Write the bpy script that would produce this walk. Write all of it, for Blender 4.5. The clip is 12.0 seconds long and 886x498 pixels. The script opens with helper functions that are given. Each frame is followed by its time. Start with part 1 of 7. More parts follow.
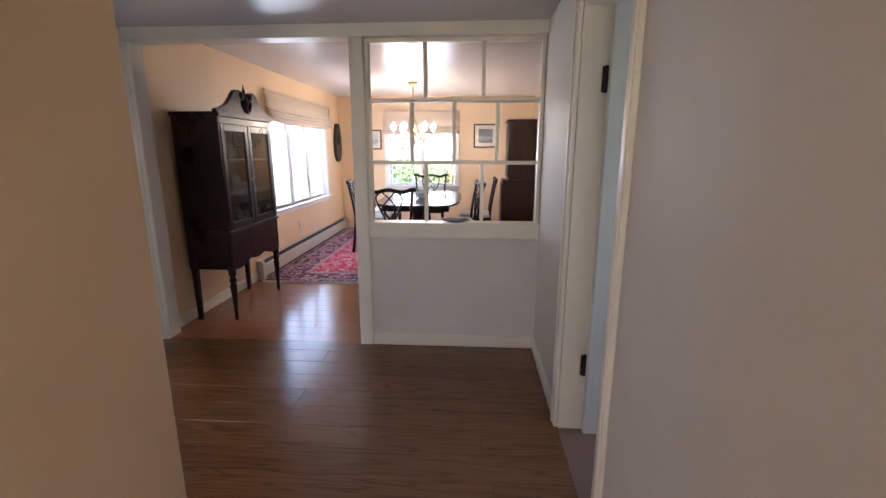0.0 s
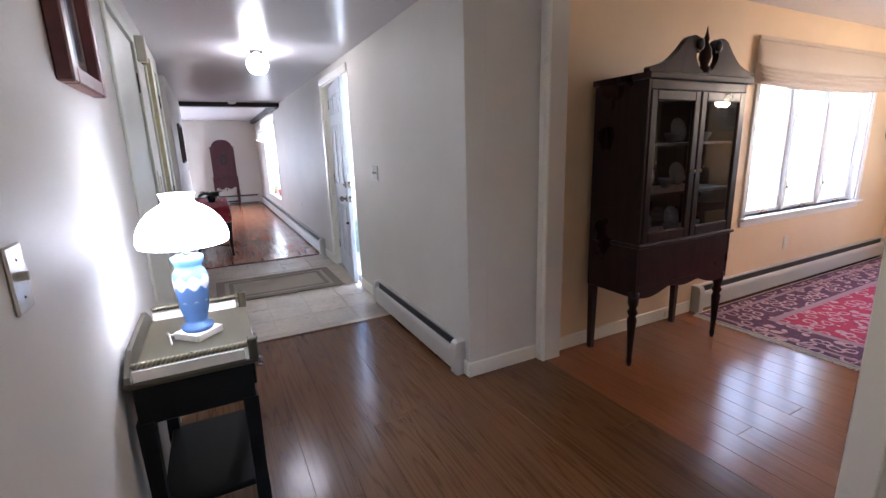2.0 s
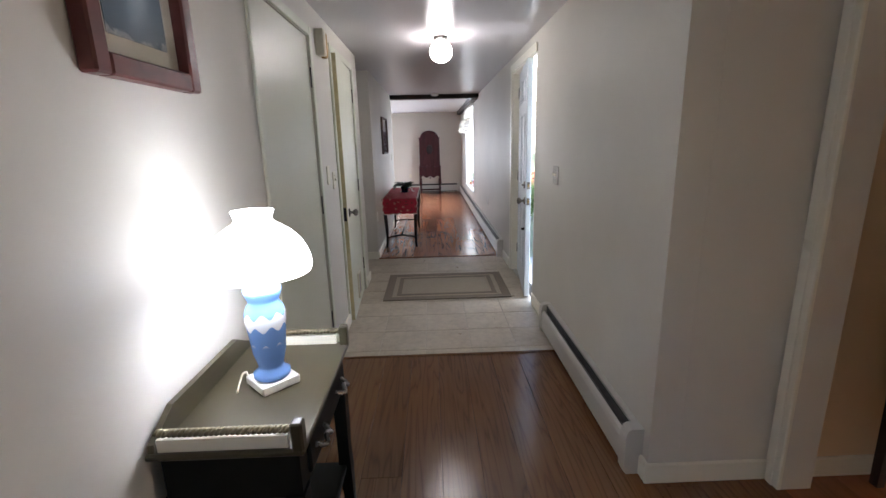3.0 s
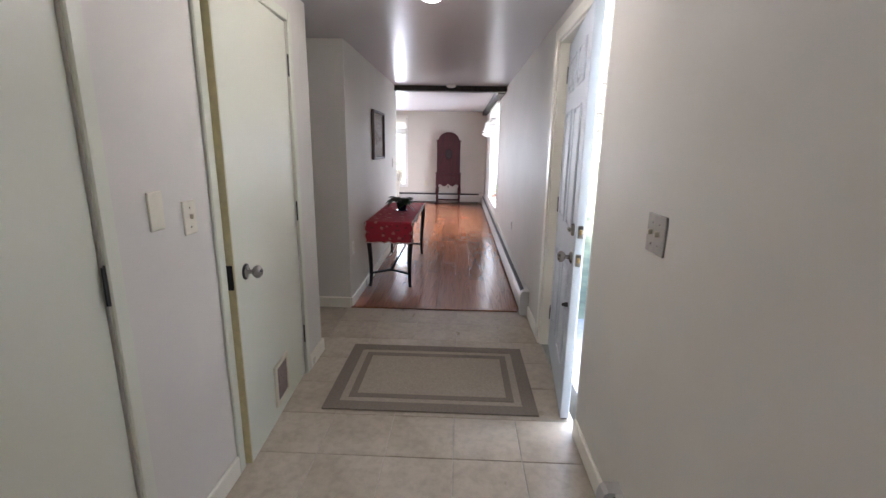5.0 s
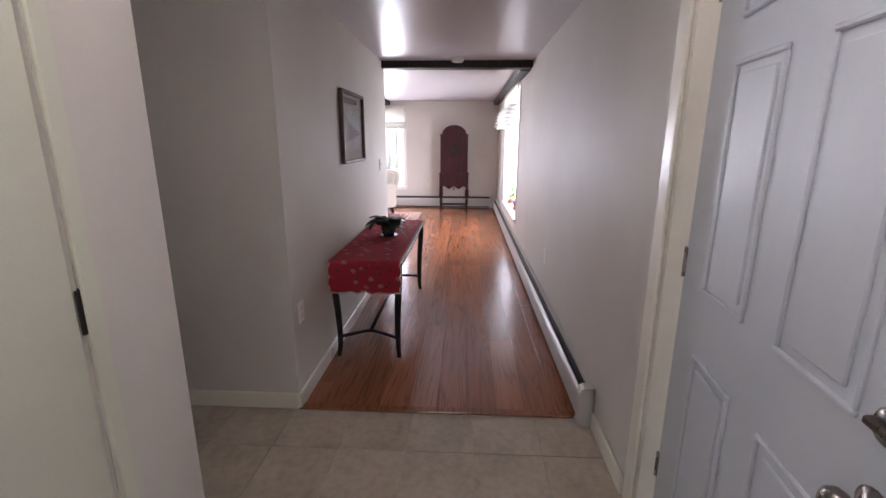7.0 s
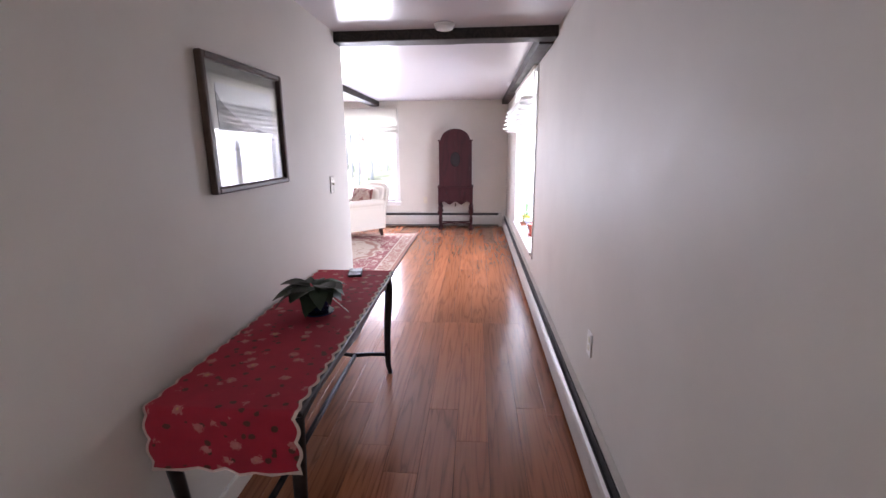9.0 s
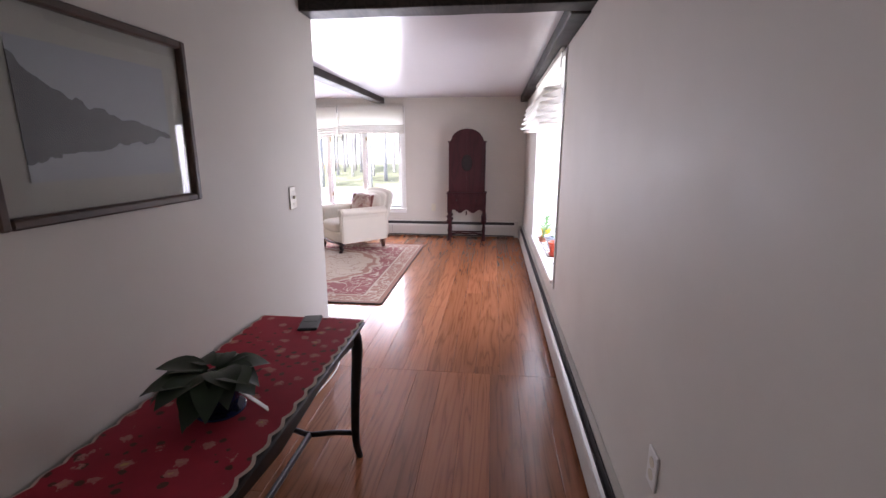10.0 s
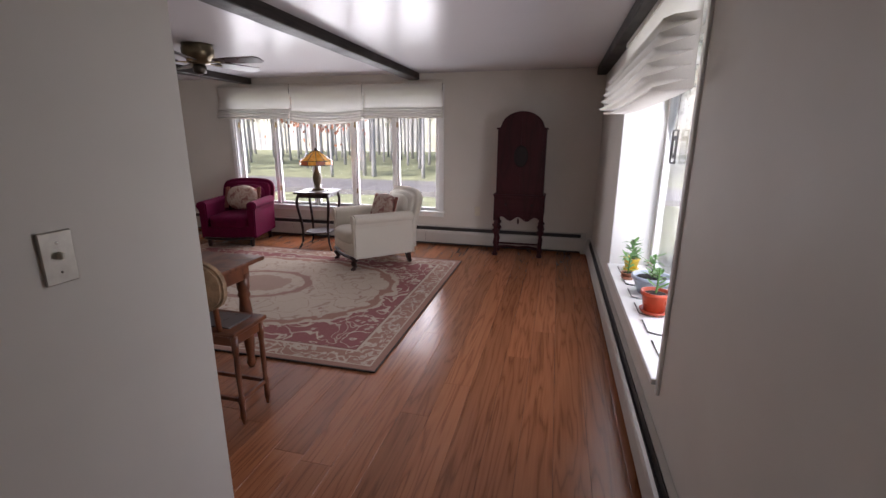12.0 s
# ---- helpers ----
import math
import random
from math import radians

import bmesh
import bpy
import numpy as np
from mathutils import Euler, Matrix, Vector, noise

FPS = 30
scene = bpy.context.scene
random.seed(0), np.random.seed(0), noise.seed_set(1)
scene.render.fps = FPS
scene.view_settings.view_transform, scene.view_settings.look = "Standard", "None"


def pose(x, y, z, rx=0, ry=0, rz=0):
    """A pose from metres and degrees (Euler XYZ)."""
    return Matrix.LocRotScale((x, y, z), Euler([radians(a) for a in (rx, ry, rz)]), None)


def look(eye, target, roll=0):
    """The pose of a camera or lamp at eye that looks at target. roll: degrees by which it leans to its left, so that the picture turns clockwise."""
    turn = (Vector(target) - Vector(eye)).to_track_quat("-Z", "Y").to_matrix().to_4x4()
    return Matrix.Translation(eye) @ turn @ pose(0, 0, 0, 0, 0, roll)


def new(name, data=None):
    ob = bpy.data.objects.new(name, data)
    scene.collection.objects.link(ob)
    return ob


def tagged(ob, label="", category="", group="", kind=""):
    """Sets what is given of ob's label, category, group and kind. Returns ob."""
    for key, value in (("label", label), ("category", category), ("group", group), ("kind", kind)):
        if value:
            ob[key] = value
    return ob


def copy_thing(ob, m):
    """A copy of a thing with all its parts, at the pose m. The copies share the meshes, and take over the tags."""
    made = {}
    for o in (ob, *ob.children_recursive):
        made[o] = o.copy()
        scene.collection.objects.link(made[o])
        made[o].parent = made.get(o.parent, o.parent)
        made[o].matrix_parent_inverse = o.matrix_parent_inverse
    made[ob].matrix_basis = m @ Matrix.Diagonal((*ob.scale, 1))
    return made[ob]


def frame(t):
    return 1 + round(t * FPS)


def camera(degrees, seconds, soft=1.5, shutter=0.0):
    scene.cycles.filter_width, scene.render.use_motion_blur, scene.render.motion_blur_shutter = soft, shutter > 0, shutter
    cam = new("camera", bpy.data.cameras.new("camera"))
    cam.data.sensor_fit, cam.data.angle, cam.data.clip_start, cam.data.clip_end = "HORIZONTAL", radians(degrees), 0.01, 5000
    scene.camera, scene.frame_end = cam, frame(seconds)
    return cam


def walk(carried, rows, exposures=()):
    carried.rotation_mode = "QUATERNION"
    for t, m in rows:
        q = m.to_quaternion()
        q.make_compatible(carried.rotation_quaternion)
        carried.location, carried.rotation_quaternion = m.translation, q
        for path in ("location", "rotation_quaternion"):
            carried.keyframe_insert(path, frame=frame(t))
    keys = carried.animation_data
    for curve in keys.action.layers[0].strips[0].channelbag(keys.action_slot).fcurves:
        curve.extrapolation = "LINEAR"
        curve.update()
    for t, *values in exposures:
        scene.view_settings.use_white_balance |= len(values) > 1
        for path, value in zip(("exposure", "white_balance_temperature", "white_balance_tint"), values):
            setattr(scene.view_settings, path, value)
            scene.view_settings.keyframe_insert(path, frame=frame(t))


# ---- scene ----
cam = camera(90.2, 12.0)
PATH = [
    (0, (0.079, 0.153, 1.377), (-0.052, 2.1, 0.938), 0.0),
    (0.5, (0.048, 0.512, 1.384), (-0.317, 2.436, 0.974), 0.1),
    (1, (0.039, 0.868, 1.364), (-0.882, 2.591, 0.94), -0.4),
    (1.5, (-0.025, 1.138, 1.351), (-1.481, 2.436, 0.909), -1.2),
    (2, (-0.2, 1.405, 1.311), (-1.935, 2.292, 0.862), -1.8),
    (2.5, (-0.438, 1.602, 1.314), (-2.34, 2.003, 0.845), -2.7),
    (3, (-0.739, 1.77, 1.351), (-2.682, 1.809, 0.882), -1.5),
    (3.2, (-0.869, 1.816, 1.35), (-2.824, 1.791, 0.926), -1.3),
    (4.8, (-2.209, 2.012, 1.35), (-4.159, 1.957, 0.909), 0.7),
    (5, (-2.376, 2.005, 1.368), (-4.322, 1.934, 0.911), 0.9),
    (5.5, (-2.763, 1.989, 1.367), (-4.706, 1.906, 0.896), 0.8),
    (6, (-3.191, 2.016, 1.377), (-5.133, 1.92, 0.91), 1.0),
    (6.5, (-3.586, 1.979, 1.36), (-5.529, 1.877, 0.897), 1.2),
    (7, (-3.908, 1.948, 1.375), (-5.847, 1.852, 0.897), 0.2),
    (7.2, (-4.044, 1.944, 1.379), (-5.978, 1.86, 0.876), 0.2),
    (8.8, (-5.225, 2.048, 1.376), (-7.166, 1.9, 0.916), -1.1),
    (9, (-5.406, 2.063, 1.375), (-7.349, 1.916, 0.925), -0.6),
    (9.5, (-5.785, 2.106, 1.384), (-7.725, 1.927, 0.93), 0.2),
    (10, (-6.179, 2.115, 1.382), (-8.117, 1.896, 0.938), 0.0),
    (10.5, (-6.534, 2.16, 1.38), (-8.46, 1.898, 0.911), -0.0),
    (11, (-6.95, 2.168, 1.399), (-8.844, 1.736, 0.924), -0.5),
    (11.5, (-7.33, 2.14, 1.381), (-9.219, 1.701, 0.892), 0.0),
    (12, (-7.656, 2.117, 1.391), (-9.535, 1.643, 0.896), 0.3),
]
EXPOSURES = [(0.0, 3.05, 5700, 21), (1.0, 3.0, 5350, 15), (1.5, 3.05, 5600, 19), (2.0, 3.1, 5700, 21), (3.0, 2.65, 6200, 16), (5.0, 2.9, 6200, 19), (6.5, 2.8, 6000, 25), (7.0, 2.8, 6400, 27), (9.0, 3.02, 6200, 28), (9.5, 2.52, 6300, 28), (10.0, 2.4, 6400, 28), (11.0, 1.42, 6600, 26), (12.0, 1.0, 6800, 24)]
walk(cam, [(t, look(eye, target, roll)) for t, eye, target, roll in PATH], exposures=EXPOSURES)

# ---- light ----
world = bpy.data.worlds.new("world")
scene.world = world
world.use_nodes = True
sky = world.node_tree.nodes.new("ShaderNodeTexSky")
sky.sky_type, sky.sun_disc, sky.sun_elevation, sky.sun_rotation = "NISHITA", False, radians(41), radians(130)
sky.dust_density, sky.air_density = 1.0, 1.0
back = world.node_tree.nodes["Background"]
back.inputs["Strength"].default_value = 0.15
world.node_tree.links.new(sky.outputs[0], back.inputs[0])


def lamp(name, kind, m, power, colour, **kw):
    data = bpy.data.lights.new(name, kind)
    data.energy, data.color = power * (1.0 if kind == "SUN" else 0.11), colour
    for key, value in kw.items():
        if key == "size":
            data.size = value
        elif key == "size_y":
            data.shape, data.size_y = "RECTANGLE", value
        elif key == "angle":
            data.angle = value
        elif key == "radius":
            data.shadow_soft_size = value
    ob = new(name, data)
    ob.matrix_world = m
    return ob


lamp("sun", "SUN", look((0, 0, 10), (-7, 6, 2)), 5.0, (1.0, 0.98, 0.95), angle=radians(10))
DAY = (0.86, 0.93, 1.0)
lamp("window_light_living_west", "AREA", look((-13.31, -0.81, 1.02), (0, -0.81, 0.7)), 345, DAY, size=2.9, size_y=1.1)
lamp("window_light_living_north", "AREA", look((-10.42, 2.945, 1.1), (-10.42, 0, 0.6)), 150, DAY, size=1.75, size_y=1.3)
lamp("window_light_dining_west", "AREA", look((-2.34, 6.15, 1.2), (0, 6.15, 0.9)), 38, DAY, size=1.8, size_y=1.0)
lamp("window_light_dining_north", "AREA", look((-0.81, 8.0, 1.2), (-0.81, 0, 0.9)), 17, DAY, size=1.1, size_y=0.85)
lamp("front_door_daylight", "AREA", look((-4.84, 2.9, 1.0), (-4.84, 0, 0.6)), 75, DAY, size=0.9, size_y=1.9)
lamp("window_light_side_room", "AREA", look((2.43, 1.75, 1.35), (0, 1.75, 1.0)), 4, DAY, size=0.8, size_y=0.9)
# Added warm fill behind the camera; no window is known there
lamp("window_light_corridor", "AREA", look((0.0, -2.04, 1.4), (0.0, 2, 1.0)), 17, (1.0, 0.70, 0.40), size=0.7, size_y=1.0)

# ---- materials ----


def mat(name, base, rough=0.5, metal=0.0, spec=0.5):
    m = bpy.data.materials.new(name)
    m.use_nodes = True
    b = m.node_tree.nodes["Principled BSDF"]
    b.inputs["Base Color"].default_value = (*base, 1)
    b.inputs["Roughness"].default_value = rough
    b.inputs["Metallic"].default_value = metal
    b.inputs["Specular IOR Level"].default_value = spec
    return m


class Nodes:
    """Short hand for wiring one material."""

    def __init__(self, m):
        self.m, self.t = m, m.node_tree
        self.b = self.t.nodes["Principled BSDF"]

    def add(self, kind, **values):
        n = self.t.nodes.new(kind)
        for key, value in values.items():
            n.inputs[key.replace("_", " ")].default_value = value
        return n

    def link(self, a, b):
        self.t.links.new(a, b)

    def coords(self, scale=(1, 1, 1), shift=False):
        tc = self.add("ShaderNodeTexCoord")
        mp = self.add("ShaderNodeMapping", Scale=scale)
        if shift:
            info = self.add("ShaderNodeObjectInfo")
            mul = self.add("ShaderNodeVectorMath")
            mul.operation = "SCALE"
            self.link(info.outputs["Random"], mul.inputs["Scale"])
            mul.inputs[0].default_value = (37.0, 61.0, 19.0)
            ad = self.add("ShaderNodeVectorMath")
            self.link(tc.outputs["Object"], ad.inputs[0])
            self.link(mul.outputs[0], ad.inputs[1])
            self.link(ad.outputs[0], mp.inputs["Vector"])
        else:
            self.link(tc.outputs["Object"], mp.inputs["Vector"])
        return mp.outputs[0]

    def noise(self, vec, scale, detail=4.0, rough=0.55, dist=0.0):
        n = self.add("ShaderNodeTexNoise", Scale=scale, Detail=detail, Roughness=rough, Distortion=dist)
        self.link(vec, n.inputs["Vector"])
        return n.outputs["Fac"]

    def ramp(self, fac, *stops):
        r = self.add("ShaderNodeValToRGB")
        e = r.color_ramp.elements
        while len(e) < len(stops):
            e.new(0.5)
        for el, (pos, col) in zip(e, stops):
            el.position, el.color = pos, (*col, 1) if len(col) == 3 else col
        self.link(fac, r.inputs[0])
        return r.outputs[0]

    def mix(self, fac, a, b, blend="MIX"):
        n = self.t.nodes.new("ShaderNodeMix")
        n.data_type, n.blend_type = "RGBA", blend
        for sock, value in ((n.inputs[0], fac), (n.inputs[6], a), (n.inputs[7], b)):
            if isinstance(value, (int, float)):
                sock.default_value = value
            elif isinstance(value, tuple):
                sock.default_value = (*value, 1)
            else:
                self.link(value, sock)
        return n.outputs[2]

    def bump(self, height, strength=0.2, distance=0.005):
        n = self.add("ShaderNodeBump", Strength=strength, Distance=distance)
        self.link(height, n.inputs["Height"])
        self.link(n.outputs[0], self.b.inputs["Normal"])

    def math(self, op, a, b=0.0):
        n = self.t.nodes.new("ShaderNodeMath")
        n.operation = op
        for sock, value in zip(n.inputs, (a, b)):
            if isinstance(value, (int, float)):
                sock.default_value = value
            else:
                self.link(value, sock)
        return n.outputs[0]

    def colour(self, out):
        self.link(out, self.b.inputs["Base Color"])

    def rough(self, fac, lo, hi):
        self.link(self.ramp(fac, (0.25, (lo,) * 3), (0.75, (hi,) * 3)), self.b.inputs["Roughness"])


def paint(name, base, rough, bump=0.06, vary=0.05, grain=220.0, spec=0.5):
    """Wall or trim paint: roller stipple, faint clouding and scuffs."""
    m = mat(name, base, rough, 0.0, spec)
    n = Nodes(m)
    v = n.coords()
    cloud = n.noise(v, 1.6, 5)
    dark = tuple(c * (1 - vary) for c in base)
    light = tuple(min(1, c * (1 + vary * 0.6)) for c in base)
    n.colour(n.ramp(cloud, (0.3, dark), (0.7, light)))
    if bump:
        n.rough(n.noise(v, 5.0, 4), rough * 0.88, min(1, rough * 1.12))
        n.bump(n.noise(v, grain, 2), bump, 0.002)
    return m


def timber(name, dark, mid, light, rough=0.35, stretch=(1.5, 13, 13), shift=True, tone=0.14, bump=0.06, rings=4.2, pores=0.0):
    """Wood with cathedral grain along local x."""
    m = mat(name, mid, rough)
    n = Nodes(m)
    v = n.coords(stretch, shift)
    w = n.add("ShaderNodeTexNoise", Scale=0.55, Detail=2.0, Roughness=0.5, Distortion=0.3)
    n.link(v, w.inputs["Vector"])
    bands = n.math("FRACT", n.math("MULTIPLY", w.outputs["Fac"], rings * 2.2))
    fine = n.noise(n.coords((stretch[0] * 3, stretch[1] * 9, stretch[2] * 9), shift), 1.0, 4)
    base = n.ramp(bands, (0.0, dark), (0.16, mid), (0.5, light), (0.86, mid), (1.0, dark))
    base = n.mix(0.28, base, n.ramp(fine, (0.3, dark), (0.7, light)))
    if pores:
        long = n.coords((stretch[0] * 4, stretch[1] * 14, stretch[2] * 14), shift)
        dash = n.ramp(n.noise(long, 0.9, 2, 0.5, 0.4), (0.56, (0, 0, 0)), (0.64, (1, 1, 1)))
        early = n.ramp(bands, (0.0, (1, 1, 1)), (0.22, (0.2,) * 3), (0.6, (0.0,) * 3), (0.9, (1, 1, 1)))
        base = n.mix(n.math("MULTIPLY", n.math("MULTIPLY", dash, early), pores), base, tuple(c * 0.45 for c in dark))
    if shift:
        info = n.add("ShaderNodeObjectInfo")
        lo, hi = 1 - tone, 1 + tone * 0.6
        shade = n.ramp(info.outputs["Random"], (0.0, (lo,) * 3), (1.0, (hi,) * 3))
        base = n.mix(1.0, base, shade, "MULTIPLY")
    n.colour(base)
    n.rough(n.noise(n.coords((1, 1, 1)), 3.0, 4), rough * 0.8, rough * 1.3)
    n.bump(fine, bump, 0.002)
    return m


def plain(name, base, rough=0.5, metal=0.0, vary=0.12, scale=30.0, bump=0.0):
    m = mat(name, base, rough, metal)
    n = Nodes(m)
    f = n.noise(n.coords(), scale, 4)
    n.colour(n.ramp(f, (0.3, tuple(c * (1 - vary) for c in base)), (0.7, tuple(min(1, c * (1 + vary)) for c in base))))
    n.rough(f, rough * 0.85, min(1, rough * 1.15))
    if bump:
        n.bump(f, bump, 0.002)
    return m


WALL = paint("wall_paint_off_white", (0.635, 0.605, 0.55), 0.55, spec=0.2)
WALL_WARM = paint("wall_paint_tan", (0.66, 0.50, 0.32), 0.5, spec=0.25)
WALL_DINING = paint("wall_paint_yellow", (0.74, 0.56, 0.36), 0.48)
CEIL = paint("ceiling_gloss_paint", (0.60, 0.585, 0.60), 0.26, 0, 0.012, 60, 0.24)
TRIM = paint("trim_paint_cream", (0.76, 0.73, 0.63), 0.3, 0.02, 0.04)
CLOSET = paint("closet_door_paint", (0.62, 0.63, 0.52), 0.38, 0.03, 0.03, 120)
DOORBLUE = paint("front_door_paint", (0.54, 0.585, 0.635), 0.42, 0.02, 0.03)
HEATER = paint("heater_enamel", (0.52, 0.50, 0.46), 0.35, 0.02, 0.05)
# Near-black for the shade inside heaters, and for things that are black
HEATDARK = plain("black_and_slot_shade", (0.03, 0.028, 0.027), 0.5)
OAK_HALL = timber("oak_floor_dark", (0.095, 0.039, 0.013), (0.158, 0.07, 0.025), (0.178, 0.082, 0.031), 0.2, (1.3, 20, 20), tone=0.12, pores=0.14)
OAK_DINING = timber("oak_floor_honey", (0.215, 0.076, 0.028), (0.26, 0.094, 0.036), (0.28, 0.105, 0.041), 0.17, (1.3, 20, 20), tone=0.05)
OAK_LIVING = timber("pine_floor_brown", (0.2, 0.067, 0.029), (0.315, 0.113, 0.05), (0.36, 0.138, 0.063), 0.2, (1.2, 20, 20), rings=3.8, pores=0.4, tone=0.24)
BEAM = timber("beam_black_brown", (0.010, 0.008, 0.007), (0.022, 0.017, 0.015), (0.035, 0.027, 0.023), 0.5, shift=False, bump=0.5)
MAHOGANY = timber("mahogany_dark", (0.009, 0.004, 0.0035), (0.019, 0.008, 0.007), (0.03, 0.012, 0.010), 0.3, (6, 6, 1.2), False)
BLACKWOOD = timber("ebonised_wood", (0.006, 0.005, 0.005), (0.014, 0.011, 0.010), (0.026, 0.02, 0.018), 0.36, (3, 3, 3), False)
REDWOOD = timber("red_lacquer", (0.022, 0.0035, 0.005), (0.04, 0.005, 0.0075), (0.052, 0.008, 0.011), 0.5, (5, 5, 1.2), False)
CHERRY = timber("cherry_wood", (0.07, 0.02, 0.008), (0.14, 0.045, 0.02), (0.2, 0.07, 0.03), 0.32, (4, 4, 1.5), False)
for _m in (MAHOGANY, BLACKWOOD, REDWOOD, BEAM):
    _m.node_tree.nodes["Principled BSDF"].inputs["Specular IOR Level"].default_value = 0.25
GROUT = plain("grout", (0.45, 0.42, 0.36), 0.9, vary=0.2, bump=0.3)
SUBFLOOR = plain("floor_joint_dark", (0.012, 0.008, 0.006), 0.8)
BRASS = plain("aged_brass", (0.36, 0.25, 0.11), 0.32, 1.0)
DARKMETAL = plain("dark_bronze", (0.014, 0.012, 0.011), 0.45, 0.4)
STEEL = plain("brushed_nickel", (0.26, 0.245, 0.225), 0.28, 1.0)
PLATE = plain("switch_plate_metal", (0.4, 0.37, 0.32), 0.4, 0.35)
IVORY = plain("ivory_plastic", (0.66, 0.62, 0.5), 0.4, vary=0.04)
WHITEP = plain("white_plastic", (0.8, 0.79, 0.76), 0.4, vary=0.03)

GLASS = bpy.data.materials.new("clear_glass")
GLASS.use_nodes = True
_t = GLASS.node_tree
_t.nodes.clear()
_o, _a, _g, _mx = (_t.nodes.new("ShaderNode" + k) for k in ("OutputMaterial", "BsdfTransparent", "BsdfGlossy", "MixShader"))
_f = _t.nodes.new("ShaderNodeMath")
_f.operation = "MULTIPLY_ADD"
_f.inputs[1].default_value, _f.inputs[2].default_value = 0.9, 0.035
_w = _t.nodes.new("ShaderNodeLayerWeight")
_p = _t.nodes.new("ShaderNodeMath")
_p.operation = "POWER"
_p.inputs[1].default_value = 4.5
_w.inputs["Blend"].default_value = 0.5
_t.links.new(_w.outputs["Facing"], _p.inputs[0])
_t.links.new(_p.outputs[0], _f.inputs[0])
_g.inputs["Roughness"].default_value = 0.02
_t.links.new(_f.outputs[0], _mx.inputs[0])
_t.links.new(_a.outputs[0], _mx.inputs[1])
_t.links.new(_g.outputs[0], _mx.inputs[2])
_t.links.new(_mx.outputs[0], _o.inputs[0])


def glow(name, colour, strength):
    m = mat(name, colour, 0.4)
    b = m.node_tree.nodes["Principled BSDF"]
    b.inputs["Emission Color"].default_value = (*colour, 1)
    b.inputs["Emission Strength"].default_value = strength
    return m


# ---- mesh helpers ----


def box(bm, x0, y0, z0, x1, y1, z1, bevel=0.0, m=None):
    c = ((x0 + x1) / 2, (y0 + y1) / 2, (z0 + z1) / 2)
    s = Matrix.Diagonal((abs(x1 - x0), abs(y1 - y0), abs(z1 - z0), 1))
    r = bmesh.ops.create_cube(bm, size=1, matrix=Matrix.Translation(c) @ s)
    vs = r["verts"]
    if bevel:
        es = list({e for v in vs for e in v.link_edges})
        g = bmesh.ops.bevel(bm, geom=es, offset=bevel, segments=2 if bevel > 0.006 else 1, affect="EDGES", profile=0.6)
        vs = list({v for f in g["faces"] for v in f.verts} | {v for v in vs if v.is_valid})
    if m is not None:
        bmesh.ops.transform(bm, matrix=m, verts=vs)
    return bm


def boxes(*rows, bevel=0.0):
    bm = bmesh.new()
    for r in rows:
        box(bm, *r, bevel=bevel)
    return bm


def lathe(profile, segs=20, at=(0, 0, 0), bm=None, m=None):
    """A turned shape about z: profile rows (radius, height), bottom to top."""
    bm = bm or bmesh.new()
    rings = []
    for r, z in profile:
        ring = [bm.verts.new((at[0] + r * math.cos(2 * math.pi * i / segs), at[1] + r * math.sin(2 * math.pi * i / segs), at[2] + z)) for i in range(segs)]
        rings.append(ring)
    for a, b in zip(rings, rings[1:]):
        for i in range(segs):
            f = bm.faces.new((a[i], a[(i + 1) % segs], b[(i + 1) % segs], b[i]))
            f.smooth = True
    for ring, flip in ((rings[0], True), (rings[-1], False)):
        bm.faces.new(ring[::-1] if flip else ring)
    if m is not None:
        bmesh.ops.transform(bm, matrix=m, verts=[v for ring in rings for v in ring])
    return bm


def tube(points, radius, segs=8, bm=None, square=False):
    """A rod along points; radius a number or one for each point."""
    bm = bm or bmesh.new()
    pts = [Vector(p) for p in points]
    rad = radius if isinstance(radius, (list, tuple)) else [radius] * len(pts)
    rings, up = [], Vector((0, 0, 1))
    for i, p in enumerate(pts):
        d = (pts[min(i + 1, len(pts) - 1)] - pts[max(i - 1, 0)]).normalized()
        ref = up if abs(d.dot(up)) < 0.95 else Vector((0, 1, 0))
        a = d.cross(ref).normalized()
        b = a.cross(d).normalized()
        n = 4 if square else segs
        off = math.pi / 4 if square else 0
        k = rad[i] * (1.414 if square else 1)
        rings.append([bm.verts.new(p + k * (a * math.cos(off + 2 * math.pi * j / n) + b * math.sin(off + 2 * math.pi * j / n))) for j in range(n)])
    n = len(rings[0])
    for r0, r1 in zip(rings, rings[1:]):
        for j in range(n):
            f = bm.faces.new((r0[j], r0[(j + 1) % n], r1[(j + 1) % n], r1[j]))
            f.smooth = not square
    bm.faces.new(rings[0][::-1])
    bm.faces.new(rings[-1])
    bmesh.ops.recalc_face_normals(bm, faces=bm.faces[:])
    return bm


def slab(outline, depth, m=None, bm=None):
    """An outline of (u, v) points in local xz, extruded by depth along y."""
    bm = bm or bmesh.new()
    a = [bm.verts.new((u, 0, v)) for u, v in outline]
    b = [bm.verts.new((u, depth, v)) for u, v in outline]
    bm.faces.new(a)
    bm.faces.new(b[::-1])
    n = len(a)
    for i in range(n):
        bm.faces.new((a[i], b[i], b[(i + 1) % n], a[(i + 1) % n]))
    if m is not None:
        bmesh.ops.transform(bm, matrix=m, verts=a + b)
    bmesh.ops.recalc_face_normals(bm, faces=bm.faces[:])
    return bm


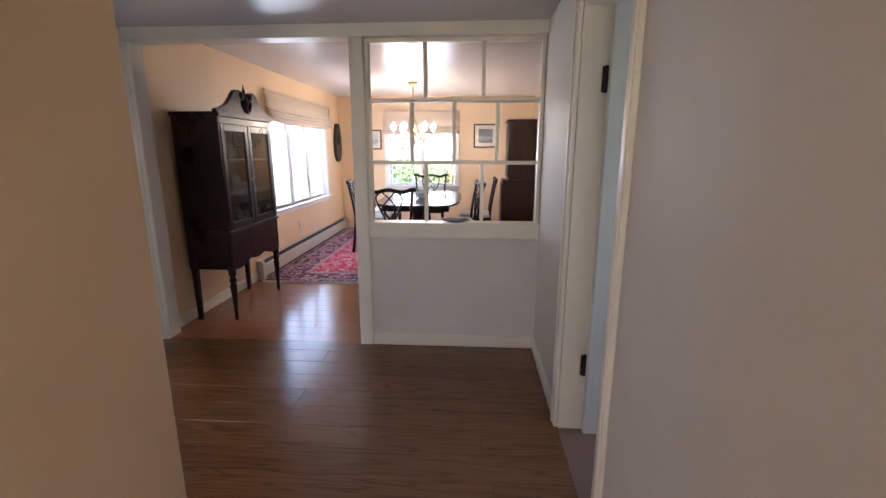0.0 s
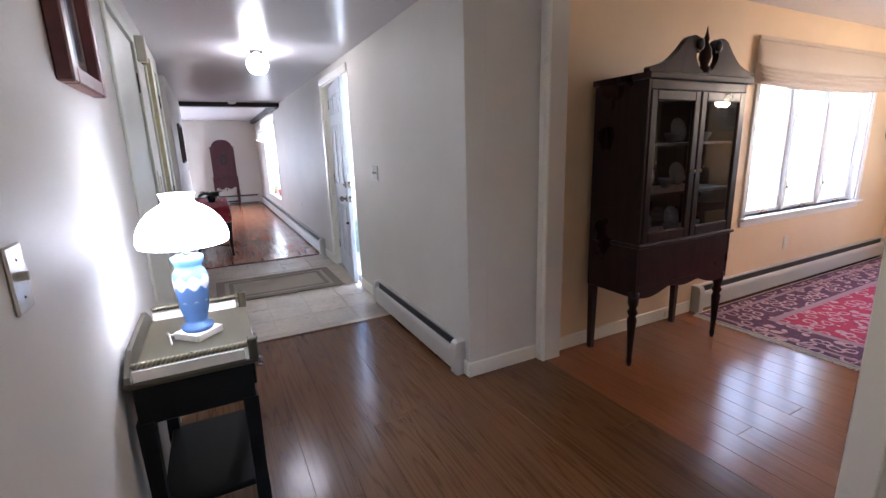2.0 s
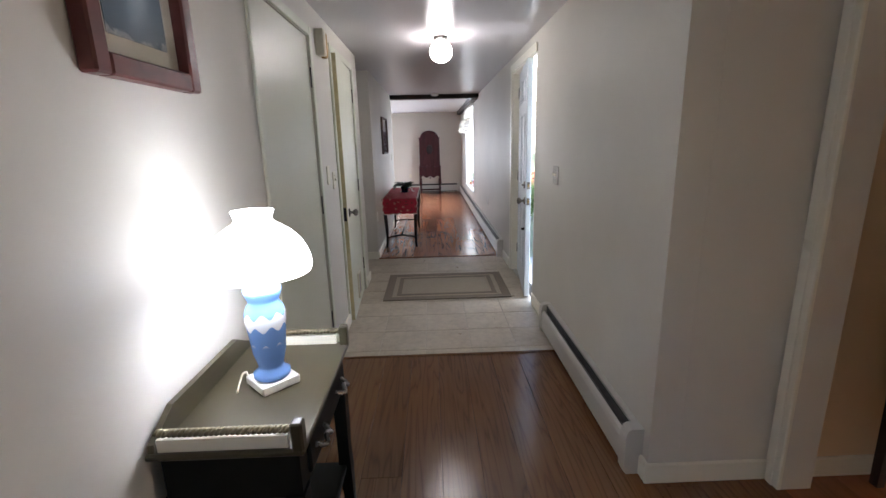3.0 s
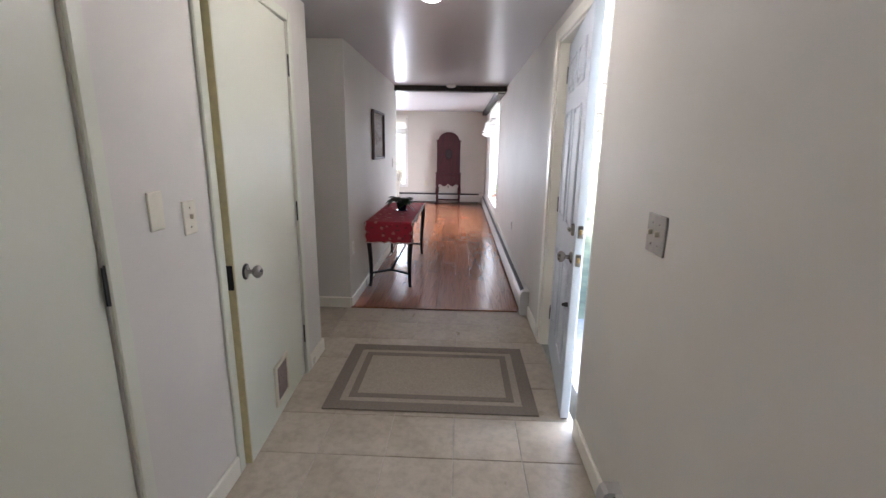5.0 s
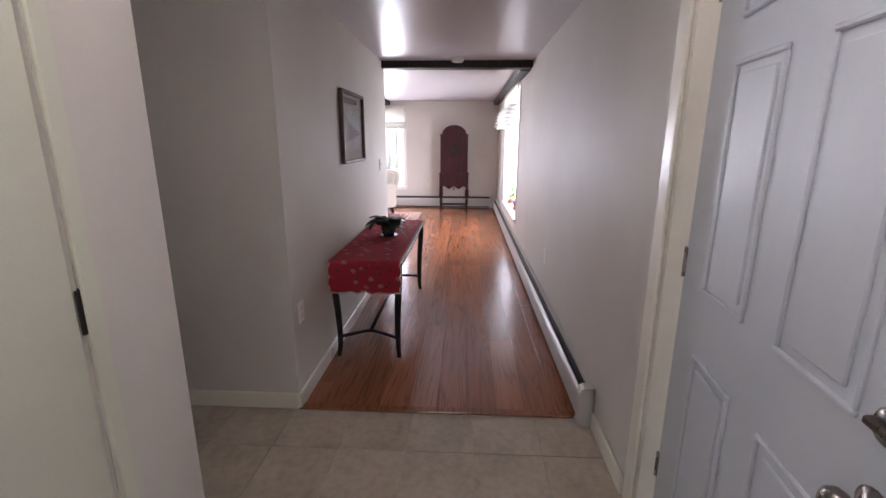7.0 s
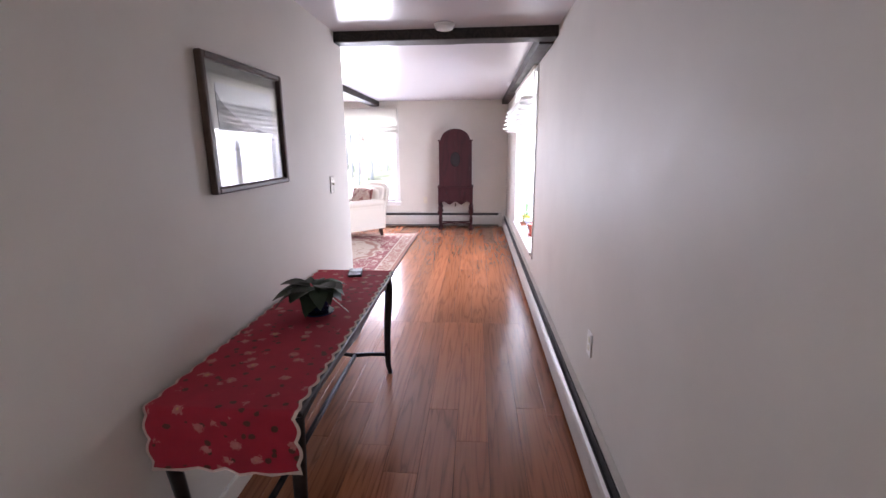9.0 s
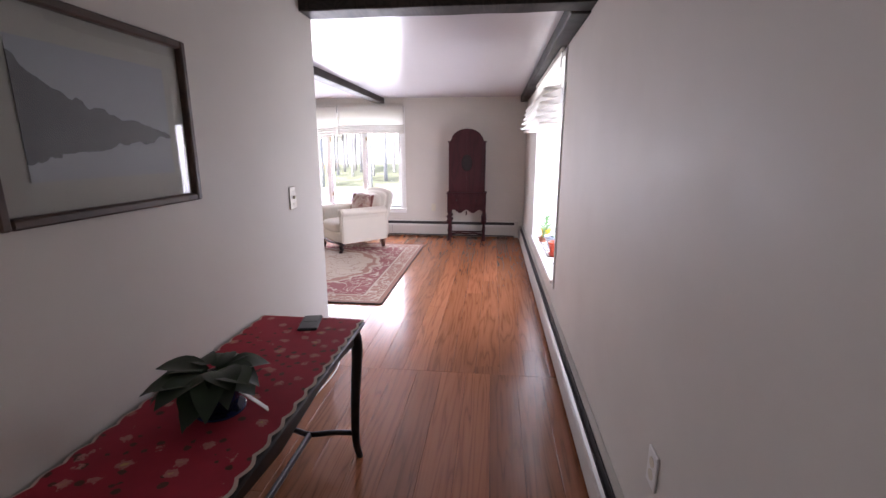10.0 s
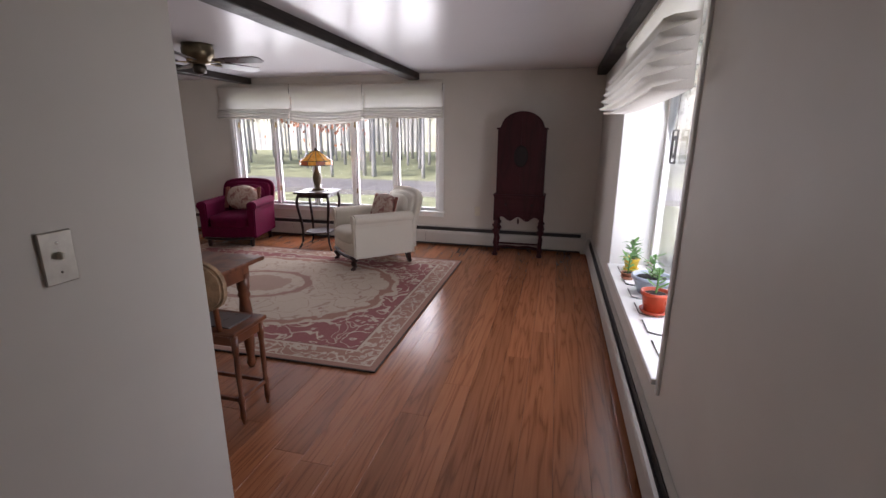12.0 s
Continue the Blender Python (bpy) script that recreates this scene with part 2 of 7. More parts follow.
def spline(pts, steps=8):
    """A smooth line through points (Catmull-Rom)."""
    p = [Vector(q) for q in pts]
    p = [p[0] * 2 - p[1]] + p + [p[-1] * 2 - p[-2]]
    out = []
    for i in range(1, len(p) - 2):
        for s in range(steps):
            t = s / steps
            a, b, c, d = p[i - 1:i + 3]
            out.append(0.5 * (2 * b + (c - a) * t + (2 * a - 5 * b + 4 * c - d) * t * t + (3 * b - 3 * c + d - a) * t ** 3))
    out.append(p[-2])
    return out


def mesh_of(name, bm, material, smooth=None):
    me = bpy.data.meshes.new(name)
    if smooth is not None:
        for f in bm.faces:
            f.smooth = smooth
    bm.to_mesh(me)
    bm.free()
    me.materials.append(material)
    return me


def part(name, bm, material, parent, label="", smooth=None):
    ob = new(name, mesh_of(name, bm, material, smooth))
    ob.parent = parent
    return tagged(ob, label) if label else ob


def structure(name, bm, material, label, category="wall"):
    return tagged(new(name, mesh_of(name, bm, material)), label, category, kind="structure")


def thing(name, label, category, m=None, group=""):
    ob = new(name)
    ob.empty_display_size = 0.1
    if m is not None:
        ob.matrix_world = m
    return tagged(ob, label, category, group)


# ---- plan ----
CEILING, DINING_CEILING = 2.14, 2.25
RIGHT, LEFT = 2.595, 1.095            # hall wall faces
FAR = -13.2                           # living room's west wall
BAY = -2.23                           # dining room's window wall
HALF = 3.09                           # half wall and header
CORNER = -0.66                        # corner where the corridor meets the hall
EAST = 0.525                          # wall beside the half wall
BACK = 7.9                            # dining room's north wall
THICK = 0.12
POST = -0.622                         # post of the half wall


def wall_run(axis, face, depth, a, b, top, holes=(), bm=None):
    """A wall along x or y from a to b; face to face + depth thick; holes as (a, b, bottom, top)."""
    bm = bm or bmesh.new()

    def put(u0, u1, z0, z1):
        if u1 - u0 > 1e-4 and z1 - z0 > 1e-4:
            f0, f1 = sorted((face, face + depth))
            if axis == "x":
                box(bm, u0, f0, z0, u1, f1, z1)
            else:
                box(bm, f0, u0, z0, f1, u1, z1)
    u = a
    for h0, h1, z0, z1 in sorted(holes):
        put(u, h0, 0, top)
        put(h0, h1, 0, z0)
        put(h0, h1, z1, top)
        u = h1
    put(u, b, 0, top)
    return bm


FRONT_DOOR = (-5.327, -4.302, 0.0, 2.0)
NORTH_WINDOW = (-11.33, -9.5, 0.40, 2.02)
WEST_WINDOW = (-2.33, 0.67, 0.44, 1.95)
DIN_WEST = (5.18, 7.08, 0.68, 1.92)
DIN_NORTH = (-1.40, -0.22, 0.77, 1.95)
CLOSET_1 = (-3.43, -2.60, 0.0, 1.95)
CLOSET_2 = (-4.79, -3.99, 0.0, 1.97)
SIDE_DOOR = (1.50, 2.18, 0.0, 1.97)

structure("wall_north", wall_run("x", RIGHT, THICK, FAR - THICK, BAY - 0.002, 2.3, (FRONT_DOOR, (NORTH_WINDOW[0] - 0.03, NORTH_WINDOW[1] + 0.03, NORTH_WINDOW[2] - 0.03, NORTH_WINDOW[3] + 0.03))), WALL, "off-white painted hall and living room wall")
structure("wall_hall_corner", wall_run("y", BAY, -THICK, RIGHT + THICK, HALF + 0.1, 2.3), WALL, "off-white painted wall return beside the dining room")
structure("wall_dining_west", wall_run("y", BAY, -THICK, HALF + 0.1, BACK + THICK, 2.4, (DIN_WEST,)), WALL_DINING, "warm yellow painted dining room window wall")
structure("wall_dining_north", wall_run("x", BACK, THICK, BAY, 1.2, 2.4, (DIN_NORTH,)), WALL_DINING, "warm yellow painted dining room end wall")
structure("wall_dining_east", wall_run("y", 1.08, THICK, HALF, BACK, 2.4), WALL_DINING, "warm yellow painted dining room side wall")
structure("wall_dining_south", wall_run("x", HALF, 0.1, EAST, 1.08, 2.4), WALL, "off-white wall beside the dining room")
structure("wall_east", wall_run("y", EAST, THICK, -2.0, HALF, 2.3, (SIDE_DOOR,)), WALL, "off-white painted wall with a doorway")
structure("wall_south", wall_run("x", LEFT, -THICK, -5.1, CORNER - THICK, 2.3, (CLOSET_1, CLOSET_2)), WALL, "off-white painted hall wall with two closet doors")
structure("wall_corridor", wall_run("y", CORNER, -THICK, -2.0, LEFT, 2.3), WALL_WARM, "tan painted corridor wall")
# Unseen end wall; its opening is added for the warm fill lamp
structure("wall_corridor_end", wall_run("x", -2.0, -THICK, CORNER - THICK, EAST + THICK, 2.3, ((-0.38, 0.38, 0.85, 1.95),)), WALL, "off-white painted corridor end wall")
structure("wall_passage_east", wall_run("y", -5.1, THICK, -0.6, LEFT - THICK, 2.3), WALL, "off-white painted side passage wall")
structure("wall_passage_west", wall_run("y", -5.935, -THICK, -0.6, LEFT - THICK, 2.3), WALL, "off-white painted side passage wall")
structure("wall_passage_end", wall_run("x", -0.6, -THICK, -6.055, -4.98, 2.3), WALL, "off-white painted side passage end wall")
structure("wall_south_living", wall_run("x", LEFT, -THICK, -8.725, -5.935, 2.3), WALL, "off-white painted hall wall")
structure("wall_living_east", wall_run("y", -8.725, THICK, -3.7, LEFT - THICK, 2.3), WALL, "off-white painted living room wall")
structure("wall_living_south", wall_run("x", -3.7, -THICK, FAR - THICK, -8.6, 2.3), WALL, "off-white painted living room wall")
structure("wall_west", wall_run("y", FAR, -THICK, -3.7, RIGHT, 2.3, (WEST_WINDOW,)), WALL, "off-white painted living room window wall")
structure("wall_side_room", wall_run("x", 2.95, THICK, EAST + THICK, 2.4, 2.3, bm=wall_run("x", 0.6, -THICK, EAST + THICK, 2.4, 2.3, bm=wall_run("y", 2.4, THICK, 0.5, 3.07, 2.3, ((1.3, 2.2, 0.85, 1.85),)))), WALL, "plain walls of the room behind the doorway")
structure("ceiling_hall", boxes((FAR - 0.1, -3.8, CEILING, EAST + 0.1, RIGHT + 0.08, CEILING + 0.1), (BAY - 0.08, RIGHT + 0.08, CEILING, EAST + 0.1, HALF + 0.02, CEILING + 0.1), (EAST + 0.1, 0.5, CEILING, 2.5, 3.05, CEILING + 0.1)), CEIL, "glossy white painted ceiling", "ceiling")
structure("ceiling_dining", boxes((BAY - 0.1, HALF + 0.02, DINING_CEILING, 1.2, BACK + 0.1, DINING_CEILING + 0.1)), CEIL, "glossy white painted dining room ceiling", "ceiling")

# ---- trim ----


def trim(name, label, *rows, bevel=0.004, material=None):
    return structure(name, boxes(*rows, bevel=bevel), material or TRIM, label, "trim")


trim("trim_header", "cream painted header beam over the dining opening", (-2.2, HALF - 0.018, 2.062, EAST, HALF + 0.118, CEILING + 0.03))
trim("wall_dining_upper", "yellow wall strip above the dining opening", (BAY, HALF + 0.02, 2.165, EAST, HALF + 0.1, 2.3), bevel=0, material=WALL_DINING)
trim("trim_opening", "cream painted casing of the dining opening", (BAY, HALF - 0.018, 0, BAY + 0.075, HALF, 2.06), (BAY + 0.014, HALF - 0.024, 0, BAY + 0.05, HALF - 0.017, 2.06))
structure("wall_opening_jamb", boxes((BAY, HALF, 0, BAY + 0.07, HALF + 0.12, 2.066)), WALL, "off-white painted jamb of the dining opening")
trim("trim_post", "cream painted square post of the half wall", (POST - 0.092, HALF - 0.01, 0, POST, HALF + 0.11, 2.066))
structure("wall_half", boxes((POST - 0.004, HALF + 0.012, 0, EAST, HALF + 0.09, 0.8)), WALL, "off-white painted half wall below the divider")
trim("trim_sill", "cream painted sill of the half wall", (POST - 0.002, HALF - 0.006, 0.79, EAST - 0.001, HALF + 0.115, 0.895))
lattice = tagged(new("divider_lattice"), "white painted open lattice room divider on a half wall", "divider", kind="structure")


def bar(name, *b):
    part(name, boxes(b, bevel=0.003), TRIM, lattice)


for z in (1.294, 1.688):
    bar("rail", POST, HALF + 0.03, z - 0.012, EAST - 0.004, HALF + 0.07, z + 0.012)
bar("frame_side", EAST - 0.03, HALF + 0.02, 0.895, EAST - 0.004, HALF + 0.08, 2.062)
bar("frame_side", POST, HALF + 0.02, 0.895, POST + 0.025, HALF + 0.08, 2.062)
bar("frame_top", POST + 0.025, HALF + 0.02, 2.035, EAST - 0.03, HALF + 0.08, 2.062)
for n, z0, z1 in ((3, 1.70, 2.035), (4, 1.306, 1.676), (3, 0.895, 1.282)):
    for i in range(1, n):
        x = POST + 0.014 + (EAST - POST - 0.028) * i / n
        bar("mullion", x - 0.012, HALF + 0.03, z0, x + 0.012, HALF + 0.07, z1)


def baseboard(*b):
    bm = boxes(b, bevel=0.005)
    return structure("baseboard", bm, TRIM, "cream painted baseboard", "baseboard")


B = 0.016
H = 0.09
baseboard(POST + 0.002, HALF - B + 0.012, 0, EAST - B, HALF + 0.012, H)
baseboard(EAST - B, 2.24, 0, EAST, HALF + 0.012, H)
baseboard(BAY, RIGHT - B, 0, BAY + B, HALF - 0.02, H)
baseboard(BAY - 0.06, RIGHT - B, 0, BAY, RIGHT, H)
baseboard(-4.296, RIGHT - B, 0, -3.77, RIGHT, H)
baseboard(-5.84, RIGHT - B, 0, -5.42, RIGHT, H)
baseboard(-2.55, LEFT, 0, CORNER, LEFT + B, H)
baseboard(-3.942, LEFT, 0, -3.48, LEFT + B, H)
baseboard(-5.1 - B, LEFT, 0, -4.838, LEFT + B, H)
baseboard(-5.1 - B, -0.6, 0, -5.1, LEFT, H)
baseboard(-5.935, -0.6, 0, -5.935 + B, LEFT, H)
baseboard(-8.725, LEFT, 0, -5.935 + B, LEFT + B, H)
baseboard(-8.725 - B, -3.7, 0, -8.725, LEFT + B, H)
baseboard(BAY, HALF + 0.12, 0, BAY + B, 4.58, H)
baseboard(BAY + B, BACK - B, 0, 1.08, BACK, H)
baseboard(1.08 - B, HALF + 0.1, 0, 1.08, BACK - B, H)
baseboard(CORNER, -2.0, 0, CORNER + B, LEFT, H)
baseboard(EAST - B, -2.0, 0, EAST, 1.44, H)


def casing(name, axis, face, side, a, b, top, w, proud=0.014, foot=0.0, material=None):
    """Door casing on a wall face; side +1 or -1 is the way that it stands proud."""
    rows = ((a - w, a, foot, top + w), (b, b + w, foot, top + w), (a, b, top, top + w))
    f0, f1 = sorted((face, face + side * proud))
    out = [(u0, f0, z0, u1, f1, z1) if axis == "x" else (f0, u0, z0, f1, u1, z1) for u0, u1, z0, z1 in rows]
    return trim(name, "cream painted door casing", *out, material=material)


trim("trim_front_door", "cream painted front door casing", (FRONT_DOOR[0] - 0.07, RIGHT - 0.014, 0, FRONT_DOOR[0], RIGHT, 2.07), (FRONT_DOOR[0], RIGHT - 0.014, 2.0, FRONT_DOOR[1], RIGHT, 2.07))
casing("trim_closet_1", "x", LEFT, 1, CLOSET_1[0], CLOSET_1[1], 1.95, 0.05, material=CLOSET)
casing("trim_closet_2", "x", LEFT, 1, CLOSET_2[0], CLOSET_2[1], 1.97, 0.048, material=CLOSET)
casing("trim_side_door", "y", EAST, -1, SIDE_DOOR[0], SIDE_DOOR[1], 1.97, 0.058, 0.02)
trim("trim_side_door_bead", "cream painted raised bead on the door casing", (EAST - 0.027, SIDE_DOOR[1] + 0.038, 0, EAST - 0.019, SIDE_DOOR[1] + 0.058, 2.02), (EAST - 0.027, SIDE_DOOR[0] - 0.058, 0, EAST - 0.019, SIDE_DOOR[0] - 0.038, 2.02))
trim("trim_jamb_front", "white painted front door jamb", (-5.329, RIGHT, 0, -5.307, RIGHT + 0.13, 2.0), (-4.322, RIGHT, 0, -4.30, RIGHT + 0.13, 2.0), (-5.307, RIGHT, 1.985, -4.322, RIGHT + 0.13, 2.002), bevel=0.002)
trim("trim_jamb_side", "cream painted door jamb", (EAST, 2.172, 0, EAST + 0.12, 2.192, 1.97), (EAST, 1.488, 0, EAST + 0.12, 1.508, 1.97), (EAST, 1.508, 1.955, EAST + 0.12, 2.172, 1.972), bevel=0.002)
trim("trim_closet_jambs", "pale yellow closet door jambs", (-3.995, LEFT - 0.1, 0, -3.972, LEFT + 0.003, 1.97), (-2.6, LEFT - 0.1, 0, -2.58, LEFT + 0.003, 1.95), bevel=0.002, material=CLOSET)

# ---- doors ----


def door(name, label, m, w, h, material, thick=0.04):
    d = tagged(new(name), label, "door", kind="structure")
    d.matrix_world = m
    return d


def hinge(parent, x, y, z, material=DARKMETAL, tall=0.11):
    h = part("hinge", lathe([(0.0065, 0), (0.0065, tall)], 8, (x, y, z - tall / 2)), material, parent, "metal butt hinge")
    part("leaf", boxes((x - 0.016, y - 0.0015, z - tall / 2 + 0.003, x + 0.016, y + 0.004, z + tall / 2 - 0.003)), material, h)
    return h


def knob(parent, x, y, z, side, rose, ball, r=0.027):
    turn = Matrix.Translation((x, y, z)) @ pose(0, 0, 0, 90 * side)
    k = part("door_knob", lathe([(0.03, 0), (0.031, 0.004), (0.024, 0.009), (0.011, 0.012), (0.009, 0.028), (r * 0.7, 0.034), (r, 0.046), (r * 0.95, 0.058), (r * 0.6, 0.066), (0.002, 0.068)], 20, m=turn), ball, parent, "round metal door knob")
    part("rose", lathe([(0.033, 0), (0.034, 0.003), (0.026, 0.0075), (0.012, 0.0095)], 20, m=turn), rose, k)
    return k


def panelled(w, h, thick, panels, depth=0.012):
    """A door slab whose room side carries moulded raised panels."""
    bm = boxes((0, 0, 0, w, thick, h), bevel=0.003)
    for x0, x1, z0, z1 in panels:
        for k, (grow, rise) in enumerate(((0.0, 0.009), (0.034, 0.007))):
            u0, u1, v0, v1 = x0 + grow, x1 - grow, z0 + grow, z1 - grow
            if k == 0:
                e = 0.013
                for q in ((u0, v0, u1, v0 + e), (u0, v1 - e, u1, v1), (u0, v0 + e, u0 + e, v1 - e), (u1 - e, v0 + e, u1, v1 - e)):
                    box(bm, q[0], -rise, q[1], q[2], 0.002, q[3], bevel=0.0035)
            else:
                box(bm, u0, -rise, v0, u1, 0.002, v1, bevel=0.003)
    return bm


d = door("door_1", "pale blue-white panelled front door standing ajar", pose(-5.305, 2.655, 0.012, 0, 0, -7.0), 0.9, 1.97, DOORBLUE)
PAN = [(u, u + 0.235, a, b) for a, b in ((0.235, 0.752), (0.945, 1.56), (1.66, 1.85)) for u in (0.165, 0.535)]
part("slab", panelled(0.9, 1.965, 0.044, PAN), DOORBLUE, d)
for z in (0.235, 0.99, 1.79):
    hinge(d, -0.006, -0.004, z, STEEL, 0.1)
knob(d, 0.835, 0.0, 0.838, 1, STEEL, STEEL, 0.028)
kb = part("deadbolt", lathe([(0.03, 0), (0.03, 0.008), (0.024, 0.014), (0.003, 0.015)], 20, m=Matrix.Translation((0.835, 0, 0.973)) @ pose(0, 0, 0, 90)), STEEL, d, "brushed nickel deadbolt")
part("thumb_turn", boxes((0.812, -0.03, 0.966, 0.858, -0.012, 0.982), bevel=0.004), STEEL, kb)
for z in (0.838, 0.973):
    part("latch_plate", boxes((0.899, 0.01, z - 0.03, 0.903, 0.035, z + 0.03), bevel=0.001), STEEL, d, "brushed nickel latch plate")
    part("bolt", boxes((0.903, 0.016, z - 0.012, 0.911, 0.029, z + 0.012), bevel=0.002), BRASS, d)
part("door_stop", lathe([(0.012, 0), (0.012, 0.012), (0.006, 0.03)], 10, m=Matrix.Translation((0.845, 0, 0.597)) @ pose(0, 0, 0, 90)), DARKMETAL, d)
part("weather_strip", boxes((0.02, 0.008, -0.011, 0.89, 0.036, 0.002)), HEATDARK, d)

d = door("door_2", "pale green-white flush closet door, shut", pose(0, 0, 0), 0, 0, CLOSET)
part("slab", boxes((-3.426, LEFT - 0.045, 0.012, -2.604, LEFT - 0.004, 1.946), bevel=0.003), CLOSET, d)
for z in (0.26, 1.0, 1.73):
    hinge(d, -3.435, LEFT + 0.004, z)
knob(d, -2.67, LEFT - 0.004, 0.88, -1, DARKMETAL, STEEL)
d = door("door_3", "pale green-white flush closet door with a pet flap, slightly ajar", pose(-4.79, LEFT, 0, 0, 0, 3.2) @ pose(4.79, -LEFT, 0), 0, 0, CLOSET)
part("slab", boxes((-4.785, LEFT - 0.045, 0.012, -3.998, LEFT - 0.004, 1.966), bevel=0.003), CLOSET, d)
for z in (0.264, 1.0, 1.76):
    hinge(d, -4.795, LEFT + 0.004, z)
knob(d, -4.09, LEFT - 0.004, 0.85, -1, DARKMETAL, STEEL)
part("latch_edge", boxes((-3.9985, LEFT - 0.043, 0.014, -3.995, LEFT - 0.006, 1.964)), plain("bare_door_edge", (0.56, 0.49, 0.27), 0.55, vary=0.1), d, "unpainted yellowish door edge")
part("latch_plate", boxes((-3.9955, LEFT - 0.038, 0.80, -3.992, LEFT - 0.011, 0.90), bevel=0.001), DARKMETAL, d, "dark bronze latch plate")
pf = part("pet_flap_frame", boxes((-4.485, LEFT - 0.006, 0.085, -4.46, LEFT + 0.008, 0.30), (-4.32, LEFT - 0.006, 0.085, -4.295, LEFT + 0.008, 0.30), (-4.46, LEFT - 0.006, 0.085, -4.32, LEFT + 0.008, 0.105), (-4.46, LEFT - 0.006, 0.28, -4.32, LEFT + 0.008, 0.30), bevel=0.003), IVORY, d, "ivory plastic frame")
part("flap", boxes((-4.46, LEFT - 0.005, 0.105, -4.32, LEFT + 0.002, 0.28)), plain("flap_brown", (0.16, 0.10, 0.085), 0.3), pf, "brown translucent flap")
d = door("door_4", "grey-white flush door standing wide open", pose(0, 0, 0), 0, 0, TRIM)
SIDEPAINT = paint("side_door_paint", (0.62, 0.66, 0.62), 0.35, 0.02, 0.04)
part("slab", boxes((0.637, 2.116, 0.012, 1.3, 2.156, 1.95), bevel=0.003), SIDEPAINT, d)
for z in (0.36, 1.665):
    hinge(d, 0.628, 2.153, z)

# ---- baseboard heaters ----
HEATER_FINS = plain("heater_fins", (0.16, 0.15, 0.14), 0.4, 0.8)


def heater(m, length, label):
    """Hydronic baseboard heater, its back on local y = 0 and its front towards -y, along local x."""
    h = thing("baseboard_heater", label, "heater", m)
    back_prof = [(0.0, 0.02), (0.0, 0.205), (-0.028, 0.205), (-0.028, 0.199), (-0.006, 0.195), (-0.006, 0.02)]
    cover = [(-0.068, 0.03), (-0.068, 0.134), (-0.062, 0.154), (-0.05, 0.164), (-0.05, 0.16), (-0.058, 0.151), (-0.064, 0.134), (-0.064, 0.034), (-0.05, 0.034), (-0.05, 0.03)]
    turn = Matrix(((0, 1, 0, 0), (1, 0, 0, 0), (0, 0, 1, 0), (0, 0, 0, 1)))
    part("back_plate", slab(back_prof, length, turn), HEATER, h)
    n = max(1, round(length / 2.4))
    for i in range(n):
        a, b = 0.05 + (length - 0.1) * i / n, 0.05 + (length - 0.1) * (i + 1) / n
        part("front_cover", slab(cover, b - a - 0.004, Matrix.Translation((a + 0.002, 0, 0)) @ turn), HEATER, h)
    # Dark block and upright strip put the slot's shade into the shape
    part("fin_pack", boxes((0.06, -0.05, 0.01, length - 0.06, -0.008, 0.152)), HEATDARK, h, "fin block, near-black for the shade inside the heater")
    part("damper", boxes((0.06, -0.034, 0.153, length - 0.06, -0.03, 0.197)), HEATDARK, h, "dark strip standing for the shade in the slot")
    cap = [(0.0, 0.0), (0.0, 0.208), (-0.05, 0.208), (-0.064, 0.198), (-0.072, 0.17), (-0.072, 0.012), (-0.06, 0.0)]
    for a in (0.0, length - 0.055):
        part("end_cap", slab(cap, 0.055, Matrix.Translation((a, 0, 0)) @ turn), HEATER, h)
    return h


heater(pose(-3.745, RIGHT - 0.002, 0), 1.47, "off-white metal baseboard heater along the hall wall")
heater(pose(FAR + 0.075, RIGHT - 0.002, 0), 7.27, "long off-white metal baseboard heater under the window")
heater(pose(FAR + 0.002, -3.5, 0, 0, 0, 90) @ Matrix.Diagonal((1, 1, 1.2, 1)), 6.02, "off-white metal baseboard heater behind the red cabinet")
heater(pose(BAY + 0.002, 4.6, 0, 0, 0, 90), 3.25, "off-white metal baseboard heater on the yellow wall")

# ---- ceiling beams ----


def beam(label, *b):
    bm = boxes(b, bevel=0.006)
    bmesh.ops.subdivide_edges(bm, edges=[e for e in bm.edges if e.calc_length() > 0.8], cuts=24)
    for v in bm.verts:
        v.co += Vector((0, 0, 0.004)) * noise.noise(v.co * 4)
    return tagged(new("ceiling_beam", mesh_of("ceiling_beam", bm, BEAM)), label, "beam", "living room beams")


beam("black-brown wooden beam across the end of the hall", -8.73, LEFT - 0.05, 2.072, -8.57, RIGHT, CEILING + 0.01)
beam("black-brown wooden beam along the window wall", FAR, 2.49, 2.062, -8.732, RIGHT, CEILING + 0.01)
beam("black-brown wooden beam across the living room ceiling", FAR, 0.27, 2.062, -8.76, 0.41, CEILING + 0.01)
beam("black-brown wooden beam across the living room ceiling", FAR, -2.12, 2.062, -8.76, -1.98, CEILING + 0.01)

